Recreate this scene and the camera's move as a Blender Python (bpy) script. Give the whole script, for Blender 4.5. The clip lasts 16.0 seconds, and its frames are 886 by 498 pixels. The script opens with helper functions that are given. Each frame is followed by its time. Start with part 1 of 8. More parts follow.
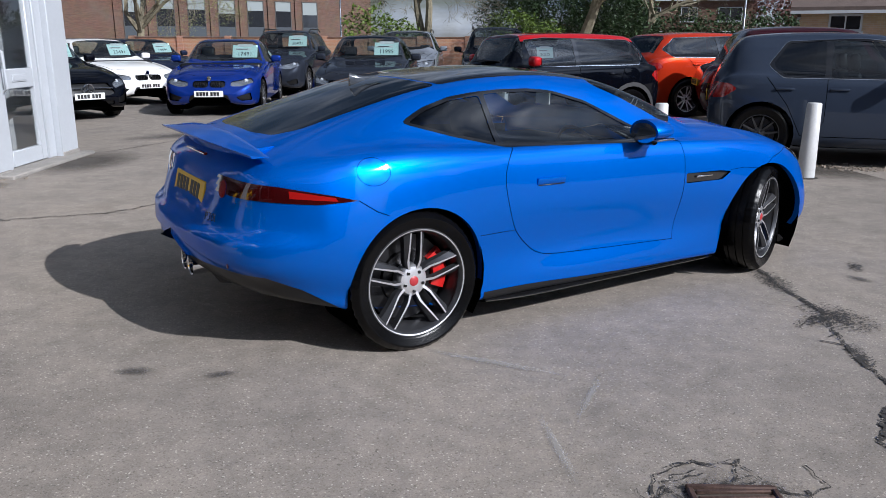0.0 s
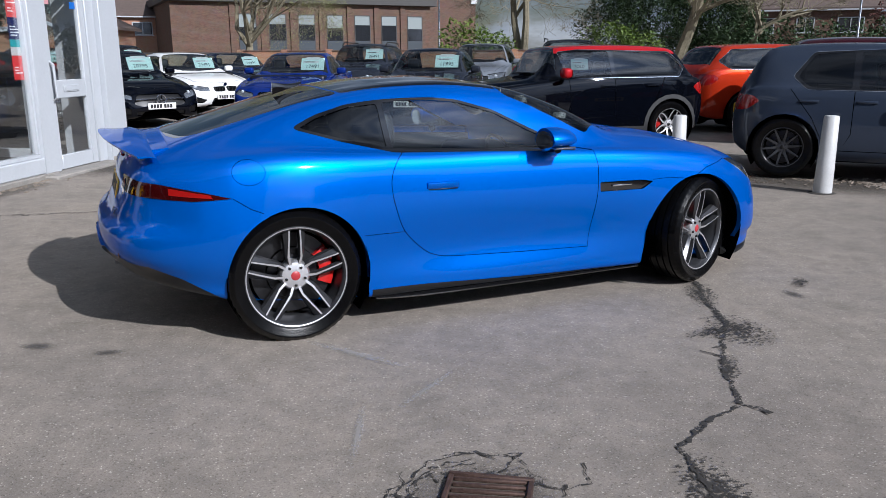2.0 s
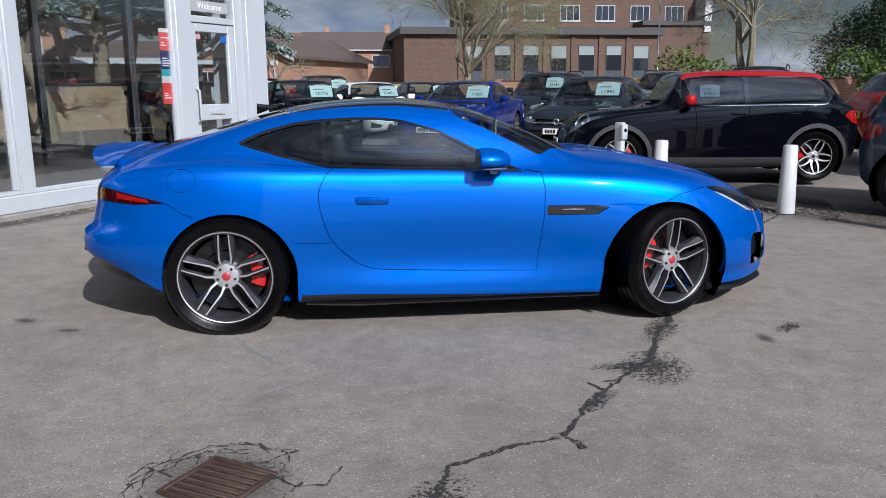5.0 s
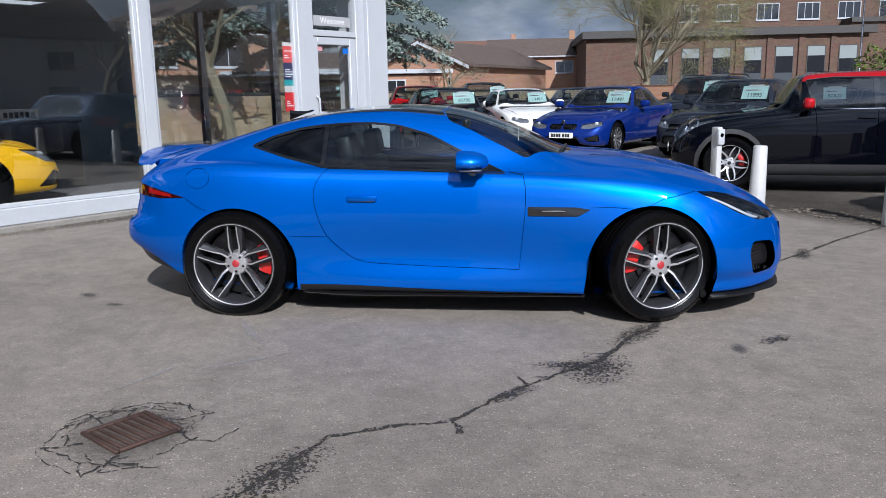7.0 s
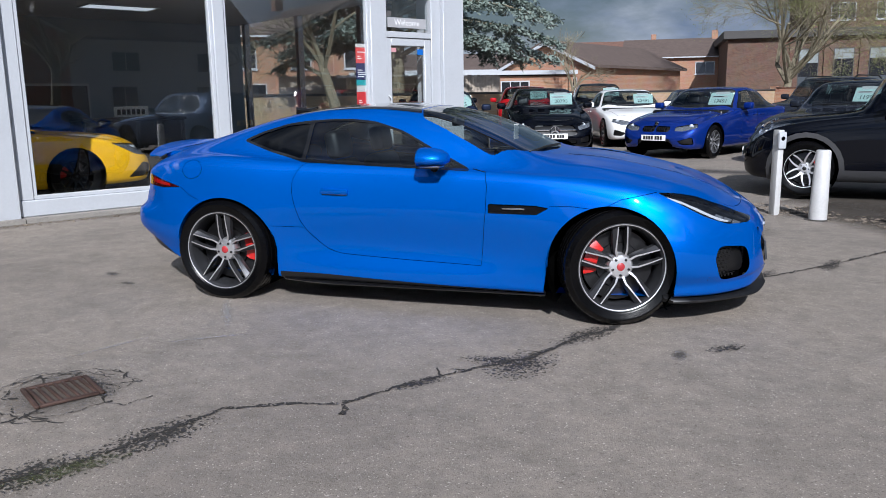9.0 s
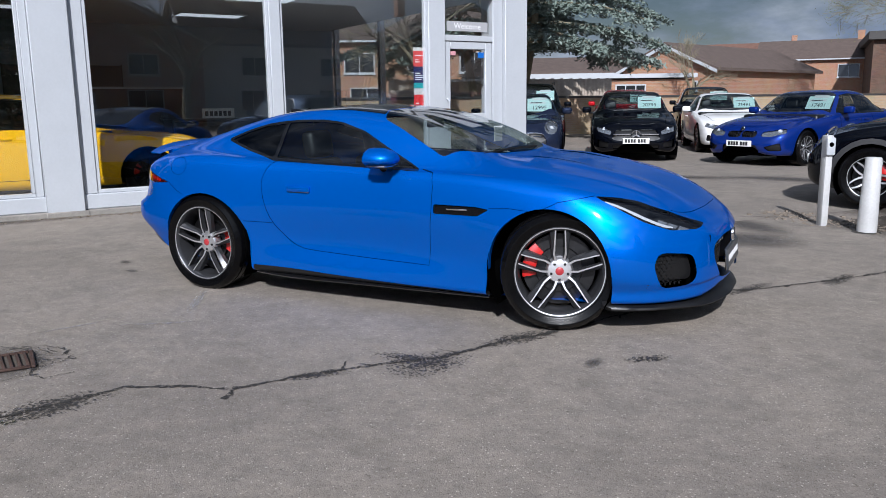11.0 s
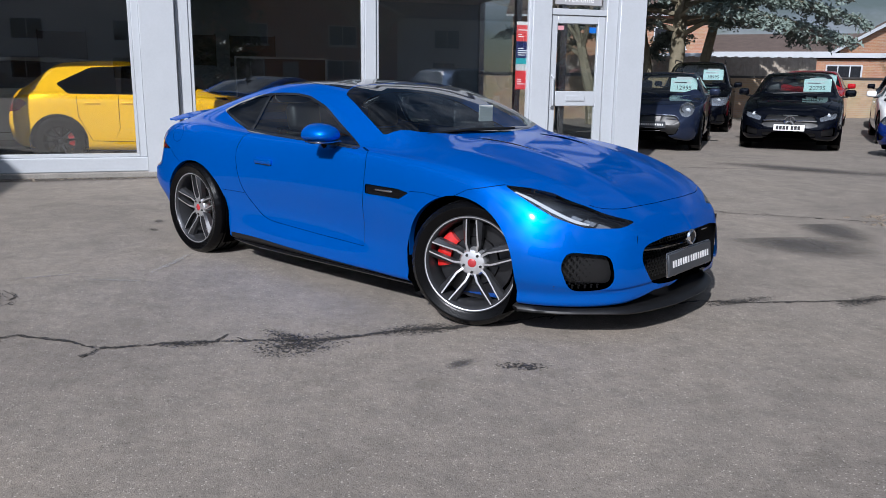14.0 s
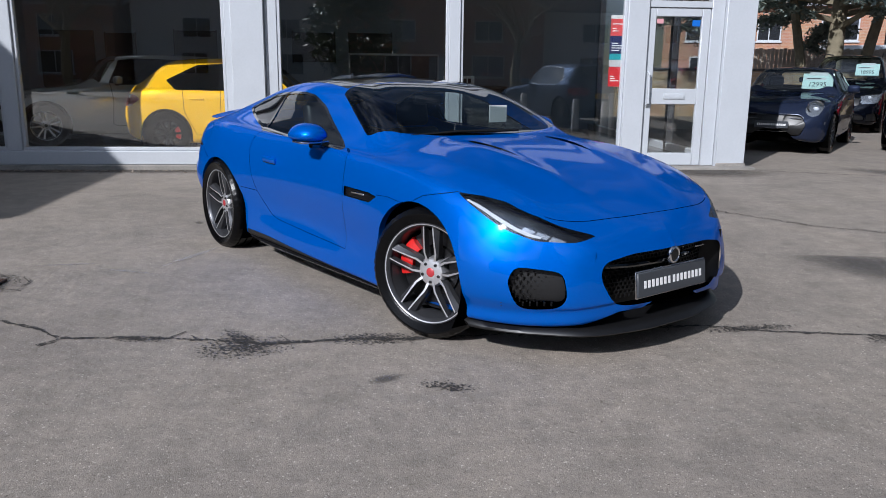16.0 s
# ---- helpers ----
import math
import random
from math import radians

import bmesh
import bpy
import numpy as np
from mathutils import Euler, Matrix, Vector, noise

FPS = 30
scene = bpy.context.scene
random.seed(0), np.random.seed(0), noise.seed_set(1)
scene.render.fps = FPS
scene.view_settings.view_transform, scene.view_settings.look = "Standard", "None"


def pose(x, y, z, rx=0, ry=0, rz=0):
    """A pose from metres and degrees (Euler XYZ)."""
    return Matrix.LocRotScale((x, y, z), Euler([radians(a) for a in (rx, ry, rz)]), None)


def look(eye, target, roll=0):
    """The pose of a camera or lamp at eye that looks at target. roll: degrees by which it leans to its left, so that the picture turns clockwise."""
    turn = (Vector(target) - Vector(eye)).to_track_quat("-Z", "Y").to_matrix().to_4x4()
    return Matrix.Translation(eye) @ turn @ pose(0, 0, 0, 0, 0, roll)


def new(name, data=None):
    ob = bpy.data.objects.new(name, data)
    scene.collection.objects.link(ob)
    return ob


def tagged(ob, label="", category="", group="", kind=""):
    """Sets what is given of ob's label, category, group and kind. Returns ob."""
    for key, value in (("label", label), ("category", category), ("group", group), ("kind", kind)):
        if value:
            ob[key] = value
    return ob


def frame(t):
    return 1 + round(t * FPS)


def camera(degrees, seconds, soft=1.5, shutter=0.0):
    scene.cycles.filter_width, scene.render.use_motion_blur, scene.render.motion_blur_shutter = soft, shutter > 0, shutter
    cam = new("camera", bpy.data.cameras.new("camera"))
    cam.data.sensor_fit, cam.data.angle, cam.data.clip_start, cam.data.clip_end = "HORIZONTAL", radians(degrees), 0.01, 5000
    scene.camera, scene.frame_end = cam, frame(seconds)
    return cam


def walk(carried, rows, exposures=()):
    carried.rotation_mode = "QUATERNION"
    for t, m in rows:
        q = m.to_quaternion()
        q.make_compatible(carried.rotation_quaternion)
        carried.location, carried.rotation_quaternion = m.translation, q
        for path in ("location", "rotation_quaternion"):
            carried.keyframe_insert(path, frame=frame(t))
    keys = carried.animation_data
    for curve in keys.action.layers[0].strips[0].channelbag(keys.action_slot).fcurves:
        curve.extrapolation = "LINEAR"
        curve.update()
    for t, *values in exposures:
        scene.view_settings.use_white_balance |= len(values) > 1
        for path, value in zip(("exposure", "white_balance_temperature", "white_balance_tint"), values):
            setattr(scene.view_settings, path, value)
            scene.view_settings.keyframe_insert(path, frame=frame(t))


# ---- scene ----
cam = camera(58.6, 16.0, 0.5)
METRES, EYE, TILT, LEAN, TURN = 8.907, 1.46, 0.0, 0.0, 0.0
ROWS = [
    (0.0, 0.0, 0.0, 0.0, 0.02, -14.85, -0.09),
    (0.5, 0.0294, -0.003, -0.0023, 2.17, -14.76, 0.11),
    (1.0, 0.0625, -0.0054, -0.0011, 5.03, -14.59, -0.02),
    (1.5, 0.0968, -0.0106, -0.0021, 6.43, -14.45, 0.07),
    (2.0, 0.1285, -0.0147, -0.0011, 8.07, -13.96, 0.13),
    (2.5, 0.161, -0.0101, -0.0041, 10.44, -12.75, 0.03),
    (3.0, 0.192, -0.0067, -0.0035, 13.12, -12.31, 0.12),
    (3.5, 0.2292, -0.0062, -0.0035, 15.92, -11.98, -0.16),
    (4.0, 0.2568, 0.0012, -0.0053, 18.65, -11.86, -0.2),
    (6.5, 0.4083, 0.0575, -0.0074, 35.34, -11.43, 1.11),
    (7.0, 0.4414, 0.069, -0.0084, 38.71, -11.2, 1.08),
    (7.5, 0.4633, 0.0835, -0.0106, 42.21, -11.04, 1.07),
    (8.0, 0.486, 0.1025, -0.0102, 44.57, -10.98, 0.75),
    (8.5, 0.5099, 0.121, -0.0118, 46.76, -10.92, 0.8),
    (9.0, 0.5366, 0.1404, -0.0126, 48.84, -10.93, 0.81),
    (11.5, 0.6276, 0.2634, -0.0166, 60.76, -10.58, 0.78),
    (12.0, 0.6381, 0.2931, -0.0169, 63.21, -10.95, 0.88),
    (12.5, 0.6508, 0.3236, -0.0155, 66.08, -11.84, 0.76),
    (13.0, 0.6556, 0.3499, -0.0159, 69.88, -12.06, 0.63),
    (13.5, 0.6614, 0.3774, -0.0134, 70.81, -12.38, -0.06),
    (14.0, 0.6707, 0.4095, -0.0142, 73.38, -12.32, -0.74),
    (14.5, 0.6751, 0.4379, -0.0124, 76.05, -12.41, -0.49),
    (15.0, 0.6728, 0.4678, -0.0133, 78.89, -12.51, -0.49),
    (15.5, 0.6701, 0.4949, -0.0116, 81.4, -12.68, -0.49),
    (16.0, 0.6697, 0.5266, -0.0101, 84.8, -12.81, -0.61),
]
walk(cam, [(t, pose(0, 0, EYE, TILT, LEAN, TURN) @ pose(METRES * x, METRES * y, METRES * z, 90 + pitch, roll, yaw)) for t, x, y, z, yaw, pitch, roll in ROWS],
     ((0.0, 0.24, 6000, 12), (3.0, 0.17, 6000, 12), (9.0, 0.20, 6000, 12), (12.0, 0.13, 6000, 12), (16.0, 0.11, 6000, 12)))

# ---- light ----
SUN_AZ, SUN_EL = math.atan2(0.80, -0.60), radians(34.0)
world = bpy.data.worlds.new("sky")
scene.world = world
world.use_nodes = True
wn = world.node_tree
for n in list(wn.nodes):
    wn.nodes.remove(n)
w_out = wn.nodes.new("ShaderNodeOutputWorld")
w_bg = wn.nodes.new("ShaderNodeBackground")
w_sky = wn.nodes.new("ShaderNodeTexSky")
w_sky.sky_type = "NISHITA"
w_sky.sun_disc = False
w_sky.sun_elevation = SUN_EL
w_sky.sun_rotation = SUN_AZ
w_sky.air_density, w_sky.dust_density, w_sky.ozone_density = 1.0, 0.3, 1.2
w_tc = wn.nodes.new("ShaderNodeTexCoord")
w_map = wn.nodes.new("ShaderNodeMapping")
w_map.inputs["Scale"].default_value = (1.0, 1.0, 2.6)
w_noise = wn.nodes.new("ShaderNodeTexNoise")
w_noise.inputs["Scale"].default_value = 2.6
w_noise.inputs["Detail"].default_value = 8.0
w_noise.inputs["Roughness"].default_value = 0.62
w_ramp = wn.nodes.new("ShaderNodeValToRGB")
w_ramp.color_ramp.elements[0].position = 0.43
w_ramp.color_ramp.elements[1].position = 0.60
w_noise2 = wn.nodes.new("ShaderNodeTexNoise")
w_noise2.inputs["Scale"].default_value = 6.0
w_noise2.inputs["Detail"].default_value = 6.0
w_ramp2 = wn.nodes.new("ShaderNodeValToRGB")
w_ramp2.color_ramp.elements[0].color = (3.4, 4.6, 7.0, 1)
w_ramp2.color_ramp.elements[0].position = 0.35
w_ramp2.color_ramp.elements[1].color = (12.0, 12.8, 14.0, 1)
w_ramp2.color_ramp.elements[1].position = 0.68
w_mix = wn.nodes.new("ShaderNodeMix")
w_mix.data_type = "RGBA"
wn.links.new(w_tc.outputs["Generated"], w_map.inputs["Vector"])
wn.links.new(w_map.outputs["Vector"], w_noise.inputs["Vector"])
wn.links.new(w_map.outputs["Vector"], w_noise2.inputs["Vector"])
wn.links.new(w_noise2.outputs["Fac"], w_ramp2.inputs["Fac"])
wn.links.new(w_ramp.outputs["Color"], w_mix.inputs["Factor"])
wn.links.new(w_sky.outputs["Color"], w_mix.inputs["A"])
# clouds brighten towards the sun
w_dot = wn.nodes.new("ShaderNodeVectorMath")
w_dot.operation = "DOT_PRODUCT"
w_dot.inputs[1].default_value = (math.sin(SUN_AZ) * math.cos(SUN_EL), math.cos(SUN_AZ) * math.cos(SUN_EL), math.sin(SUN_EL))
w_max = wn.nodes.new("ShaderNodeMath")
w_max.operation = "MAXIMUM"
w_max.inputs[1].default_value = 0.0
w_pow = wn.nodes.new("ShaderNodeMath")
w_pow.operation = "POWER"
w_pow.inputs[1].default_value = 9.0
w_glow = wn.nodes.new("ShaderNodeMath")
w_glow.operation = "MULTIPLY_ADD"
w_glow.inputs[1].default_value, w_glow.inputs[2].default_value = 9.0, 1.0
w_wide = wn.nodes.new("ShaderNodeMath")
w_wide.operation = "MULTIPLY_ADD"
w_wide.inputs[1].default_value = 0.4
w_lit = wn.nodes.new("ShaderNodeVectorMath")
w_lit.operation = "SCALE"
# low clouds are seen through bright haze
w_sep = wn.nodes.new("ShaderNodeSeparateXYZ")
w_low = wn.nodes.new("ShaderNodeMapRange")
w_low.inputs["From Min"].default_value, w_low.inputs["From Max"].default_value = 0.0, 0.4
w_low.inputs["To Min"].default_value, w_low.inputs["To Max"].default_value = 1.1, 0.0
w_sum = wn.nodes.new("ShaderNodeMath")
w_sum.operation = "ADD"
wn.links.new(w_tc.outputs["Generated"], w_sep.inputs[0])
wn.links.new(w_sep.outputs["Z"], w_low.inputs["Value"])
wn.links.new(w_low.outputs["Result"], w_sum.inputs[0])
wn.links.new(w_tc.outputs["Generated"], w_dot.inputs[0])
wn.links.new(w_dot.outputs["Value"], w_max.inputs[0])
wn.links.new(w_max.outputs[0], w_pow.inputs[0])
# more cloud on the sun's side
w_cover = wn.nodes.new("ShaderNodeMath")
w_cover.operation = "MULTIPLY_ADD"
w_cover.inputs[1].default_value = 0.10
wn.links.new(w_max.outputs[0], w_cover.inputs[0])
wn.links.new(w_noise.outputs["Fac"], w_cover.inputs[2])
wn.links.new(w_cover.outputs[0], w_ramp.inputs["Fac"])
wn.links.new(w_pow.outputs[0], w_glow.inputs[0])
wn.links.new(w_ramp2.outputs["Color"], w_lit.inputs[0])
wn.links.new(w_max.outputs[0], w_wide.inputs[0])
wn.links.new(w_glow.outputs[0], w_wide.inputs[2])
wn.links.new(w_wide.outputs[0], w_sum.inputs[1])
wn.links.new(w_sum.outputs[0], w_lit.inputs["Scale"])
wn.links.new(w_lit.outputs["Vector"], w_mix.inputs["B"])
wn.links.new(w_mix.outputs["Result"], w_bg.inputs["Color"])
wn.links.new(w_bg.outputs["Background"], w_out.inputs["Surface"])
w_bg.inputs["Strength"].default_value = 0.021

sun = new("sun", bpy.data.lights.new("sun", "SUN"))
sun.data.energy = 5.0
sun.data.angle = radians(0.53)
sun.data.color = (0.985, 0.958, 0.925)
sun.matrix_world = look((math.sin(SUN_AZ) * 60 * math.cos(SUN_EL), math.cos(SUN_AZ) * 60 * math.cos(SUN_EL), 60 * math.sin(SUN_EL)), (0, 0, 0))

# ---- materials ----
def nodes_of(name):
    m = bpy.data.materials.new(name)
    m.use_nodes = True
    nt = m.node_tree
    return m, nt, nt.nodes["Principled BSDF"]


def mat(name, color, rough=0.5, metal=0.0, vary=0.0, scale=8.0, bump=0.0, bscale=60.0, coat=0.0, spec=0.5, dark=0.6, objvary=0.0):
    """A painted or raw surface: base colour broken up at two scales, with fine relief."""
    m, nt, b = nodes_of(name)
    b.inputs["Base Color"].default_value = (*color, 1)
    b.inputs["Roughness"].default_value = rough
    b.inputs["Metallic"].default_value = metal
    b.inputs["Specular IOR Level"].default_value = spec
    b.inputs["Coat Weight"].default_value = coat
    b.inputs["Coat Roughness"].default_value = 0.02
    tc = nt.nodes.new("ShaderNodeTexCoord")
    if vary > 0 or objvary > 0:
        n1 = nt.nodes.new("ShaderNodeTexNoise")
        n1.inputs["Scale"].default_value = scale
        n1.inputs["Detail"].default_value = 5
        n2 = nt.nodes.new("ShaderNodeTexNoise")
        n2.inputs["Scale"].default_value = scale * 11
        n2.inputs["Detail"].default_value = 3
        add = nt.nodes.new("ShaderNodeMath")
        add.operation = "MULTIPLY_ADD"
        add.inputs[1].default_value = 0.55
        mul = nt.nodes.new("ShaderNodeMath")
        mul.operation = "MULTIPLY"
        mul.inputs[1].default_value = 0.45
        nt.links.new(tc.outputs["Object"], n1.inputs["Vector"])
        nt.links.new(tc.outputs["Object"], n2.inputs["Vector"])
        nt.links.new(n2.outputs["Fac"], mul.inputs[0])
        nt.links.new(n1.outputs["Fac"], add.inputs[0])
        nt.links.new(mul.outputs[0], add.inputs[2])
        mx = nt.nodes.new("ShaderNodeMix")
        mx.data_type = "RGBA"
        mx.inputs["A"].default_value = (*[c * (1 - vary * dark) for c in color], 1)
        mx.inputs["B"].default_value = (*[min(1, c * (1 + vary)) for c in color], 1)
        rp = nt.nodes.new("ShaderNodeMapRange")
        rp.inputs["From Min"].default_value, rp.inputs["From Max"].default_value = 0.3, 0.7
        if objvary > 0:
            oi = nt.nodes.new("ShaderNodeObjectInfo")
            ad = nt.nodes.new("ShaderNodeMath")
            ad.operation = "MULTIPLY_ADD"
            ad.inputs[1].default_value = objvary
            nt.links.new(oi.outputs["Random"], ad.inputs[0])
            nt.links.new(add.outputs[0], ad.inputs[2])
            nt.links.new(ad.outputs[0], rp.inputs["Value"])
        else:
            nt.links.new(add.outputs[0], rp.inputs["Value"])
        nt.links.new(rp.outputs["Result"], mx.inputs["Factor"])
        nt.links.new(mx.outputs["Result"], b.inputs["Base Color"])
    if bump > 0:
        n3 = nt.nodes.new("ShaderNodeTexNoise")
        n3.inputs["Scale"].default_value = bscale
        n3.inputs["Detail"].default_value = 4
        bp = nt.nodes.new("ShaderNodeBump")
        bp.inputs["Strength"].default_value = bump
        bp.inputs["Distance"].default_value = 0.01
        nt.links.new(tc.outputs["Object"], n3.inputs["Vector"])
        nt.links.new(n3.outputs["Fac"], bp.inputs["Height"])
        nt.links.new(bp.outputs["Normal"], b.inputs["Normal"])
    return m


def paint(name, color, flake=0.35, rough=0.32, metal=0.35, coat=1.0, haze=0.015):
    """Metallic car paint under clear lacquer."""
    m, nt, b = nodes_of(name)
    b.inputs["Metallic"].default_value = metal
    b.inputs["Roughness"].default_value = rough
    b.inputs["Specular IOR Level"].default_value = 0.0
    b.inputs["Specular Tint"].default_value = (*[0.25 + 0.75 * min(1, c / max(color)) for c in color], 1)
    b.inputs["Coat Weight"].default_value = coat
    b.inputs["Coat Roughness"].default_value = haze
    tc = nt.nodes.new("ShaderNodeTexCoord")
    v = nt.nodes.new("ShaderNodeTexVoronoi")
    v.inputs["Scale"].default_value = 900
    mx = nt.nodes.new("ShaderNodeMix")
    mx.data_type = "RGBA"
    mx.inputs["A"].default_value = (*[c * (1 - flake * 0.4) for c in color], 1)
    mx.inputs["B"].default_value = (*[min(1, c * (1 + flake)) for c in color], 1)
    nt.links.new(tc.outputs["Object"], v.inputs["Vector"])
    nt.links.new(v.outputs["Color"], mx.inputs["Factor"])
    nt.links.new(mx.outputs["Result"], b.inputs["Base Color"])
    return m


def glass(name, tint, gloss=1.0, rough=0.0, f0=0.055):
    """Thin pane: tinted see-through with a Fresnel mirror film."""
    m, nt, b = nodes_of(name)
    nt.nodes.remove(b)
    out = nt.nodes["Material Output"]
    tr = nt.nodes.new("ShaderNodeBsdfTransparent")
    tr.inputs["Color"].default_value = (*tint, 1)
    gl = nt.nodes.new("ShaderNodeBsdfGlossy")
    gl.inputs["Roughness"].default_value = rough
    gl.inputs["Color"].default_value = (gloss, gloss, gloss, 1)
    lw = nt.nodes.new("ShaderNodeLayerWeight")
    lw.inputs["Blend"].default_value = 0.5
    pw = nt.nodes.new("ShaderNodeMath")
    pw.operation = "POWER"
    pw.inputs[1].default_value = 4.5
    fr = nt.nodes.new("ShaderNodeMath")
    fr.operation = "MULTIPLY_ADD"
    fr.inputs[1].default_value, fr.inputs[2].default_value = 1 - f0, f0
    nt.links.new(lw.outputs["Facing"], pw.inputs[0])
    nt.links.new(pw.outputs[0], fr.inputs[0])
    mx = nt.nodes.new("ShaderNodeMixShader")
    nt.links.new(fr.outputs[0], mx.inputs["Fac"])
    nt.links.new(tr.outputs["BSDF"], mx.inputs[1])
    nt.links.new(gl.outputs["BSDF"], mx.inputs[2])
    nt.links.new(mx.outputs["Shader"], out.inputs["Surface"])
    return m


def brick_mat(name, c1, c2, mortar, width=0.225, height=0.075, wear=0.35):
    """Brickwork at true size, laid along the wall by the object's own axes."""
    m, nt, b = nodes_of(name)
    tc = nt.nodes.new("ShaderNodeTexCoord")
    sp = nt.nodes.new("ShaderNodeSeparateXYZ")
    ad = nt.nodes.new("ShaderNodeMath")
    cb = nt.nodes.new("ShaderNodeCombineXYZ")
    br = nt.nodes.new("ShaderNodeTexBrick")
    br.inputs["Scale"].default_value = 1.0
    br.inputs["Brick Width"].default_value = width
    br.inputs["Row Height"].default_value = height
    br.inputs["Mortar Size"].default_value = 0.006
    br.inputs["Color1"].default_value = (*c1, 1)
    br.inputs["Color2"].default_value = (*c2, 1)
    br.inputs["Mortar"].default_value = (*mortar, 1)
    ns = nt.nodes.new("ShaderNodeTexNoise")
    ns.inputs["Scale"].default_value = 1.3
    ns.inputs["Detail"].default_value = 6
    mx = nt.nodes.new("ShaderNodeMix")
    mx.data_type = "RGBA"
    mx.blend_type = "MULTIPLY"
    mx.inputs["Factor"].default_value = wear
    nt.links.new(tc.outputs["Object"], sp.inputs[0])
    nt.links.new(sp.outputs["X"], ad.inputs[0])
    nt.links.new(sp.outputs["Y"], ad.inputs[1])
    nt.links.new(ad.outputs[0], cb.inputs["X"])
    nt.links.new(sp.outputs["Z"], cb.inputs["Y"])
    nt.links.new(cb.outputs[0], br.inputs["Vector"])
    nt.links.new(tc.outputs["Object"], ns.inputs["Vector"])
    nt.links.new(br.outputs["Color"], mx.inputs["A"])
    nt.links.new(ns.outputs["Color"], mx.inputs["B"])
    nt.links.new(mx.outputs["Result"], b.inputs["Base Color"])
    bp = nt.nodes.new("ShaderNodeBump")
    bp.inputs["Strength"].default_value = 0.5
    bp.inputs["Distance"].default_value = 0.006
    bp.invert = True
    nt.links.new(br.outputs["Fac"], bp.inputs["Height"])
    nt.links.new(bp.outputs["Normal"], b.inputs["Normal"])
    b.inputs["Roughness"].default_value = 0.9
    return m


M_BLUE = paint("bright_blue_paint", (0.0, 0.094, 0.455), 0.2, 0.38, 0.5, 0.65, 0.05)
M_GLOSSBLACK = mat("gloss_black", (0.006, 0.006, 0.007), 0.08, coat=1.0)
M_SATINBLACK = mat("satin_black_plastic", (0.005, 0.005, 0.0055), 0.4, vary=0.3, scale=20)
M_DARKTRIM = mat("grey_black_cladding", (0.028, 0.028, 0.03), 0.6, vary=0.2, scale=30, bump=0.1, bscale=300)
# near black, no gloss: the shade of recesses is put into the colour
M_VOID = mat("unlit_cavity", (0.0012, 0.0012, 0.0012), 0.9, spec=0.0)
M_RUBBER = mat("tyre_rubber", (0.0022, 0.0022, 0.0025), 0.25, vary=0.5, scale=12, bump=0.1, bscale=200, spec=0.18)
M_ALLOY = mat("machined_alloy", (0.74, 0.74, 0.76), 0.38, 0.9, vary=0.12, scale=40)
M_ALLOYDARK = mat("dark_grey_alloy", (0.06, 0.061, 0.066), 0.33, 0.6)
M_SHUT = mat("dark_panel_gap", (0.001, 0.016, 0.075), 0.8, spec=0.0)
M_BLACKALLOY = mat("black_alloy", (0.01, 0.01, 0.011), 0.25, 0.3)
M_DISC = mat("brake_disc_steel", (0.055, 0.055, 0.058), 0.4, 1.0, vary=0.3, scale=20)
M_CALIPER = mat("red_caliper", (0.5, 0.014, 0.012), 0.35, coat=0.5)
M_CHROME = mat("chrome", (0.75, 0.75, 0.77), 0.08, 1.0)
M_BOWLGREY = mat("grey_lamp_bowl", (0.16, 0.165, 0.17), 0.3, 0.7)
M_SILVER = mat("satin_silver", (0.5, 0.5, 0.52), 0.25, 1.0)
M_GLASS = glass("car_glass", (0.62, 0.68, 0.68), f0=0.10)
M_LAMPBOWL = mat("lamp_reflector", (0.6, 0.62, 0.65), 0.22, 0.75)
M_DARKGLASS = glass("privacy_glass", (0.05, 0.055, 0.06), f0=0.075)
M_PANE = glass("shop_window", (0.95, 0.97, 0.97), f0=0.12)
M_SIDEGLASS = glass("dark_side_glass", (0.28, 0.32, 0.33), f0=0.07)
M_LENS = glass("lamp_lens", (0.72, 0.74, 0.76))
M_REDLENS = mat("red_lamp_lens", (0.26, 0.006, 0.005), 0.1, coat=1.0)
M_DARKRED = mat("smoked_red_lens", (0.03, 0.0015, 0.002), 0.08, coat=1.0)
M_WHITELENS = mat("white_light_guide", (0.75, 0.77, 0.8), 0.15, coat=1.0)
M_LEATHER = mat("black_leather", (0.012, 0.012, 0.013), 0.45, vary=0.3, scale=15, bump=0.2, bscale=250)
M_WHITEPLATE = mat("white_plate", (0.78, 0.78, 0.76), 0.4)
M_YELLOWPLATE = mat("yellow_plate", (0.75, 0.47, 0.02), 0.4)
M_BLACKPLATE = mat("charcoal_plate", (0.045, 0.05, 0.058), 0.35)
M_CAPRED = mat("red_centre_cap", (0.36, 0.03, 0.035), 0.4)
M_INK = mat("black_ink", (0.01, 0.01, 0.012), 0.5)
M_WHITEINK = mat("white_ink", (0.75, 0.75, 0.75), 0.5)
M_MINT = mat("mint_price_card", (0.66, 0.88, 0.84), 0.55)
M_CARD = mat("white_card", (0.78, 0.8, 0.79), 0.55)
M_WHITEUPVC = mat("white_upvc", (0.43, 0.45, 0.475), 0.3, vary=0.06, scale=3)
M_BOLLARD = mat("white_bollard_paint", (0.46, 0.46, 0.455), 0.5, vary=0.15, scale=6, bump=0.15, bscale=60)

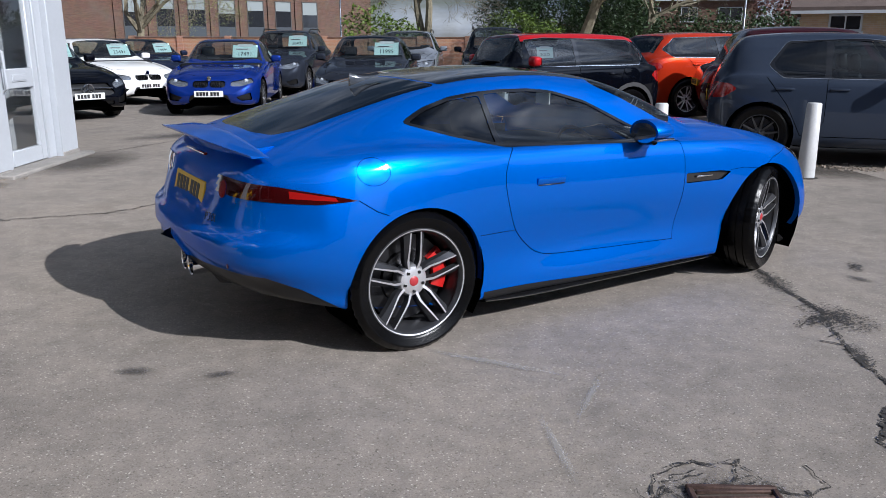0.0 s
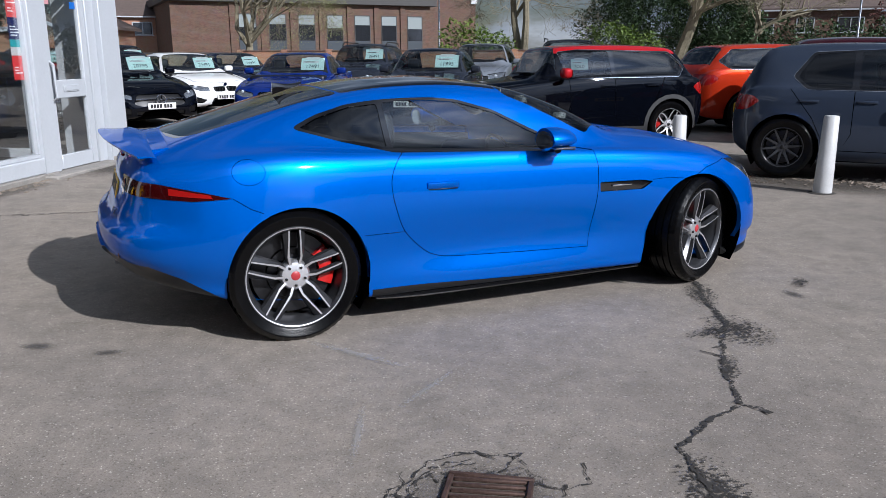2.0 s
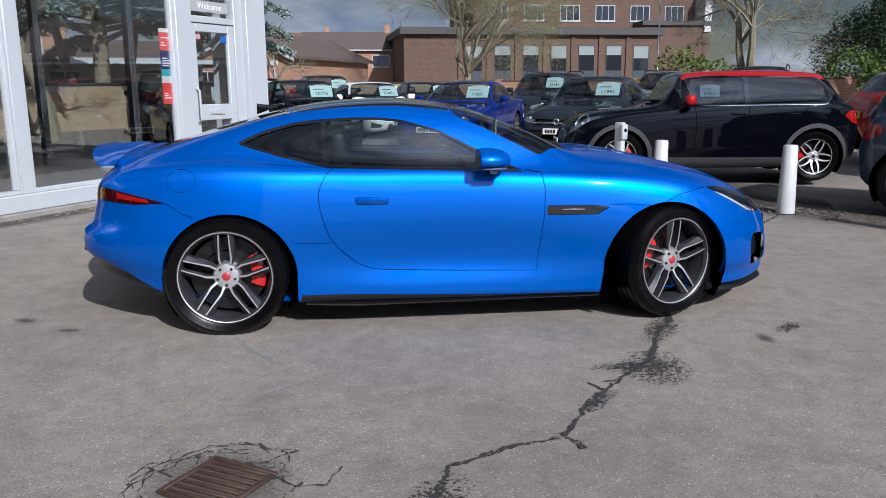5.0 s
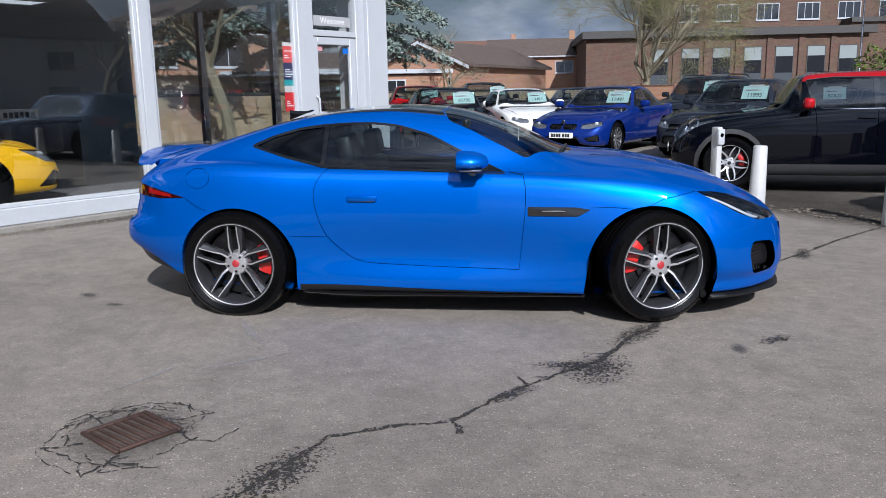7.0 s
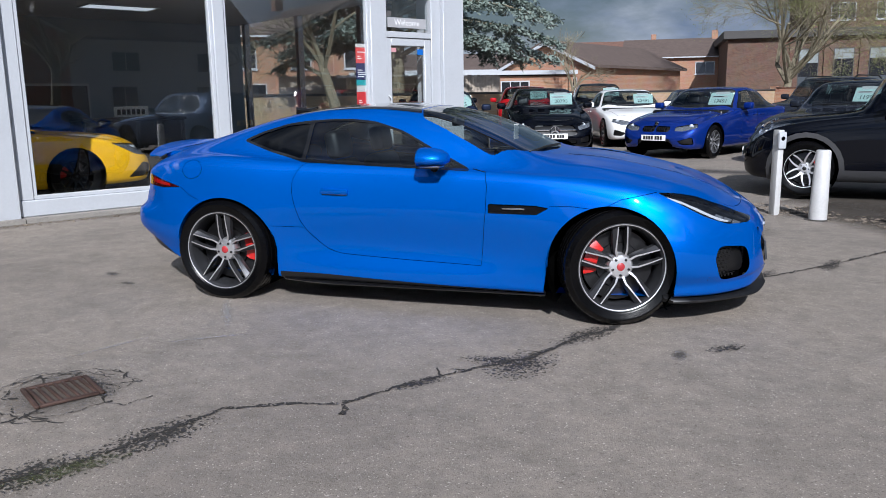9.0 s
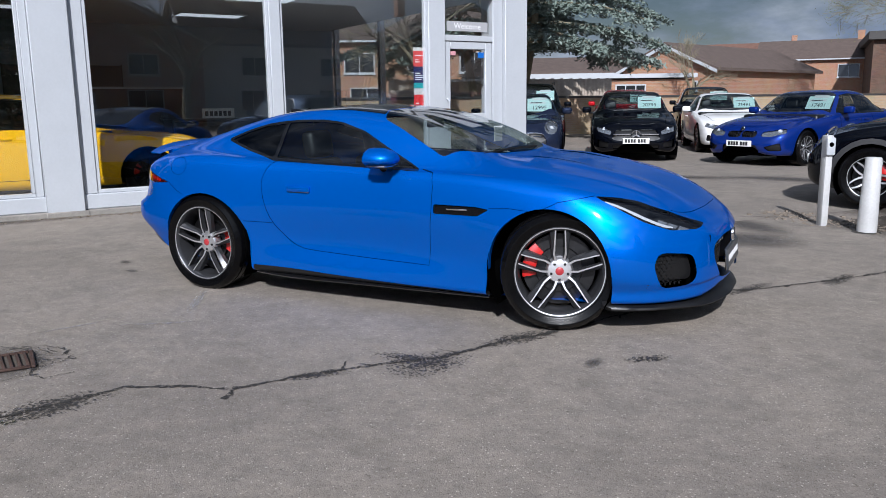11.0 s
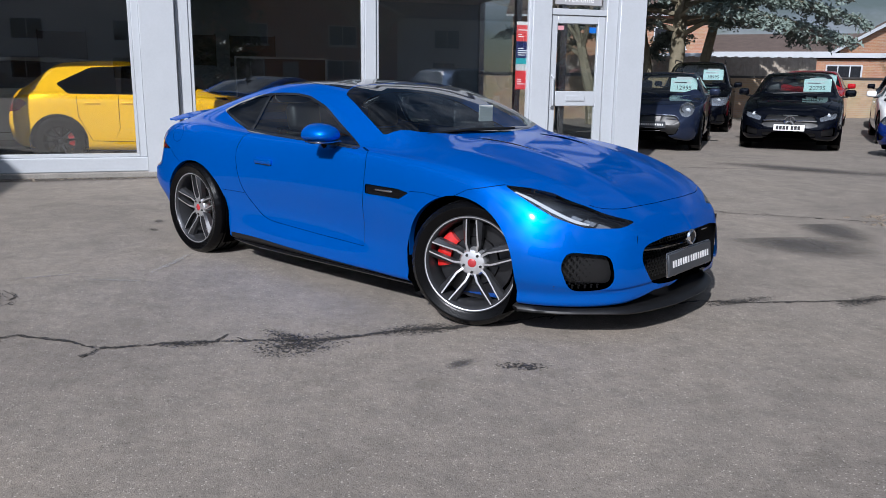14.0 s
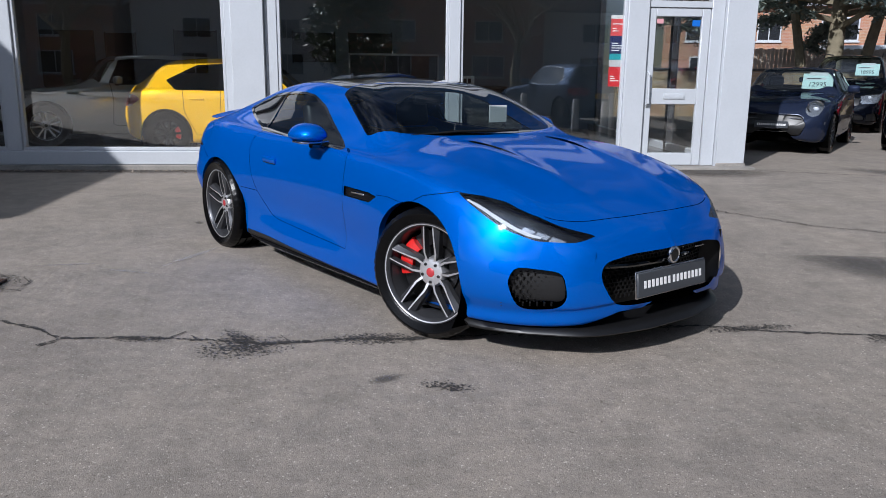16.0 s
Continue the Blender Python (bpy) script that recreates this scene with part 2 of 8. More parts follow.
# ---- mesh tools ----
def thing(name, x=0.0, y=0.0, z=0.0, rz=0.0, label="", category="", group="", kind=""):
    ob = new(name)
    ob.empty_display_size = 0.1
    ob.matrix_world = pose(x, y, z, 0, 0, rz)
    return tagged(ob, label, category, group, kind)


def part(name, bm, material, parent=None, label="", smooth=True, angle=40):
    """Links a bmesh as one mesh object under a thing or a part."""
    me = bpy.data.meshes.new(name)
    bm.normal_update()
    if smooth:
        lim = radians(angle)
        for f in bm.faces:
            f.smooth = True
        for e in bm.edges:
            if len(e.link_faces) == 2 and e.calc_face_angle(0) > lim:
                e.smooth = False
    bm.to_mesh(me)
    bm.free()
    for mm in material if isinstance(material, (list, tuple)) else [material]:
        me.materials.append(mm)
    ob = new(name, me)
    if parent is not None:
        ob.parent = parent
    if label:
        ob["label"] = label
    return ob


def box(bm, x0, x1, y0, y1, z0, z1, bevel=0.0, seg=1, m=None):
    r = bmesh.ops.create_cube(bm, size=1.0)
    vs = r["verts"]
    for v in vs:
        v.co = Vector((x0 + (v.co.x + 0.5) * (x1 - x0), y0 + (v.co.y + 0.5) * (y1 - y0), z0 + (v.co.z + 0.5) * (z1 - z0)))
    if bevel > 0:
        es = list({e for v in vs for e in v.link_edges})
        r2 = bmesh.ops.bevel(bm, geom=es, offset=bevel, segments=seg, affect="EDGES", profile=0.5)
        vs = list({v for f in r2["faces"] for v in f.verts} | {v for v in vs if v.is_valid})
    if m is not None:
        bmesh.ops.transform(bm, matrix=m, verts=[v for v in vs if v.is_valid])
    return bm


def boxed(*a, **k):
    return box(bmesh.new(), *a, **k)


def loft(bm, rings, closed=True, cap=True, mat_index=0):
    """Skins a row of rings of points."""
    vr = [[bm.verts.new(p) for p in r] for r in rings]
    n = len(vr[0])
    for a, b in zip(vr, vr[1:]):
        for i in range(n if closed else n - 1):
            j = (i + 1) % n
            f = bm.faces.new((a[i], a[j], b[j], b[i]))
            f.material_index = mat_index
    if cap and closed:
        bm.faces.new(vr[0][::-1]).material_index = mat_index
        bm.faces.new(vr[-1]).material_index = mat_index
    return bm


def lathe(bm, prof, n=32, axis="y", x=0.0, y=0.0, z=0.0, close=False):
    """Turns a profile of (radius, along) round an axis."""
    rings = []
    for r, a in prof:
        ring = []
        for i in range(n):
            t = 2 * math.pi * i / n
            c, s = r * math.cos(t), r * math.sin(t)
            p = {"y": (c, a, s), "z": (c, s, a), "x": (a, c, s)}[axis]
            ring.append((p[0] + x, p[1] + y, p[2] + z))
        rings.append(ring)
    if close:
        rings.append(rings[0])
    loft(bm, rings, True, False)
    bmesh.ops.remove_doubles(bm, verts=bm.verts, dist=1e-5)
    bmesh.ops.recalc_face_normals(bm, faces=bm.faces)
    return bm


def tube(bm, pts, radii, n=6):
    """A tapering tube through points."""
    rings = []
    pts = [Vector(p) for p in pts]
    for i, p in enumerate(pts):
        d = (pts[min(i + 1, len(pts) - 1)] - pts[max(i - 1, 0)]).normalized()
        u = d.cross(Vector((0.13, 0.27, 0.95))).normalized()
        if u.length < 0.1:
            u = d.orthogonal().normalized()
        w = d.cross(u)
        r = radii[i] if isinstance(radii, (list, tuple)) else radii
        rings.append([p + (u * math.cos(2 * math.pi * k / n) + w * math.sin(2 * math.pi * k / n)) * r for k in range(n)])
    return loft(bm, rings)


def prism(bm, poly, a, b, axis="y", m=None):
    """A polygon pulled from a to b along an axis; poly in the two other axes."""
    def p3(u, v, w):
        return {"y": (u, w, v), "x": (w, u, v), "z": (u, v, w)}[axis]
    lo = [bm.verts.new(p3(u, v, a)) for u, v in poly]
    hi = [bm.verts.new(p3(u, v, b)) for u, v in poly]
    n = len(poly)
    fs = [bm.faces.new(lo), bm.faces.new(hi[::-1])]
    for i in range(n):
        fs.append(bm.faces.new((lo[i], hi[i], hi[(i + 1) % n], lo[(i + 1) % n])))
    bmesh.ops.recalc_face_normals(bm, faces=fs)
    if m is not None:
        bmesh.ops.transform(bm, matrix=m, verts=lo + hi)
    return bm


def words(name, body, size, m, material, parent=None, depth=0.0015):
    """Lettering in the built-in font, turned into a mesh."""
    cu = bpy.data.curves.new(name, "FONT")
    cu.body, cu.size, cu.extrude = body, size, depth
    cu.align_x, cu.align_y = "CENTER", "CENTER"
    cu.resolution_u = 3
    tmp = bpy.data.objects.new(name, cu)
    scene.collection.objects.link(tmp)
    me = bpy.data.meshes.new_from_object(tmp.evaluated_get(bpy.context.evaluated_depsgraph_get()))
    bpy.data.objects.remove(tmp)
    me.materials.append(material)
    ob = new(name, me)
    if parent is not None:
        ob.parent = parent
    ob.matrix_basis = m
    return ob


def curve_of(pairs, blur=0.05):
    """A smooth function through (x, value) pairs."""
    xs = np.array([p[0] for p in pairs], float)
    ys = np.array([p[1] for p in pairs], float)
    o = np.argsort(xs)
    xs, ys = xs[o], ys[o]
    h = np.diff(xs)
    d = np.diff(ys) / h
    m = np.zeros(len(xs))
    m[0], m[-1] = d[0], d[-1]
    for i in range(1, len(xs) - 1):
        if d[i - 1] * d[i] > 0:
            w1, w2 = 2 * h[i] + h[i - 1], h[i] + 2 * h[i - 1]
            m[i] = (w1 + w2) / (w1 / d[i - 1] + w2 / d[i])

    def raw(x):
        x = np.clip(x, xs[0], xs[-1])
        i = np.clip(np.searchsorted(xs, x) - 1, 0, len(xs) - 2)
        t = (x - xs[i]) / h[i]
        return (2 * t**3 - 3 * t**2 + 1) * ys[i] + (t**3 - 2 * t**2 + t) * h[i] * m[i] + (-2 * t**3 + 3 * t**2) * ys[i + 1] + (t**3 - t**2) * h[i] * m[i + 1]

    def soft(x):
        e = np.minimum(x - xs[0], xs[-1] - x)
        k = np.clip(e, 0, blur)
        return sum(raw(x + k * s) * w for s, w in ((-1, 0.15), (-0.5, 0.22), (0, 0.26), (0.5, 0.22), (1, 0.15)))
    return soft


def spline(points, n):
    """n points along a centripetal curve through the points (arrays of equal shape)."""
    P = [np.asarray(p, float) for p in points]
    P = [2 * P[0] - P[1]] + P + [np.array([-P[-2][0], P[-2][1]])]
    out = []
    segs = len(P) - 3
    for k in range(n):
        u = k / (n - 1) * segs
        i = min(int(u), segs - 1)
        t = u - i
        p0, p1, p2, p3 = P[i:i + 4]
        a = 0.5
        t0 = 0.0
        t1 = t0 + max(1e-4, np.linalg.norm(p1 - p0)) ** a
        t2 = t1 + max(1e-4, np.linalg.norm(p2 - p1)) ** a
        t3 = t2 + max(1e-4, np.linalg.norm(p3 - p2)) ** a
        tt = t1 + t * (t2 - t1)
        A1 = (t1 - tt) / (t1 - t0) * p0 + (tt - t0) / (t1 - t0) * p1
        A2 = (t2 - tt) / (t2 - t1) * p1 + (tt - t1) / (t2 - t1) * p2
        A3 = (t3 - tt) / (t3 - t2) * p2 + (tt - t2) / (t3 - t2) * p3
        B1 = (t2 - tt) / (t2 - t0) * A1 + (tt - t0) / (t2 - t0) * A2
        B2 = (t3 - tt) / (t3 - t1) * A2 + (tt - t1) / (t3 - t1) * A3
        out.append((t2 - tt) / (t2 - t1) * B1 + (tt - t1) / (t2 - t1) * B2)
    return np.array(out)


# ---- car bodies: a skin lofted along the car, cut into panels ----
def car_skin(c, nu, nv):
    """The half body (y from 0 to the left flank) as a bmesh; c holds the shape curves."""
    f = {k: curve_of(v, c["blur"]) for k, v in c.items() if k not in ("blur", "smooth_ends")}
    x0, x1 = c["top"][-1][0], c["top"][0][0]
    s = np.linspace(0, 1, nu)
    s = 0.55 * s + 0.45 * (0.5 - 0.5 * np.cos(np.pi * s))
    xs = x0 + (x1 - x0) * s
    rings = []
    for x in xs:
        bot, top, sh = f["bot"](x), f["top"](x), f["sh"](x)
        w, ws, y4, y5, fr, wb = (f[k](x) for k in ("w", "ws", "y4", "y5", "fr", "wb"))
        zm = bot + (sh - bot) * f["mid"](x)
        low = [(wb * 0.72, bot), (wb, bot + 0.012)]
        if "tuck" in f:
            tk = f["tuck"](x)
            low += [(wb + 0.012, bot + 0.075), (w - tk, bot + (zm - bot) * 0.48)]
        pts = low + [(w, zm), (ws, sh), (y4, sh + (top - sh) * f["f4"](x)), (y5, sh + (top - sh) * fr), (y5 * 0.55, top - (top - sh) * (1 - fr) * 0.22), (0, top)]
        rings.append([(x, p[0], p[1]) for p in spline(pts, nv)])
    bm = bmesh.new()
    for sgn, end in ((-1, 0), (1, -1)):
        base = rings[end]
        cz = sum(p[2] for p in base) / nv
        extra = []
        for k, q in ((0.75, 0.012), (0.45, 0.019), (0.15, 0.022), (0.0, 0.0225)):
            extra.append([(base[0][0] + sgn * q, p[1] * k, cz + (p[2] - cz) * k) for p in base])
        if end == 0:
            rings = extra[::-1] + rings
        else:
            rings = rings + extra
    loft(bm, rings, False, False)
    bmesh.ops.remove_doubles(bm, verts=bm.verts, dist=1e-4)
    bmesh.ops.recalc_face_normals(bm, faces=bm.faces)
    if "smooth_ends" in c:
        lo, hi, times = c["smooth_ends"]
        vs = [v for v in bm.verts if (v.co.x < lo or v.co.x > hi) and len(v.link_faces) > 2]
        ce = [v for v in vs if abs(v.co.y) < 1e-4]
        vs = [v for v in vs if abs(v.co.y) >= 1e-4 and not any(len(e.link_faces) == 1 for e in v.link_edges)]
        for _ in range(times):
            bmesh.ops.smooth_vert(bm, verts=vs, factor=0.5, use_axis_x=True, use_axis_y=True, use_axis_z=True)
    mid = max(bm.faces, key=lambda q: q.calc_center_median().y)
    if mid.normal.y < 0:
        bmesh.ops.reverse_faces(bm, faces=bm.faces)
    bm.faces.layers.int.new("region")
    return bm


VIEW = {"side": (0, 2), "top": (0, 1), "front": (1, 2)}


def in_poly(px, py, poly):
    c, j = False, len(poly) - 1
    for i in range(len(poly)):
        (xi, yi), (xj, yj) = poly[i], poly[j]
        if (yi > py) != (yj > py) and px < (xj - xi) * (py - yi) / (yj - yi) + xi:
            c = not c
        j = i
    return c


def cut(bm, view, poly, region, keep=None, only=(0,), mark=True, closed=True):
    """Cuts a polygon, seen along an axis, into the skin, and marks the faces in it."""
    a, b = VIEW[view]
    lay = bm.faces.layers.int["region"]
    n = len(poly)
    fx0, fx1 = min(p[0] for p in poly) - 0.01, max(p[0] for p in poly) + 0.01
    fy0, fy1 = min(p[1] for p in poly) - 0.01, max(p[1] for p in poly) + 0.01

    def ok(f):
        if f[lay] not in only:
            return False
        m = f.calc_center_median()
        return keep is None or keep(m, f.normal)

    pool = []
    for f in bm.faces:
        us, vs = [v.co[a] for v in f.verts], [v.co[b] for v in f.verts]
        if max(us) > fx0 and min(us) < fx1 and max(vs) > fy0 and min(vs) < fy1 and ok(f):
            pool.append(f)
    for i in range(n if closed else n - 1):
        p, q = poly[i], poly[(i + 1) % n]
        ux0, ux1, uy0, uy1 = min(p[0], q[0]), max(p[0], q[0]), min(p[1], q[1]), max(p[1], q[1])
        sel = []
        for f in pool:
            us, vs = [v.co[a] for v in f.verts], [v.co[b] for v in f.verts]
            if max(us) >= ux0 - 1e-4 and min(us) <= ux1 + 1e-4 and max(vs) >= uy0 - 1e-4 and min(vs) <= uy1 + 1e-4:
                sel.append(f)
        if not sel:
            continue
        no = Vector((0, 0, 0))
        no[a], no[b] = q[1] - p[1], -(q[0] - p[0])
        if no.length < 1e-7:
            continue
        co = Vector((0, 0, 0))
        co[a], co[b] = p
        gs = set(sel)
        geom = list(gs) + list({e for f in gs for e in f.edges}) + list({v for f in gs for v in f.verts})
        r = bmesh.ops.bisect_plane(bm, geom=geom, dist=1e-5, plane_co=co, plane_no=no)
        made = {g for g in r["geom"] if isinstance(g, bmesh.types.BMFace)}
        pool = list({f for f in pool if f.is_valid} | {f for f in made if ok(f)})
    if mark:
        for f in pool:
            if f.is_valid:
                m = f.calc_center_median()
                if in_poly(m[a], m[b], poly):
                    f[lay] = region


def seam(bm, view, line, width, region, keep=None, only=(0,)):
    """A shut line of a given width cut into the skin along a polyline."""
    L, R = [], []
    for i, p in enumerate(line):
        a, b = line[max(i - 1, 0)], line[min(i + 1, len(line) - 1)]
        d = Vector((b[0] - a[0], b[1] - a[1])).normalized()
        L.append((p[0] - d.y * width / 2, p[1] + d.x * width / 2))
        R.append((p[0] + d.y * width / 2, p[1] - d.x * width / 2))
    for i in range(len(line) - 1):
        cut(bm, view, [L[i], L[i + 1], R[i + 1], R[i]], region, keep, only)


def region_bm(bm, region, mirror="both", sink=0.0, weld=True):
    """The faces of one region as a bmesh of their own: both sides, or 'left' or 'right' alone."""
    lay = bm.faces.layers.int["region"]
    out = bmesh.new()
    vm = {}
    fs = [f for f in bm.faces if f[lay] == region]
    for sgn in ((1, -1) if mirror == "both" else (1,) if mirror == "left" else (-1,)):
        vm = {}
        for f in fs:
            vs = []
            for v in f.verts:
                if v not in vm:
                    co = v.co - v.normal * sink
                    vm[v] = out.verts.new((co.x, co.y * sgn, co.z))
                vs.append(vm[v])
            try:
                out.faces.new(vs if sgn > 0 else vs[::-1])
            except ValueError:
                pass
    if mirror == "both":
        bmesh.ops.remove_doubles(out, verts=[v for v in out.verts if abs(v.co.y) < 2e-4], dist=1e-4)
    return out


def rim_fold(bm, depth, toward=(0, -1, 0), pick=None):
    """Folds the open edges of a panel inwards, so that it has thickness."""
    es = [e for e in bm.edges if len(e.link_faces) == 1 and (pick is None or pick(e))]
    r = bmesh.ops.extrude_edge_only(bm, edges=es)
    for v in [g for g in r["geom"] if isinstance(g, bmesh.types.BMVert)]:
        v.co += Vector((toward[0], toward[1] * (1 if v.co.y > 0 else -1), toward[2])) * depth


def arc(cx, cz, r, a0, a1, n):
    return [(cx + r * math.cos(radians(a0 + (a1 - a0) * i / (n - 1))), cz + r * math.sin(radians(a0 + (a1 - a0) * i / (n - 1)))) for i in range(n)]


def rounded(poly, r=0.02, n=3):
    """A polygon with its corners rounded off."""
    out = []
    m = len(poly)
    for i in range(m):
        p, a, b = (Vector(poly[k % m]) for k in (i, i - 1, i + 1))
        da, db = a - p, b - p
        ra, rb = min(r, da.length * 0.45), min(r, db.length * 0.45)
        s, e = p + da.normalized() * ra, p + db.normalized() * rb
        for k in range(n + 1):
            t = k / n
            q = s * (1 - t) ** 2 + p * 2 * t * (1 - t) + e * t * t
            out.append((q.x, q.y))
    return out



def flowing(pts, n=5):
    """A polyline with n steps between its points, bent into a smooth curve."""
    out = []
    for i in range(len(pts) - 1):
        p0, p1, p2, p3 = (Vector(pts[min(max(k, 0), len(pts) - 1)]) for k in (i - 1, i, i + 1, i + 2))
        for k in range(n):
            t = k / n
            q = 0.5 * ((2 * p1) + (p2 - p0) * t + (2 * p0 - 5 * p1 + 4 * p2 - p3) * t * t + (3 * p1 - p0 - 3 * p2 + p3) * t ** 3)
            out.append((q.x, q.y))
    return out + [tuple(pts[-1])]


# ---- wheels ----
MESHES = {}


def shared(name, key, build, material, parent, label="", m=None, angle=40):
    """A part whose mesh is built once and used again by all that look alike."""
    if key not in MESHES:
        ob = part(name, build(), material, parent, label, angle=angle)
        MESHES[key] = ob.data
    else:
        ob = new(name, MESHES[key])
        if parent is not None:
            ob.parent = parent
        if label:
            ob["label"] = label
    if m is not None:
        ob.matrix_basis = m
    return ob


def tyre_bm(R, r, w, grooves=4):
    bm = bmesh.new()
    h = w / 2
    prof = [(r - 0.012, -h * 0.80), (r + 0.004, -h * 0.90), (r + (R - r) * 0.45, -h), (R - 0.028, -h * 0.97), (R - 0.009, -h * 0.86)]
    tread = []
    for g in range(grooves):
        c = (-0.72 + 1.44 * (g + 0.5) / grooves) * h
        tread += [(R, c - 0.011 - h * 0.10), (R, c - 0.005), (R - 0.008, c - 0.004), (R - 0.008, c + 0.004), (R, c + 0.005)]
    prof += [(R - 0.002, -h * 0.76)] + tread + [(R - 0.002, h * 0.76), (R - 0.009, h * 0.86), (R - 0.028, h * 0.97), (R - 0.03, h * 0.995), (r + (R - r) * 0.55, h), (r + (R - r) * 0.5, h * 0.985), (r + 0.012, h * 0.93), (r + 0.004, h * 0.9), (r - 0.012, h * 0.80)]
    lathe(bm, prof, 144)
    # notched shoulders between the tread blocks
    for v in bm.verts:
        q = math.hypot(v.co.x, v.co.z)
        if q > R - 0.0105 and abs(v.co.y) > h * 0.55 and round(math.atan2(v.co.z, v.co.x) / (2 * math.pi) * 144) % 3 == 0:
            f = (q - 0.0035) / q
            v.co.x, v.co.z = v.co.x * f, v.co.z * f
    return bm


def twin_spoke(sg, yo, r, depth=0.035):
    """One of a pair of near-parallel spokes: a narrow machined edge and a broad dark flank towards its open side."""
    rows = []
    for t in (0.0, 0.1, 0.25, 0.5, 0.75, 1.0):
        rr = 0.052 + (r - 0.014 - 0.052) * t
        off = 0.020 + 0.015 * min(1, t / 0.22) - 0.008 * t
        y = yo - 0.03 * (1 - t) ** 1.6
        face = 0.0075 + 0.008 * (1 - t) ** 3
        fl = 0.004 + 0.030 * t
        rows.append([(sg * (off - face / 2 - 0.004), y - depth, rr), (sg * (off - face / 2), y, rr), (sg * (off + face / 2), y, rr), (sg * (off + face / 2 + fl * 0.8), y - 0.010 - 0.012 * t, rr), (sg * (off + face / 2 + fl), y - depth - 0.01, rr)])
    bm = bmesh.new()
    vr = [[bm.verts.new(p) for p in q] for q in rows]
    for p, q in zip(vr, vr[1:]):
        for i in range(4):
            bm.faces.new((p[i], q[i], q[i + 1], p[i + 1])).material_index = 1 if i == 1 else 0
    bmesh.ops.recalc_face_normals(bm, faces=bm.faces[:])
    if max(bm.faces, key=lambda f: abs(f.normal.y) * (f.material_index == 1)).normal.y < 0:
        bmesh.ops.reverse_faces(bm, faces=bm.faces[:])
    return bm


def spoke(bm, yo, a_in, a_out, r0, r1, w0, w1, depth=0.03, off=0.0, dish=0.03):
    """One spoke from the hub to the rim; its front face takes material 1."""
    rows = []
    for k in range(6):
        t = k / 5
        rr = r0 + (r1 - r0) * t
        an = radians(a_in + (a_out - a_in) * t)
        ww = (w0 + (w1 - w0) * t) / 2
        y = yo - dish * (1 - t) ** 1.5
        d, n = Vector((math.cos(an), 0, math.sin(an))), Vector((-math.sin(an), 0, math.cos(an)))
        c = d * rr + n * off + Vector((0, y, 0))
        rows.append([c + n * ww * 1.3 + Vector((0, -depth, 0)), c + n * ww + Vector((0, -0.003, 0)), c + n * ww * 0.9, c - n * ww * 0.9, c - n * ww + Vector((0, -0.003, 0)), c - n * ww * 1.3 + Vector((0, -depth, 0))])
    vr = [[bm.verts.new(p) for p in q] for q in rows]
    for p, q in zip(vr, vr[1:]):
        for i in range(5):
            f = bm.faces.new((p[i], q[i], q[i + 1], p[i + 1]))
            f.material_index = 1 if i == 2 else 0
    return bm


def rim_bm(r, w, style):
    """Barrel, lip and spokes; faces of material 1 are the machined fronts."""
    bm = bmesh.new()
    h = w / 2
    lathe(bm, [(r - 0.012, -h * 0.85), (r - 0.03, -h * 0.6), (r - 0.035, h * 0.3), (r - 0.018, h * 0.72), (r - 0.012, h * 0.84)], 72)
    lip = bmesh.new()
    lathe(lip, [(r - 0.022, h * 0.74), (r - 0.014, h * 0.86), (r - 0.009, h * 0.895), (r - 0.0035, h * 0.905), (r + 0.001, h * 0.90), (r + 0.004, h * 0.86), (r - 0.006, h * 0.82)], 72)
    me = bpy.data.meshes.new("tmp")
    for f in lip.faces:
        c = f.calc_center_median()
        f.material_index = 1 if r - 0.0085 < math.hypot(c.x, c.z) < r - 0.0035 and c.y > h * 0.87 else 0
    lip.to_mesh(me)
    lip.free()
    bm.from_mesh(me)
    bpy.data.meshes.remove(me)
    yo = h * 0.80
    dish = 0.03
    if style == "five":
        for k in range(5):
            for sd in (-1, 1):
                spoke(bm, yo, 90 + 72 * k + sd * 14, 90 + 72 * k + sd * 13, 0.05, r - 0.02, 0.028, 0.03)
    elif style == "petal":
        for k in range(5):
            for sd in (-1, 1):
                spoke(bm, yo, 90 + 72 * k + sd * 6, 90 + 72 * k + sd * 28, 0.05, r - 0.02, 0.03, 0.02)
    elif style != "twin":
        for k in range(10):
            spoke(bm, yo, 90 + 36 * k, 90 + 36 * k, 0.05, r - 0.02, 0.035, 0.02)
    hub = bmesh.new()
    lathe(hub, [(0.001, yo - dish + 0.004), (0.034, yo - dish + 0.006), (0.068, yo - dish), (0.078, yo - dish - 0.012), (0.08, yo - dish - 0.06)], 40)
    for f in hub.faces:
        f.material_index = 1
    me = bpy.data.meshes.new("tmp")
    hub.to_mesh(me)
    hub.free()
    bm.from_mesh(me)
    bpy.data.meshes.remove(me)
    bmesh.ops.recalc_face_normals(bm, faces=bm.faces[:])
    return bm


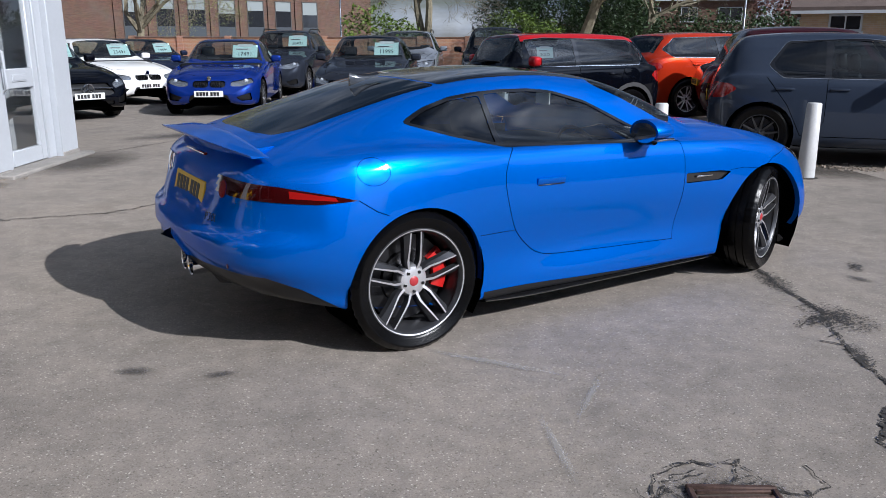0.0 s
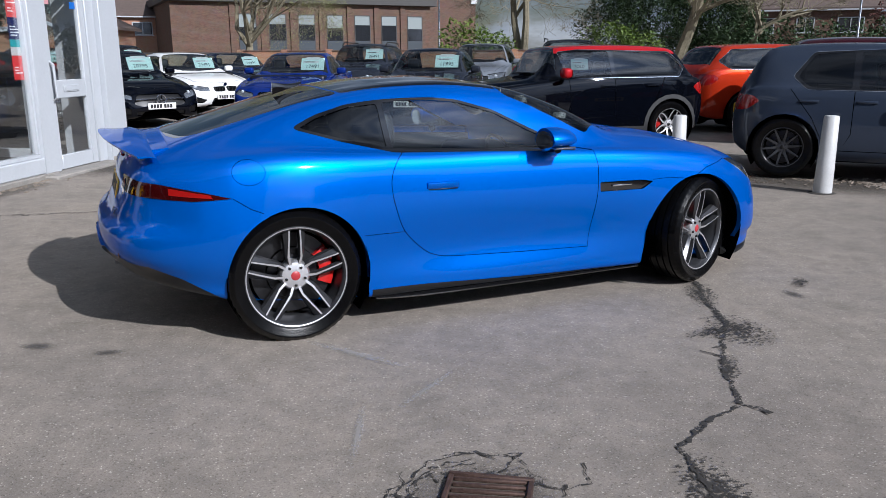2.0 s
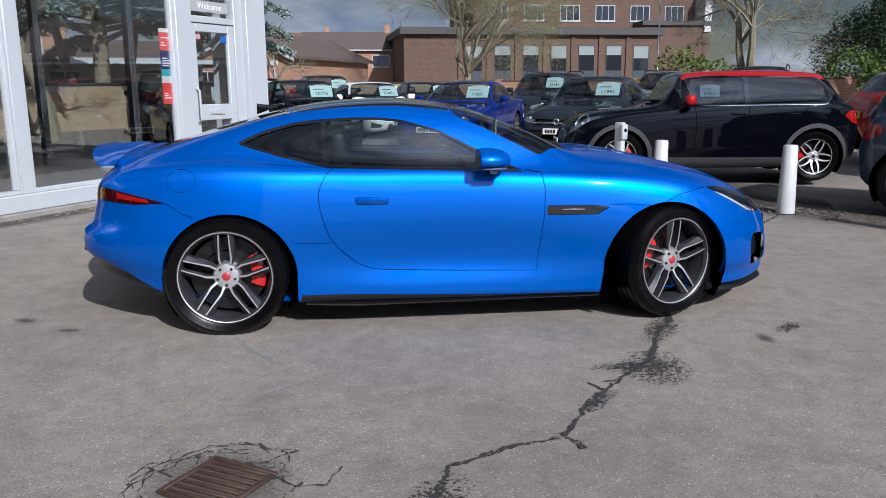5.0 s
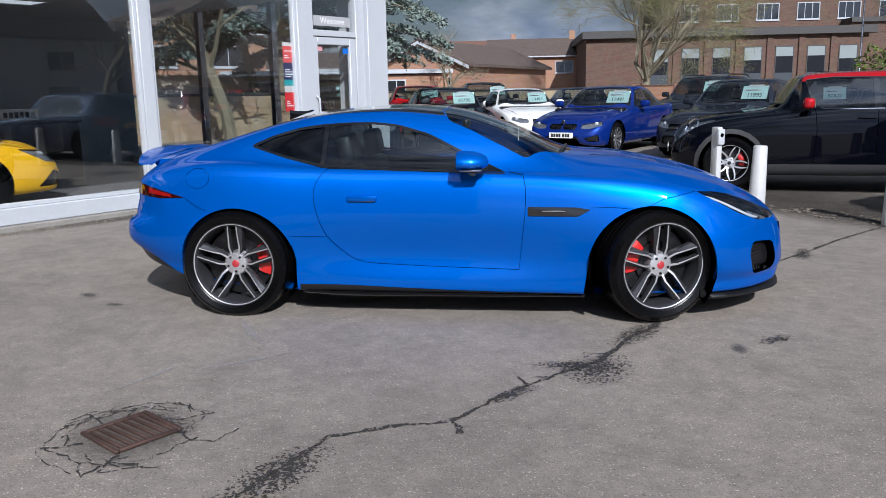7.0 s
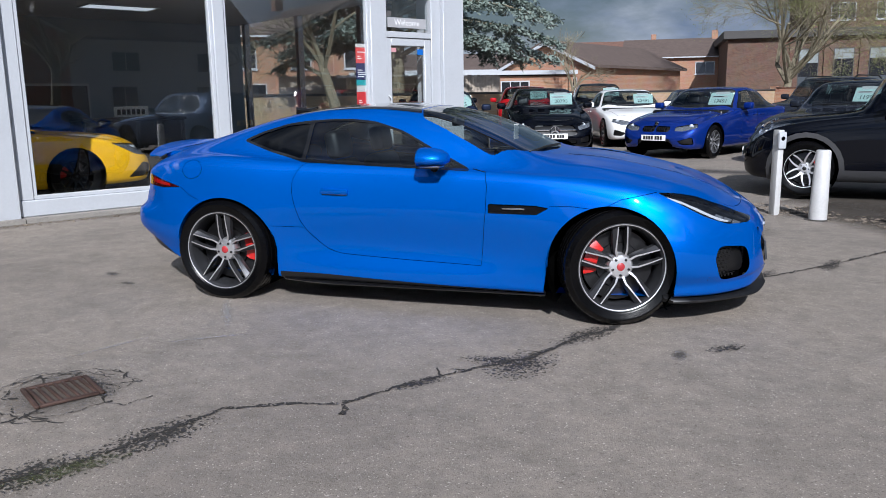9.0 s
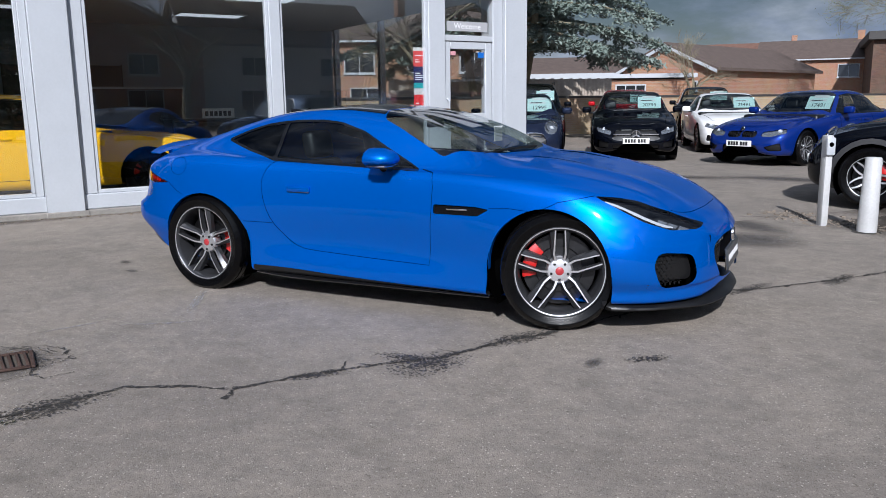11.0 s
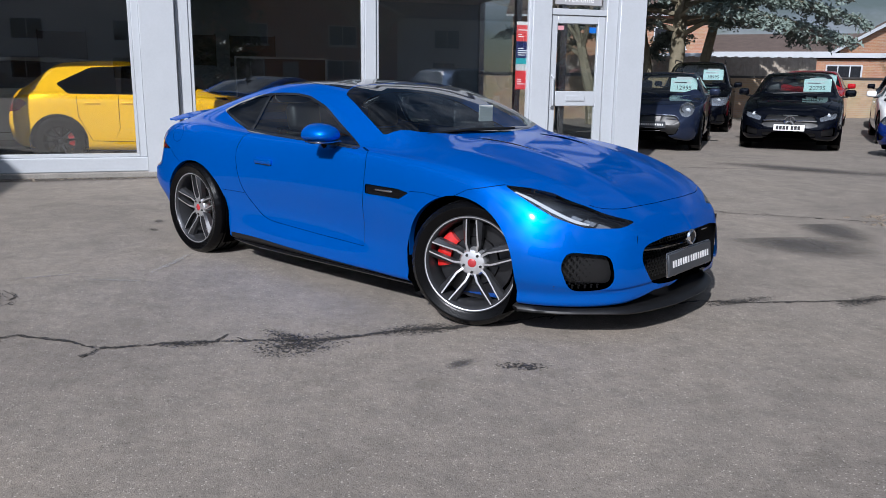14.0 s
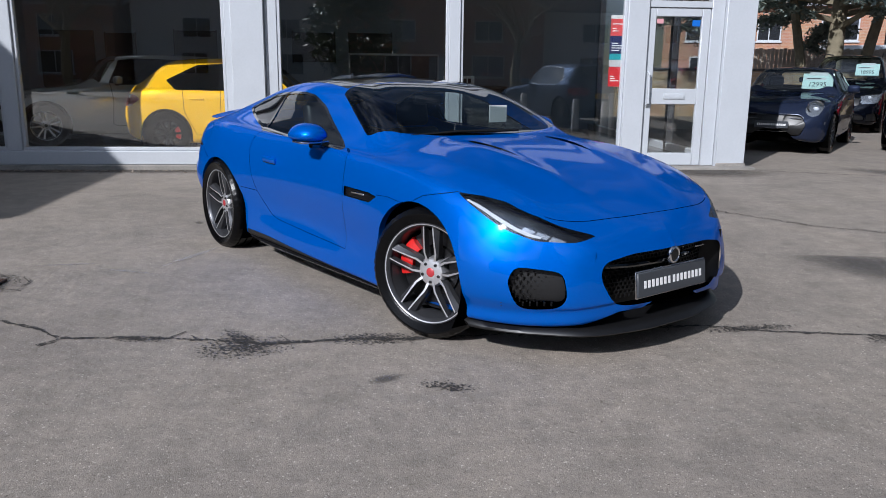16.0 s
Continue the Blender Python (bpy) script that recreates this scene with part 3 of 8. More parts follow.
def add_wheel(car, x, y, R, r, w, side, steer=0.0, style="five", mats=None, cap=None, caliper=None, turn=0.0, front=True, group=""):
    """A wheel with its tyre, brake and caliper under a car. side: +1 left, -1 right."""
    mats = mats or (M_ALLOYDARK, M_ALLOY)
    m = pose(x, y, R, 0, 0, steer + (0 if side > 0 else 180)) @ pose(0, 0, 0, 0, turn, 0)
    wheel = shared("wheel", ("rim", r, w, style, mats[1].name, mats[0].name), lambda: rim_bm(r, w, style), mats, car, "", m)
    if style == "twin":
        for wide in (0, 1):
            for k in range(5):
                sg = 1 if wide else -1
                shared("spoke", ("spoke", r, w, wide), lambda: twin_spoke(sg, w / 2 * 0.80, r), mats, wheel, "", pose(0, 0, 0, 0, 72 * k, 0), 25)
    shared("tyre", ("tyre", R, r, w), lambda: tyre_bm(R, r, w), M_RUBBER, wheel, "black rubber tyre")
    if style == "twin":
        # added disc behind the spokes, coloured near black in place of shade
        shared("dark_backing", ("spoke_backing", r), lambda: lathe(bmesh.new(), [(0.05, -0.045), (r - 0.045, -0.045), (r - 0.04, -0.055), (0.05, -0.06)], 40), M_VOID, wheel)
    yo = w / 2 * 0.80 - 0.03
    shared("centre_cap", ("cap", (cap or M_SATINBLACK).name, yo), lambda: lathe(bmesh.new(), [(0.0005, yo + 0.010), (0.019, yo + 0.0095), (0.024, yo + 0.006), (0.025, yo)], 24), cap or M_SATINBLACK, wheel)

    def nut():
        return lathe(bmesh.new(), [(0.0005, yo + 0.012), (0.007, yo + 0.012), (0.0085, yo + 0.004), (0.0085, yo - 0.01)], 6)
    for k in range(5):
        a = radians(90 + 36 + 72 * k)
        shared("wheel_nut", ("nut", yo), nut, M_SATINBLACK, wheel, "", pose(0.05 * math.cos(a), 0, 0.05 * math.sin(a)))
    shared("brake_disc", ("disc", r, w), lambda: lathe(bmesh.new(), [(0.05, 0.02), (r * 0.5, 0.02), (r * 0.52, 0.005), (r * 0.8, 0.005), (r * 0.8, -0.02), (0.05, -0.02)], 48), M_DISC, car, "", pose(x, y, R, 0, 0, steer + (0 if side > 0 else 180)))
    if caliper:
        def cal():
            bm = bmesh.new()
            rows = []
            for k in range(7):
                a = radians(-30 + 60 * k / 6)
                ci, co = r * 0.52, r * 0.82
                d = Vector((math.cos(a), 0, math.sin(a)))
                bulge = 0.045 - 0.012 * abs(k - 3) / 3
                rows.append([d * ci + Vector((0, -0.03, 0)), d * ci + Vector((0, bulge, 0)), d * (ci + co) * 0.5 + Vector((0, bulge + 0.008, 0)), d * co + Vector((0, bulge - 0.006, 0)), d * co + Vector((0, -0.03, 0))])
            loft(bm, rows)
            bmesh.ops.recalc_face_normals(bm, faces=bm.faces[:])
            return bm
        ang = (0 if side < 0 else 180) + (18 if front else -8) * (1 if side < 0 else -1)
        if not front:
            ang += 180
        shared("brake_caliper", ("cal", r, caliper.name), cal, caliper, car, "", pose(x, y, R, 0, 0, steer + (0 if side > 0 else 180)) @ pose(0, 0, 0, 0, -ang, 0))
    return wheel


def liner_bm(x, r, y_out, y_in, side):
    bm = bmesh.new()
    pts = arc(x, 0, r, -35, 215, 20)
    outer = [bm.verts.new((px, side * y_out, pz)) for px, pz in pts]
    inner = [bm.verts.new((px, side * y_in, pz)) for px, pz in pts]
    for i in range(len(pts) - 1):
        bm.faces.new((outer[i], outer[i + 1], inner[i + 1], inner[i]))
    bm.faces.new(inner)
    bmesh.ops.recalc_face_normals(bm, faces=bm.faces[:])
    return bm


def seat_bm():
    bm = bmesh.new()
    box(bm, -0.25, 0.27, -0.24, 0.24, 0.0, 0.14, 0.05, 3)
    box(bm, -0.1, 0.04, -0.24, 0.24, 0.0, 0.56, 0.05, 3, pose(-0.22, 0, 0.08, 0, -16, 0))
    box(bm, -0.06, 0.05, -0.13, 0.13, 0.0, 0.19, 0.04, 3, pose(-0.37, 0, 0.63, 0, -10, 0))
    return bm


def wheel_ring_bm():
    bm = bmesh.new()
    lathe(bm, [(0.168, 0.0), (0.18, 0.013), (0.193, 0.0), (0.18, -0.013)], 36, "x", close=True)
    box(bm, -0.02, 0.02, -0.06, 0.06, -0.05, 0.05, 0.012, 2)
    for a in (0, 180, 270):
        box(bm, -0.008, 0.008, 0.04, 0.18, -0.018, 0.018, 0.005, 1, pose(0, 0, 0, a, 0, 0))
    return bm


def cabin(car, xs, xb, zf, half, rear=True):
    """Dashboard, wheel and seats of a right-hand-drive car."""
    for s in (-1, 1):
        shared("front_seat", "seat", seat_bm, M_LEATHER, car, "", pose(xs, s * half * 0.5, zf))
    if rear:
        shared("rear_bench", ("bench", round(half, 2)), lambda: box(box(bmesh.new(), -0.25, 0.25, -half * 0.8, half * 0.8, 0, 0.16, 0.05, 2), -0.36, -0.2, -half * 0.78, half * 0.78, 0.05, 0.62, 0.05, 2), M_LEATHER, car, "", pose(xb, 0, zf))
    shared("dashboard", ("dash", round(half, 2)), lambda: box(bmesh.new(), -0.2, 0.24, -half * 0.86, half * 0.86, 0, 0.18, 0.06, 3), M_SATINBLACK, car, "", pose(xs + 0.66, 0, zf + 0.33))
    shared("steering_wheel", "swheel", wheel_ring_bm, M_LEATHER, car, "", pose(xs + 0.42, -half * 0.5, zf + 0.48, 0, -22, 0))


def plate(car, m, face, ink, label, w=0.52, h=0.111, fine=False):
    """A number plate whose characters are plain bars."""
    p = part("number_plate", box(bmesh.new(), -w / 2, w / 2, -h / 2, h / 2, -0.006, 0.006, 0.004, 1), face, car, label)
    p.matrix_basis = m
    bm = bmesh.new()
    x = -w * 0.42
    for k in range(15 if fine else 7):
        cw = w * (0.032 if fine else 0.085)
        hh = h * (0.15 if fine else 0.32)
        box(bm, x, x + cw, -hh, hh, 0.006, 0.0075)
        x += cw + w * ((0.025 if k != 6 else 0.04) if fine else 0.022 if k != 3 else 0.075)
    tagged(part("plate_bars", bm, ink, p, "plain bars where the characters stand", smooth=False), kind="stuff")
    return p


def price_card(car, m, price, w=0.50, h=0.29):
    """The mint price card in a windscreen."""
    p = part("price_card", box(bmesh.new(), -w / 2, w / 2, -h / 2, h / 2, -0.003, 0.003), M_MINT, car, "mint-green price card with black figures", smooth=False)
    p.matrix_basis = m
    part("card_header", box(box(bmesh.new(), -w * 0.3, w * 0.3, h * 0.38, h * 0.58, 0.0035, 0.006), -w * 0.42, w * 0.25, h * 0.1, h * 0.24, 0.0035, 0.006), M_WHITEINK, p, "white header strip", smooth=False)
    part("card_bars", box(bmesh.new(), -w * 0.36, w * 0.1, h * 0.14, h * 0.2, 0.0065, 0.008), M_INK, p, smooth=False)
    if price:
        words("price_figures", price, h * 0.42, pose(0, -h * 0.22, 0.0045), M_INK, p)
    return p


# ---- background cars ----
def make_car(label, colour, at, heading, L=4.4, W=1.8, H=1.45, wb=2.65, fo=0.85, nose=0.72, hood=0.98, xc=0.72, xw=0.0, xr=-1.2, xt=-1.75, boot=1.0, belt=0.95,
             wheel=(0.33, 0.225, 0.215), style="five", wmats=None, face="plain", price="", roof=None, mirror=None, cladding=False, yellow=False, steer=0.0, group="", caliper=None,
             glassmat=None, plate_face=None, sign_x=0.38, nu=64, nv=30, rails=False, name="car", category="car", chrome=False, mirror_x=None, gx=0.0):
    """A parked car. at: the middle of its wheelbase on the ground; heading: degrees from +x."""
    car = thing(name, at[0], at[1], at[2], heading, label, category, group)
    R, r, tw = wheel
    xf, xe = wb / 2 + fo, -(L - wb / 2 - fo)
    w = W / 2
    gnd = 0.2
    curves = dict(
        blur=0.09,
        top=[(xf, nose * 0.66), (xf - 0.04, nose * 0.84), (xf - 0.14, nose * 0.97), (xf - 0.45, nose + (hood - nose) * 0.45), (xc, hood), (xc - 0.12, hood + 0.05), (xw + 0.12, H - 0.075), (xw - 0.12, H - 0.02), ((xw + xr) / 2, H), (xr, H - 0.04), (xr - 0.12, H - 0.1), (xt, boot + 0.02), (min(xt - 0.1, xe + 0.1), boot - 0.01), (xe + 0.03, boot * 0.9), (xe, boot * 0.75)],
        sh=[(xf, nose * 0.6), (xf - 0.08, nose * 0.74), (xf - 0.4, nose * 0.98), (xc, belt - 0.05), (0, belt), (xr, belt + 0.03), (xe + 0.12, boot * 0.93), (xe, boot * 0.7)],
        bot=[(xf, 0.34), (xf - 0.06, gnd + 0.02), (xf - 0.5, gnd), (0, gnd), (xe + 0.4, gnd + 0.03), (xe + 0.05, gnd + 0.1), (xe, 0.42)],
        w=[(xf, w * 0.5), (xf - 0.05, w * 0.70), (xf - 0.2, w * 0.86), (xf - 0.45, w * 0.95), (wb / 2, w * 0.985), (0.2, w), (-wb / 2, w * 0.99), (xe + 0.35, w * 0.95), (xe + 0.1, w * 0.85), (xe, w * 0.66)],
        ws=[(xf, w * 0.46), (xf - 0.05, w * 0.66), (xf - 0.2, w * 0.82), (xf - 0.45, w * 0.90), (wb / 2, w * 0.93), (0.2, w * 0.955), (-wb / 2, w * 0.95), (xe + 0.35, w * 0.91), (xe + 0.1, w * 0.81), (xe, w * 0.6)],
        y4=[(xf, w * 0.40), (xf - 0.1, w * 0.64), (xf - 0.45, w * 0.78), (xc, w * 0.86), (0.2, w * 0.90), (-wb / 2, w * 0.895), (xe + 0.25, w * 0.82), (xe, w * 0.52)],
        y5=[(xf, w * 0.26), (xf - 0.3, w * 0.5), (xc, w * 0.66), (xw, w * 0.66), (xr, w * 0.62), (xt, w * 0.62), (xe, w * 0.4)],
        fr=[(xf, 0.85), (xc, 0.84), (xw, 0.90), (xr, 0.90), (xe, 0.85)],
        f4=[(xf, 0.25), (xc + 0.1, 0.2), (xw, 0.10), (xr, 0.10), (xe, 0.25)],
        mid=[(xf, 0.55), (xe, 0.55)],
        wb=[(xf, w * 0.42), (xf - 0.05, w * 0.62), (xf - 0.2, w * 0.80), (wb / 2, w * 0.93), (0, w * 0.94), (-wb / 2, w * 0.93), (xe + 0.1, w * 0.78), (xe, w * 0.58)],
    )
    bm = car_skin(curves, nu, nv)
    side = lambda m, n: n.y > 0.25
    ar = R + 0.045
    for x in (wb / 2, -wb / 2):
        cut(bm, "side", arc(x, R, ar, 0, 360, 25)[:-1], 10, side)
    if cladding:
        for x in (wb / 2, -wb / 2):
            cut(bm, "side", arc(x, R, ar + 0.06, 0, 360, 25)[:-1], 12, side)
        cut(bm, "side", [(wb / 2, 0.1), (wb / 2, gnd + 0.13), (-wb / 2, gnd + 0.13), (-wb / 2, 0.1)], 12, side)
    # glass
    gz = H - 0.1
    top = lambda m, n: n.z > 0.12
    cut(bm, "top", rounded([(xc - 0.03, 0.0), (xc - 0.09, w * 0.45), (xc - 0.26, w * 0.84), (xw + 0.06, w * 0.655), (xw - 0.02, w * 0.4), (xw - 0.02, -0.05), (xc - 0.03, -0.05)], 0.03), 1, top)
    bx = (xw + xr) / 2 + 0.12
    glazed = [(xc - 0.50, belt + 0.012), (xw + 0.03, gz - 0.012), (xw - 0.3, gz + 0.022), (xr + 0.06 + gx, gz - 0.008), (xt + 0.17 + gx, belt + 0.16), (xt + 0.33 + gx, belt + 0.022)]
    cut(bm, "side", rounded(glazed, 0.04), 17, side)
    cut(bm, "side", rounded([(xc - 0.40, belt + 0.035), (xw + 0.02, gz - 0.03), (xw - 0.3, gz), (bx + 0.03, gz), (bx + 0.03, belt + 0.03)], 0.03), 2, side, (0, 17))
    cut(bm, "side", rounded([(bx - 0.04, belt + 0.03), (bx - 0.04, gz), (xr + 0.08 + gx, gz - 0.03), (xt + 0.22 + gx, belt + 0.16), (xt + 0.35 + gx, belt + 0.05)], 0.04), 3, side, (0, 17))
    if chrome:
        ring = rounded(glazed, 0.04)
        seam(bm, "side", ring + ring[:1], 0.009, 16, side)
    cut(bm, "top", [(xr - 0.05, -0.05), (xr - 0.05, w * 0.5), (xr - 0.1, w * 0.60), (xt + 0.05, w * 0.64), (xt + 0.02, -0.05)], 4, lambda m, n: n.z > 0.1 and n.x < 0.1)
    if roof:
        cut(bm, "top", [(xw - 0.02, -0.05), (xw - 0.02, w * 0.4), (xw + 0.1, w * 0.72), (xw - 0.3, w * 0.82), (xr + 0.1, w * 0.82), (xr - 0.25, w * 0.7), (xr - 0.25, -0.05)], 9, lambda m, n: m.z > gz - 0.03 and n.z > 0.1)
    # face
    fkeep = lambda m, n: m.x > xf - 0.75 and n.x > 0.12
    if face == "bmw":
        cut(bm, "front", rounded([(0.015, nose * 0.80), (0.02, nose * 0.93), (0.28, nose * 0.92), (0.30, nose * 0.82), (0.26, nose * 0.76), (0.06, nose * 0.76)], 0.03), 5, fkeep)
        cut(bm, "front", rounded([(w * 0.42, nose * 0.79), (w * 0.42, nose * 0.90), (w * 0.80, nose * 0.99), (w * 0.86, nose * 0.88), (w * 0.62, nose * 0.78)], 0.03), 6, fkeep)
        cut(bm, "front", rounded([(-0.1, 0.28), (-0.1, 0.40), (w * 0.36, 0.40), (w * 0.42, 0.27)], 0.03), 5, fkeep)
        cut(bm, "front", rounded([(w * 0.62, 0.29), (w * 0.52, 0.36), (w * 0.80, 0.44), (w * 0.82, 0.30)], 0.03), 5, fkeep)
    elif face == "merc":
        cut(bm, "front", rounded([(-0.1, nose * 0.62), (-0.1, nose * 0.92), (w * 0.44, nose * 0.90), (w * 0.54, nose * 0.66), (w * 0.4, nose * 0.60)], 0.04), 5, fkeep)
        cut(bm, "front", rounded([(w * 0.56, nose * 0.76), (w * 0.54, nose * 0.88), (w * 0.86, nose * 1.0), (w * 0.86, nose * 0.86)], 0.03), 6, fkeep)
        cut(bm, "front", rounded([(-0.1, 0.27), (-0.1, 0.34), (w * 0.5, 0.34), (w * 0.5, 0.27)], 0.02), 5, fkeep)
        cut(bm, "front", rounded([(w * 0.6, 0.28), (w * 0.6, 0.40), (w * 0.84, 0.46), (w * 0.84, 0.3)], 0.03), 5, fkeep)
    elif face == "mini":
        cut(bm, "front", rounded([(-0.1, 0.30), (-0.1, nose * 0.80), (w * 0.48, nose * 0.80), (w * 0.60, nose * 0.62), (w * 0.5, 0.30)], 0.06), 5, fkeep)
        cut(bm, "front", [(w * 0.68 + 0.125 * math.cos(a * math.pi / 10), nose * 0.93 + 0.125 * math.sin(a * math.pi / 10)) for a in range(20)], 6, lambda m, n: m.x > xf - 0.75)
    elif face == "vw":
        cut(bm, "front", rounded([(-0.1, nose * 0.80), (-0.1, nose * 0.90), (w * 0.52, nose * 0.91), (w * 0.52, nose * 0.81)], 0.02), 5, fkeep)
        cut(bm, "front", rounded([(w * 0.54, nose * 0.79), (w * 0.54, nose * 0.92), (w * 0.86, nose * 1.0), (w * 0.86, nose * 0.86)], 0.03), 6, fkeep)
        cut(bm, "front", rounded([(-0.1, 0.28), (-0.1, 0.45), (w * 0.6, 0.45), (w * 0.66, 0.3)], 0.04), 5, fkeep)
    else:
        cut(bm, "side", rounded([(xf - 0.64, nose * 1.04), (xf - 0.3, nose * 1.0), (xf - 0.08, nose * 0.93), (xf - 0.04, nose * 0.75), (xf - 0.3, nose * 0.80)], 0.03), 6, lambda m, n: m.y > w * 0.5)
        cut(bm, "side", rounded([(xf - 0.42, 0.27), (xf - 0.08, 0.27), (xf - 0.06, 0.44), (xf - 0.2, 0.47)], 0.03), 5, lambda m, n: m.y > w * 0.6)
        cut(bm, "front", rounded([(-0.1, nose * 0.70), (-0.1, nose * 0.92), (w * 0.5, nose * 0.92), (w * 0.5, nose * 0.72)], 0.04), 5, fkeep)
        cut(bm, "front", rounded([(w * 0.54, nose * 0.78), (w * 0.54, nose * 0.93), (w * 0.86, nose * 1.02), (w * 0.88, nose * 0.84)], 0.03), 6, fkeep)
        cut(bm, "front", rounded([(-0.1, 0.28), (-0.1, 0.42), (w * 0.6, 0.42), (w * 0.66, 0.3)], 0.04), 5, fkeep)
    # tail lamps and shut lines
    cut(bm, "side", rounded([(xe - 0.1, boot * 0.72), (xe - 0.1, boot * 0.92), (xe + 0.22, boot * 0.90), (xe + 0.30, boot * 0.84), (xe + 0.16, boot * 0.74)], 0.03), 7, lambda m, n: m.y > w * 0.45)
    seam(bm, "side", [(xc - 0.42, belt + 0.03), (xc - 0.45, belt - 0.25), (xc - 0.42, gnd + 0.16), (xc - 0.5, gnd + 0.12), (bx - 0.1, gnd + 0.12), (bx - 0.01, gnd + 0.3), (bx - 0.01, belt + 0.02)], 0.008, 8, side)
    if xt < -1.5 and wb > 2.55:
        seam(bm, "side", [(bx - 0.1, gnd + 0.12), (-wb / 2 + ar + 0.06, gnd + 0.13), (-wb / 2 + ar * 0.72, R + ar * 0.9), (xr + 0.22, belt + 0.03)], 0.008, 8, side)
    seam(bm, "top", [(xf - 0.22, -0.02), (xf - 0.25, w * 0.3), (xf - 0.42, w * 0.66), (xc + 0.05, w * 0.80)], 0.009, 8, lambda m, n: n.z > 0.4)
    lay = bm.faces.layers.int["region"]
    for f in [q for q in bm.faces if q[lay] == 10]:
        bm.faces.remove(f)
    g = glassmat or M_GLASS
    b0 = region_bm(bm, 0)
    body = part("body", b0, colour, car, angle=50)
    for reg, nm, mt in ((1, "windscreen", g), (4, "rear_window", g)):
        part(nm, region_bm(bm, reg), mt, car)
    for sd in ("left", "right"):
        part("front_side_window", region_bm(bm, 2, sd, 0.004), glassmat or M_SIDEGLASS, car)
        part("rear_side_window", region_bm(bm, 3, sd, 0.004), glassmat or M_DARKGLASS, car)
        part("window_surround", region_bm(bm, 17, sd, -0.001), M_GLOSSBLACK, car)
        if chrome:
            part("chrome_strip", region_bm(bm, 16, sd, -0.004), M_CHROME, car, "chrome window strip")
        part("headlight", region_bm(bm, 6, sd, 0.0), M_LENS, car, "clear headlight")
        part("headlight_bowl", region_bm(bm, 6, sd, 0.02), M_LAMPBOWL, car)
        part("tail_light", region_bm(bm, 7, sd, 0.0), M_REDLENS, car, "red tail light")
    part("grille", region_bm(bm, 5, "both", 0.03), M_SATINBLACK, car, "black grille and intakes")
    part("shut_line", region_bm(bm, 8, "both", 0.005), M_VOID, car)
    if roof:
        part("roof", region_bm(bm, 9), roof, car, "roof in a colour of its own")
    if cladding:
        part("wheel_arch_trim", region_bm(bm, 12, "both", -0.012), M_DARKTRIM, car, "grey plastic arch and sill trim")
    bm.free()
    # chrome or bars in the grille
    if face == "merc":
        em = part("star_emblem", bmesh.new(), M_CHROME, car)
        b2 = bmesh.new()
        lathe(b2, [(0.082, 0), (0.092, 0.008), (0.1, 0), (0.092, -0.008)], 28, "x", close=True)
        for a in (0, 120, 240):
            box(b2, -0.005, 0.005, -0.012, 0.012, 0, 0.09, 0.004, 1, pose(0, 0, 0, a, 0, 0))
        b2.to_mesh(em.data)
        b2.free()
        em.matrix_basis = pose(xf + 0.015, 0, nose * 0.76)
        for s in (-1, 1):
            part("grille_bar", boxed(xf - 0.08, xf - 0.03, s * 0.1 if s > 0 else -w * 0.5, w * 0.5 if s > 0 else -0.1, nose * 0.75, nose * 0.79, 0.008, 1), M_CHROME, car)
    elif face == "bmw":
        for s in (-1, 1):
            for k in range(6):
                y = s * (0.05 + 0.037 * k)
                part("grille_bar", boxed(xf - 0.05, xf - 0.012, y - 0.006, y + 0.006, nose * 0.78, nose * 0.91), M_GLOSSBLACK, car, smooth=False)
        part("round_emblem", lathe(bmesh.new(), [(0.0005, 0.008), (0.034, 0.006), (0.04, 0.0)], 20, "x", xf - 0.085, 0, nose * 0.985), M_CHROME, car)
    elif face == "mini":
        b2 = bmesh.new()
        pts = [(xf - 0.025 - 0.12 * (abs(y) / w) ** 2, y, z) for y, z in rounded([(-w * 0.5, nose * 0.81), (w * 0.5, nose * 0.81), (w * 0.62, nose * 0.60), (w * 0.5, nose * 0.46), (-w * 0.5, nose * 0.46), (-w * 0.62, nose * 0.60)], 0.08, 3)]
        tube(b2, pts + pts[:1], 0.005, 6)
        part("grille_surround", b2, M_CHROME, car, "chrome grille ring")
        for k in range(3):
            z = nose * (0.52 + 0.1 * k)
            part("grille_bar", boxed(xf - 0.1, xf - 0.05, -w * 0.5, w * 0.5, z - 0.01, z + 0.01, 0.006, 1), M_CHROME, car)
        for s in (-1, 1):
            part("headlight_ring", lathe(bmesh.new(), [(0.115, 0.0), (0.125, 0.016), (0.14, 0.0), (0.125, -0.016)], 28, "x", close=True), M_CHROME, car).matrix_basis = pose(xf - 0.26, s * w * 0.70, nose * 0.94, 0, -28, s * 28)
    elif face == "vw":
        part("round_emblem", lathe(bmesh.new(), [(0.035, 0.0), (0.05, 0.01), (0.062, 0.0), (0.05, -0.004)], 24, "x", xf + 0.02, 0, nose * 0.86, close=True), M_CHROME, car)
        part("grille_bar", boxed(xf - 0.06, xf + 0.005, -w * 0.5, w * 0.5, nose * 0.81, nose * 0.825), M_CHROME, car)
    for s in (-1, 1):
        lamp = part("headlight_projector", lathe(bmesh.new(), [(0.0005, 0.03), (0.03, 0.024), (0.048, 0.0), (0.052, -0.05)], 20, "x"), M_WHITELENS, car)
        lamp.matrix_basis = pose(xf - 0.27, s * w * 0.70, nose * 0.90, 0, 0, s * 25)
    # wheels, then liners and underside with their shade put into a near-black colour
    ty = w - tw / 2 - 0.02
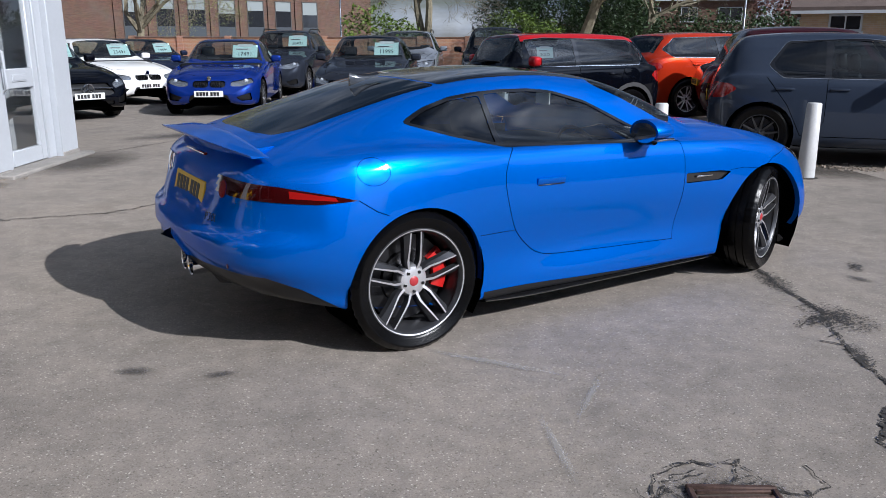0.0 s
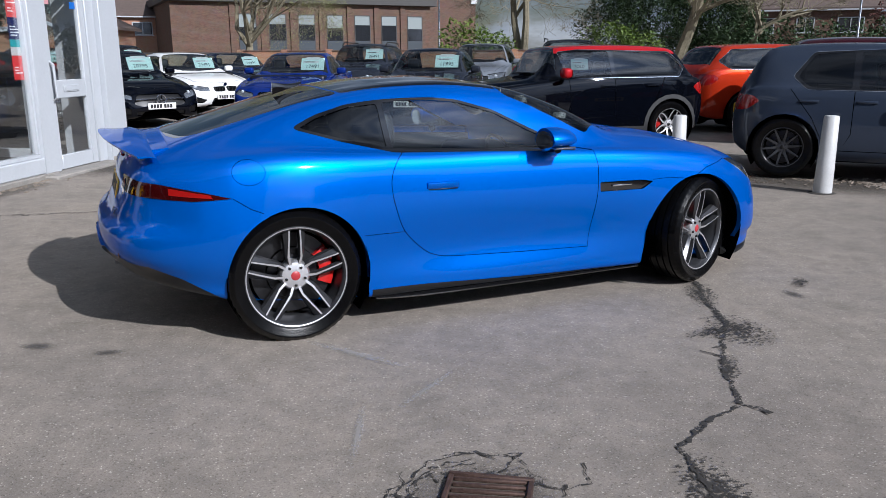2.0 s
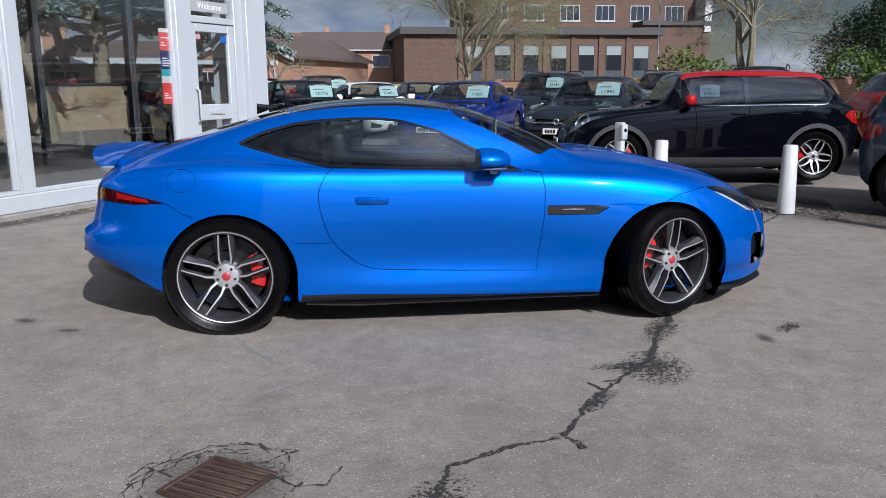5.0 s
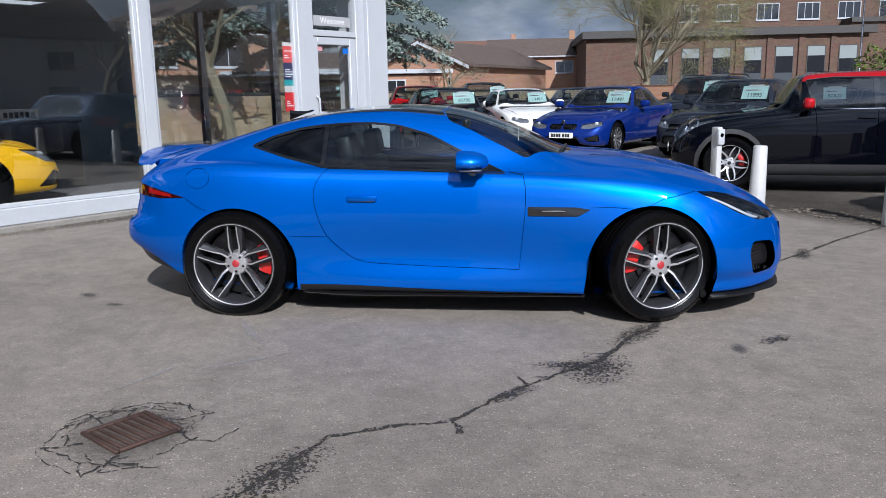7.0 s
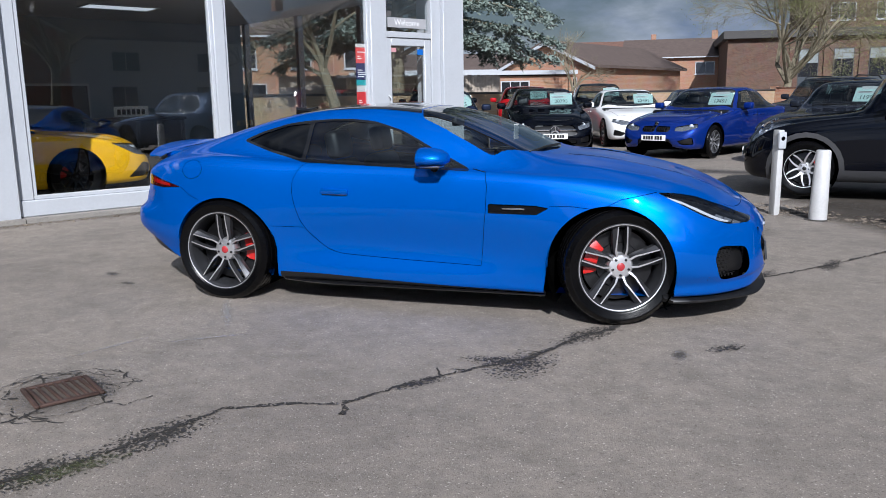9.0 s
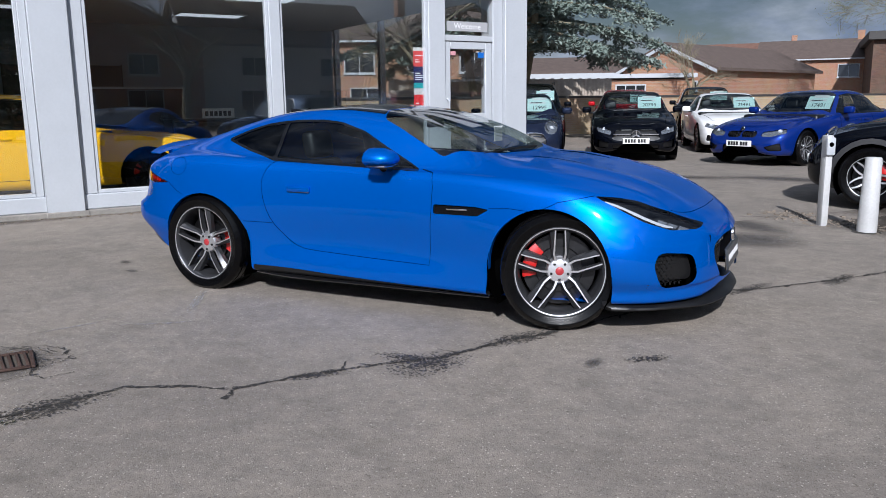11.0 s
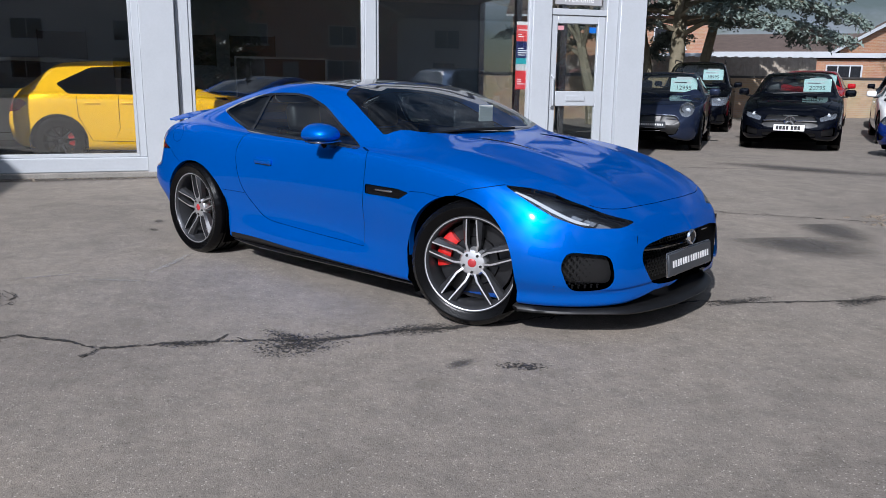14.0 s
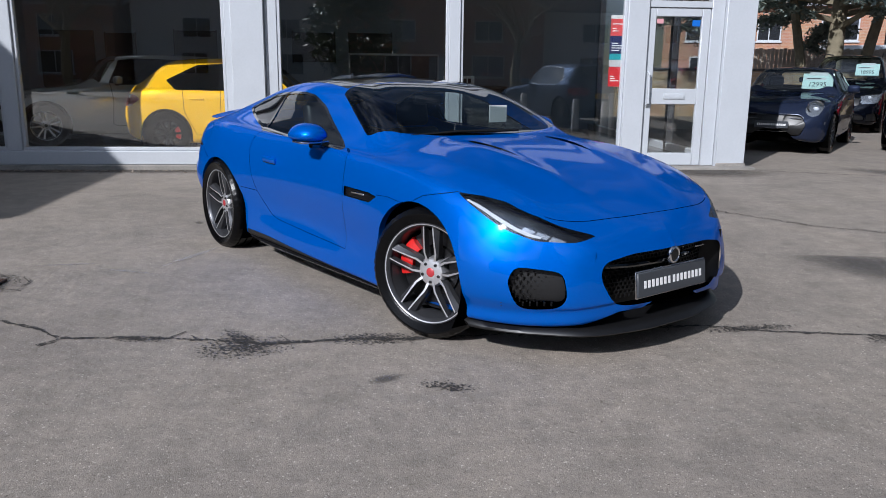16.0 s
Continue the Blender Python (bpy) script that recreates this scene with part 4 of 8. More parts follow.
    for s in (-1, 1):
        for x, fr in ((wb / 2, True), (-wb / 2, False)):
            add_wheel(car, x, s * ty, R, r, tw, s, steer if fr else 0.0, style, wmats, None, caliper, 11 * s, fr)
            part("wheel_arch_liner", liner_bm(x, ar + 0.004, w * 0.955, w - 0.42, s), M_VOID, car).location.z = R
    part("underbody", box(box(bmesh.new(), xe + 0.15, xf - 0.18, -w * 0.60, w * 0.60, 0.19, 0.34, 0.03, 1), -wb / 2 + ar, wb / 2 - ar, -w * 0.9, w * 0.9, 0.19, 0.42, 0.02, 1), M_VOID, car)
    mc = mirror or colour
    for s in (-1, 1):
        mr = part("wing_mirror", box(bmesh.new(), -0.06, 0.07, -0.1, 0.1, -0.06, 0.075, 0.045, 3), mc, car)
        mr.matrix_basis = pose(mirror_x if mirror_x is not None else xc - 0.52, s * (w + 0.09), belt + 0.08, 0, 0, 0)
        part("mirror_arm", boxed(-0.03, 0.03, -0.09 if s > 0 else -0.02, 0.02 if s > 0 else 0.09, -0.03, 0.0, 0.01, 1), M_SATINBLACK, mr).location = (0, -s * 0.06, -0.05)
        part("mirror_glass", boxed(-0.064, -0.06, -0.08, 0.08, -0.045, 0.055), M_CHROME, mr)
        hs = [bx + 0.12] if wb < 2.55 else [bx + 0.12, xr + 0.42]
        for hx in hs:
            part("door_handle", box(bmesh.new(), -0.1, 0.1, -0.018, 0.018, -0.014, 0.014, 0.01, 2), colour, car).matrix_basis = pose(hx, s * (w * 0.985), belt - 0.1)
        part("wiper", tube(bmesh.new(), [(xc - 0.02, s * 0.1 - 0.3, hood + 0.035), (xc - 0.05, s * 0.1, hood + 0.06), (xc - 0.07, s * 0.1 + 0.3, hood + 0.055)], 0.009, 5), M_SATINBLACK, car)
        if rails:
            part("roof_rail", tube(bmesh.new(), [(xw - 0.15, s * w * 0.69, H - 0.06), (xw - 0.3, s * w * 0.69, H + 0.02), (xr + 0.2, s * w * 0.66, H + 0.015), (xr, s * w * 0.66, H - 0.06)], 0.016, 6), M_SATINBLACK, car)
    cabin(car, 0.05 + (xc - 0.72), -0.85, 0.42, w)
    plate(car, Matrix.Translation((xf + 0.032, 0, nose * 0.60)) @ Matrix(((0, 0, 1, 0), (1, 0, 0, 0), (0, 1, 0, 0), (0, 0, 0, 1))), plate_face or M_WHITEPLATE, M_WHITEINK if plate_face else M_INK, "number plate with blanked characters", fine=bool(plate_face))
    plate(car, Matrix.Translation((xe - 0.032, 0, boot * 0.72)) @ Matrix(((0, 0, -1, 0), (-1, 0, 0, 0), (0, 1, 0, 0), (0, 0, 0, 1))), M_YELLOWPLATE, M_INK, "yellow number plate with blanked characters")
    if price:
        xm = (xc + xw) / 2 - 0.1
        zz = (hood + H) / 2 - 0.03
        tilt = math.degrees(math.atan2(xc - xw, H - hood))
        fm = Matrix.Translation((xm - 0.06, sign_x, zz)) @ Matrix(((0, 0, 1, 0), (1, 0, 0, 0), (0, 1, 0, 0), (0, 0, 0, 1))) @ pose(0, 0, 0, -tilt * 0.55, 0, 0)
        price_card(car, fm, price)
    return car

# ---- the blue coupe ----
HERO_AT, HERO_TURN = (0.494, 5.037, 0.012), 32.0
hero = thing("sports_coupe", *HERO_AT, HERO_TURN, "bright blue two-door sports coupe parked with front wheels turned", "car")
H_TOP = [(2.165, 0.44), (2.155, 0.51), (2.12, 0.575), (2.04, 0.64), (1.94, 0.70), (1.81, 0.765), (1.63, 0.83), (1.46, 0.875), (1.10, 0.945), (0.80, 0.975), (0.71, 1.0), (0.57, 1.07), (0.39, 1.15), (0.245, 1.205), (0.08, 1.255), (-0.12, 1.285), (-0.34, 1.30), (-0.63, 1.29), (-0.86, 1.265), (-1.09, 1.22), (-1.29, 1.165), (-1.63, 1.065), (-1.9, 0.985), (-2.0, 0.95), (-2.06, 0.88), (-2.13, 0.76), (-2.17, 0.66), (-2.19, 0.58)]
H_SH = [(2.165, 0.41), (2.12, 0.50), (2.0, 0.595), (1.85, 0.675), (1.6, 0.745), (1.31, 0.80), (0.9, 0.85), (0.45, 0.875), (0.0, 0.89), (-0.5, 0.90), (-0.9, 0.92), (-1.31, 0.94), (-1.7, 0.92), (-2.0, 0.85), (-2.1, 0.74), (-2.19, 0.56)]
H_W = [(2.165, 0.19), (2.15, 0.33), (2.11, 0.48), (2.06, 0.57), (1.955, 0.685), (1.8, 0.825), (1.65, 0.905), (1.5, 0.94), (1.31, 0.952), (0.9, 0.935), (0.4, 0.91), (-0.2, 0.90), (-0.7, 0.915), (-1.1, 0.95), (-1.31, 0.961), (-1.6, 0.95), (-1.85, 0.91), (-2.0, 0.85), (-2.1, 0.76), (-2.17, 0.62), (-2.19, 0.5)]
H_WS = [(2.165, 0.16), (2.15, 0.29), (2.11, 0.42), (2.01, 0.545), (1.92, 0.625), (1.8, 0.72), (1.63, 0.81), (1.5, 0.855), (1.31, 0.89), (0.9, 0.885), (0.4, 0.865), (-0.2, 0.855), (-0.7, 0.87), (-1.1, 0.895), (-1.31, 0.90), (-1.6, 0.88), (-1.85, 0.82), (-2.0, 0.76), (-2.1, 0.68), (-2.19, 0.42)]
H_Y4 = [(2.165, 0.13), (2.11, 0.34), (2.01, 0.45), (1.92, 0.535), (1.75, 0.66), (1.5, 0.78), (1.31, 0.815), (0.9, 0.82), (0.4, 0.805), (-0.2, 0.80), (-0.7, 0.795), (-1.1, 0.78), (-1.31, 0.775), (-1.6, 0.76), (-1.85, 0.72), (-2.0, 0.68), (-2.19, 0.36)]
H_Y5 = [(2.165, 0.08), (2.0, 0.30), (1.7, 0.50), (1.31, 0.60), (0.9, 0.60), (0.7, 0.62), (0.5, 0.64), (0.3, 0.625), (0.1, 0.60), (-0.3, 0.575), (-0.7, 0.565), (-1.1, 0.56), (-1.5, 0.57), (-1.9, 0.56), (-2.19, 0.25)]
hc = dict(
    smooth_ends=(-1.98, 2.05, 7), tuck=[(2.165, 0.0), (1.6, 0.0), (0.8, 0.03), (0.3, 0.04), (-0.4, 0.04), (-0.85, 0.03), (-1.7, 0.0), (-2.19, 0.0)],
    blur=0.055, top=H_TOP, sh=H_SH, w=H_W, ws=H_WS, y4=H_Y4, y5=H_Y5,
    bot=[(2.165, 0.30), (2.12, 0.22), (1.9, 0.175), (1.4, 0.17), (0.8, 0.155), (-0.9, 0.165), (-1.6, 0.235), (-1.9, 0.30), (-2.1, 0.36), (-2.19, 0.44)],
    fr=[(2.165, 0.8), (1.9, 0.82), (1.31, 0.78), (0.9, 0.8), (0.5, 0.84), (0.1, 0.86), (-0.5, 0.87), (-1.1, 0.84), (-1.6, 0.8), (-2.19, 0.8)],
    f4=[(2.165, 0.4), (1.31, 0.4), (0.8, 0.22), (0.3, 0.1), (-0.7, 0.1), (-1.1, 0.16), (-1.5, 0.3), (-2.19, 0.45)],
    mid=[(2.165, 0.5), (1.31, 0.62), (0.2, 0.66), (-1.31, 0.64), (-2.19, 0.5)],
    wb=[(2.165, 0.16), (2.11, 0.43), (2.06, 0.53), (1.955, 0.64), (1.8, 0.775), (1.65, 0.85), (1.5, 0.885), (1.31, 0.90), (0.5, 0.875), (-0.5, 0.875), (-1.31, 0.90), (-1.7, 0.88), (-2.0, 0.74), (-2.19, 0.42)],
)
bm = car_skin(hc, 150, 58)
# pressed lines: two bonnet crests, a crown over each front wheel, and the rear haunch
for v in bm.verts:
    x, y, z = v.co
    if 0.7 < x < 2.0 and z > 0.55:
        t = min(1, max(0, (x - 0.75) / 0.35)) * min(1, max(0, (1.98 - x) / 0.3))
        v.co.z += t * (0.011 * math.exp(-((y - (0.40 - 0.09 * (x - 0.9))) / 0.075) ** 2) + 0.008 * math.exp(-((y - (0.70 - 0.16 * max(0, x - 1.2))) / 0.06) ** 2))
# the tail is one smooth swept surface
bm.verts.ensure_lookup_table()
tail = [v for v in bm.verts if v.co.x < -1.6 and not (v.is_boundary and abs(v.co.y) > 1e-4)]
for _ in range(30):
    moved = []
    for v in tail:
        nb = [e.other_vert(v).co for e in v.link_edges]
        m = sum(nb, Vector()) / len(nb)
        f = 0.5 * min(1, (-1.6 - v.co.x) / 0.25)
        moved.append((v.co.x + (m.x - v.co.x) * f, 0.0 if abs(v.co.y) < 1e-4 else v.co.y + (m.y - v.co.y) * f, v.co.z + (m.z - v.co.z) * f))
    for v, p in zip(tail, moved):
        v.co = p
# the rear bumper stands out as a shelf below the boot lid
for v in bm.verts:
    x, y, z = v.co
    if x < -1.75 and z > 0.4:
        lift = min(1, max(0, (z - 0.575 - 0.03 * abs(y)) / 0.03)) * min(1, max(0, (0.86 - z) / 0.12))
        v.co.x += 0.04 * lift * min(1, (-1.75 - x) / 0.2)
        v.co.y *= 1 - 0.02 * lift * min(1, (-1.75 - x) / 0.2)
bm.normal_update()
side = lambda m, n: n.y > 0.2
topf = lambda m, n: n.z > 0.15
ARCH_F, ARCH_R = 0.372, 0.366
cut(bm, "side", [(1.245 - ARCH_F - 0.025, 0.1), (1.245 - ARCH_F - 0.018, 0.2)] + arc(1.245, 0.335, ARCH_F, 180, 0, 31) + [(1.245 + ARCH_F - 0.01, 0.2), (1.245 + ARCH_F - 0.01, 0.1)], 10, lambda m, n: m.y > 0.4 and n.y > 0.0)
cut(bm, "side", [(-1.285 - ARCH_R, 0.1), (-1.285 - ARCH_R, 0.2)] + arc(-1.285, 0.335, ARCH_R, 180, 0, 31) + [(-1.285 + ARCH_R, 0.2), (-1.285 + ARCH_R, 0.1)], 10, lambda m, n: m.y > 0.4 and n.y > 0.0)
# side glass with its black surround
DLO = [(-1.25, 1.062), (-1.11, 1.123), (-0.93, 1.172), (-0.78, 1.19), (-0.62, 1.199), (-0.45, 1.199), (-0.30, 1.185), (-0.09, 1.125), (0.125, 1.018), (0.40, 0.888), (-0.30, 0.913), (-0.74, 0.93), (-1.0, 0.99)]
cut(bm, "side", rounded(DLO, 0.04), 17, side)
cut(bm, "side", rounded([(-0.735, 0.948), (-0.735, 1.177), (-0.62, 1.184), (-0.45, 1.184), (-0.30, 1.170), (-0.09, 1.110), (0.115, 1.004), (0.345, 0.906), (-0.3, 0.929)], 0.015), 2, side, (17,))
cut(bm, "side", rounded([(-0.765, 0.95), (-0.765, 1.173), (-0.93, 1.156), (-1.10, 1.109), (-1.205, 1.062), (-1.0, 1.005)], 0.015), 3, side, (17,))
# screens and roof
cut(bm, "top", rounded([(0.80, -0.05), (0.80, 0.1), (0.755, 0.40), (0.675, 0.60), (0.51, 0.742), (0.24, 0.675), (0.02, 0.61), (-0.03, 0.45), (-0.02, 0.2), (-0.02, -0.05)], 0.03), 1, lambda m, n: n.z > 0.15 and m.z > 0.9)
cut(bm, "top", rounded([(-0.035, -0.05), (-0.035, 0.2), (-0.045, 0.45), (0.0, 0.565), (-0.45, 0.535), (-0.93, 0.505), (-0.955, 0.2), (-0.955, -0.05)], 0.03), 5, topf)
cut(bm, "top", rounded([(-0.97, -0.05), (-0.97, 0.2), (-0.945, 0.505), (-1.3, 0.485), (-1.68, 0.47), (-1.79, 0.40), (-1.82, 0.2), (-1.82, -0.05)], 0.04), 4, topf)
# lamps, vents, grille
cut(bm, "side", rounded([(1.49, 0.782), (1.60, 0.772), (1.70, 0.75), (1.86, 0.69), (2.03, 0.605), (2.01, 0.585), (1.89, 0.59), (1.76, 0.64), (1.62, 0.715)], 0.02), 6, lambda m, n: m.y > 0.3)
cut(bm, "side", flowing([(1.545, 0.757), (1.64, 0.718), (1.76, 0.658), (1.85, 0.615), (1.90, 0.603)], 3) + flowing([(1.902, 0.611), (1.855, 0.627), (1.768, 0.669), (1.65, 0.727), (1.555, 0.762)], 3), 22, lambda m, n: m.y > 0.3, (6,))
for k in range(3):
    x = 1.83 + 0.052 * k
    z = 0.690 - 0.40 * (x - 1.76)
    cut(bm, "side", rounded([(x, z - 0.006), (x + 0.045, z - 0.026), (x + 0.036, z - 0.042), (x - 0.008, z - 0.028)], 0.005), 23, lambda m, n: m.y > 0.3, (6,))
cut(bm, "side", rounded([(-1.60, 0.765), (-1.72, 0.795), (-1.92, 0.835), (-2.25, 0.865), (-2.25, 0.775), (-1.98, 0.77), (-1.78, 0.757)], 0.015), 7, lambda m, n: m.y > 0.40)
cut(bm, "front", [(0.475 + 0.04 * math.cos(a * math.pi / 10), 0.79 + 0.04 * math.sin(a * math.pi / 10)) for a in range(20)], 20, lambda m, n: m.x < -1.9, (0, 7))
cut(bm, "side", [(-1.69, 0.768), (-1.70, 0.784), (-1.88, 0.817), (-1.88, 0.785)], 21, lambda m, n: m.y > 0.4, (7,))
cut(bm, "side", rounded([(0.515, 0.70), (0.80, 0.698), (0.885, 0.685), (0.81, 0.643), (0.515, 0.643)], 0.012), 11, side)
cut(bm, "front", rounded([(0.615, 0.33), (0.625, 0.455), (0.785, 0.475), (0.815, 0.40), (0.785, 0.30), (0.74, 0.265), (0.645, 0.28)], 0.035), 12, lambda m, n: m.x > 1.7)
cut(bm, "front", rounded([(-0.1, 0.275), (-0.1, 0.525), (0.30, 0.52), (0.45, 0.495), (0.475, 0.42), (0.41, 0.30), (0.33, 0.275)], 0.05), 13, lambda m, n: m.x > 1.9)
cut(bm, "front", [(-0.1, 0.15), (-0.1, 0.25), (0.36, 0.25), (0.50, 0.20), (0.66, 0.165), (0.66, 0.15)], 14, lambda m, n: m.x > 1.7)
cut(bm, "top", rounded([(1.32, 0.285), (1.12, 0.275), (0.92, 0.285), (0.90, 0.32), (1.0, 0.335), (1.2, 0.31)], 0.02), 19, lambda m, n: n.z > 0.5 and m.z > 0.8)
# rear: black diffuser, lower bumper
cut(bm, "side", [(-1.58, 0.15), (-1.66, 0.255), (-1.85, 0.375), (-2.0, 0.44), (-2.3, 0.455), (-2.3, 0.15)], 18, lambda m, n: True)
cut(bm, "side", flowing([(-0.90, 0.215), (-0.6, 0.21), (-0.2, 0.192), (0.3, 0.174), (0.82, 0.162)], 4) + [(0.82, 0.1), (-0.90, 0.1)], 24, lambda m, n: m.y > 0.5)
# shut lines
DOOR = [(0.487, 0.885), (0.504, 0.80), (0.500, 0.66), (0.464, 0.312), (0.0, 0.325), (-0.40, 0.343), (-0.52, 0.362), (-0.60, 0.405), (-0.712, 0.518), (-0.765, 0.65), (-0.785, 0.76), (-0.775, 0.83), (-0.735, 0.90), (-0.69, 0.935)]
DOOR = DOOR[:4] + flowing(DOOR[4:], 4)
seam(bm, "side", DOOR, 0.0042, 8, side)
seam(bm, "side", [(-1.515 + 0.078 * math.cos(a * 0.2618), 0.882 + 0.06 * math.sin(a * 0.2618)) for a in range(25)], 0.0024, 8, side)
seam(bm, "side", [(-1.6, 0.765), (-1.52, 0.71), (-1.46, 0.685)], 0.004, 8, side)
seam(bm, "side", [(-0.945, 0.52), (-0.71, 0.515)], 0.003, 8, side)
seam(bm, "side", [(1.16, 0.685), (1.0, 0.70), (0.885, 0.695)], 0.003, 8, side)
seam(bm, "side", [(1.16, 0.675), (1.30, 0.745), (1.49, 0.783)], 0.004, 8, side)
seam(bm, "top", flowing([(1.99, -0.01), (1.985, 0.2), (1.955, 0.42), (1.90, 0.57), (1.86, 0.62)], 4), 0.0036, 8, lambda m, n: n.z > 0.3)
seam(bm, "side", [(0.487, 0.885), (0.40, 0.90)], 0.005, 8, side)
lay = bm.faces.layers.int["region"]
for f in [q for q in bm.faces if q[lay] == 10]:
    bm.faces.remove(f)
# the door skin is a panel of its own
inner = [p for p in DOOR] + [(-0.3, 0.912), (0.42, 0.893)]
for f in bm.faces:
    if f[lay] == 0 and f.normal.y > 0.15:
        c = f.calc_center_median()
        if in_poly(c.x, c.z, inner):
            f[lay] = 15
b0 = region_bm(bm, 0)
rim_fold(b0, 0.035, (0, -1, 0), lambda e: any(abs(math.hypot(e.verts[0].co.x - x, e.verts[0].co.z - 0.335) - r) < 0.006 for x, r in ((1.245, ARCH_F), (-1.285, ARCH_R))))
part("body", b0, M_BLUE, hero, angle=60)
part("windscreen", region_bm(bm, 1), M_GLASS, hero)
part("rear_window", region_bm(bm, 4), M_DARKGLASS, hero, "dark tinted rear window")
part("roof_panel", region_bm(bm, 5, "both", -0.001), M_GLOSSBLACK, hero, "gloss black roof panel")
for sd in ("left", "right"):
    d = part("door", region_bm(bm, 15, sd), M_BLUE, hero, angle=60)
    part("door_window", region_bm(bm, 2, sd, 0.004), M_GLASS, d)
    part("door_lining", region_bm(bm, 15, sd, 0.05), M_LEATHER, d)
    part("sill_panel", region_bm(bm, 24, sd, -0.002), M_SATINBLACK, hero, "black sill panel")
    part("quarter_window", region_bm(bm, 3, sd, 0.004), M_DARKGLASS, hero)
    part("window_surround", region_bm(bm, 17, sd, -0.001), M_GLOSSBLACK, hero)
    for reg in (22, 23):
        lit = region_bm(bm, reg, sd, 0.014 if reg == 22 else 0.020)
        part("light_guide" if reg == 22 else "lamp_module", lit, M_WHITELENS if reg == 22 else M_LAMPBOWL, hero)
    part("headlight_bowl", region_bm(bm, 6, sd, 0.022), M_GLOSSBLACK, hero)
    part("tail_light", region_bm(bm, 7, sd, -0.002), M_DARKRED, hero, "slim smoked red tail light")
    part("side_vent", region_bm(bm, 11, sd, 0.012), M_GLOSSBLACK, hero)
    part("bumper_intake", region_bm(bm, 12, sd, 0.05), M_SATINBLACK, hero)
    # shade inside the intake comes from its near-black colour
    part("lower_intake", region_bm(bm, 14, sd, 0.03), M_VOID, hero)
    part("rear_diffuser", region_bm(bm, 18, sd, 0.004), M_SATINBLACK, hero)
    part("bonnet_vent", region_bm(bm, 19, sd, 0.018), M_SATINBLACK, hero)
for f in bm.faces:
    if f[lay] in (22, 23):
        f[lay] = 6
for sd in ("left", "right"):
    part("headlight", region_bm(bm, 6, sd, 0.0), M_LENS, hero, "clear swept-back headlight")
b3 = bmesh.new()
loft(b3, [[(2.035 - 0.3 * y * y + 0.11 * max(0, (abs(y) - 0.40) / 0.09), y, z) for z in (0.25, 0.32, 0.40, 0.48, 0.545)] for y in [-0.49 + 0.049 * i for i in range(21)]])
part("grille", b3, M_SATINBLACK, hero, "black honeycomb grille")
part("shut_line", region_bm(bm, 8, "both", 0.004), M_SHUT, hero)
tail_src = bm.copy()
bm.free()
for s in (-1, 1):
    for x, fr in ((1.275, True), (-1.31, False)):
        add_wheel(hero, x, s * (0.795 if fr else 0.815), 0.343, 0.262, 0.255 if fr else 0.29, s, 21.0 if fr else 0.0, "twin", None, M_CAPRED, M_CALIPER, 0, fr)
        # liners and underbody are coloured near black to stand for shade below the body
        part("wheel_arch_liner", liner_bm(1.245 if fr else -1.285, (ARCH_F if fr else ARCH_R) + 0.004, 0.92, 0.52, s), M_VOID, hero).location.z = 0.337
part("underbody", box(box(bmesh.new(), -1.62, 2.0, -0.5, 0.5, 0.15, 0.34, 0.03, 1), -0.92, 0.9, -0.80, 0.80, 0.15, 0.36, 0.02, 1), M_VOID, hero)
cabin(hero, -0.28, -1.0, 0.30, 0.80, False)


def outline_x(y, grow=0.0):
    """How far ahead the nose reaches at a given half-width."""
    f = curve_of(hc["wb"], 0.03)
    lo, hi = 1.3, 2.165
    for _ in range(30):
        m = (lo + hi) / 2
        if f(np.float64(m)) > y - grow:
            lo = m
        else:
            hi = m
    return lo


# splitter under the nose
bm = bmesh.new()
rows = []
for i in range(-30, 31):
    y = 0.86 * math.sin(math.pi / 2 * i / 30)
    x = outline_x(abs(y), 0.0) - 0.008 - 0.005 * (abs(y) / 0.86) ** 4
    dp = 0.30 - 0.24 * (abs(y) / 0.86) ** 2
    zt = 0.155 + 0.012 * (1 - (abs(y) / 0.86) ** 2)
    rows.append([(x - dp, y * 0.97, 0.14), (x, y, 0.137), (x + 0.006, y, 0.143), (x, y, 0.153), (x - 0.05, y, zt + 0.012), (x - dp, y * 0.97, zt + 0.03)])
loft(bm, rows)
bmesh.ops.recalc_face_normals(bm, faces=bm.faces[:])
part("front_splitter", bm, M_SATINBLACK, hero, "gloss black front splitter")
for s in (-1, 1):
    bm = bmesh.new()
    rows = []
    for i in range(13):
        x = 0.86 - 1.74 * i / 12
        out = 0.858 + 0.03 * (i / 12)
        up = 0.02 * max(0, (i - 9) / 3) ** 2
        rows.append([(x, s * 0.80, 0.135), (x, s * out, 0.138 + up), (x, s * (out + 0.006), 0.144 + up), (x, s * (out - 0.01), 0.156 + up), (x, s * 0.82, 0.17)])
    loft(bm, rows)
    bmesh.ops.recalc_face_normals(bm, faces=bm.faces[:])
    part("side_skirt", bm, M_GLOSSBLACK, hero, "gloss black sill blade")

# rear wing lip
bm = bmesh.new()
rows = []
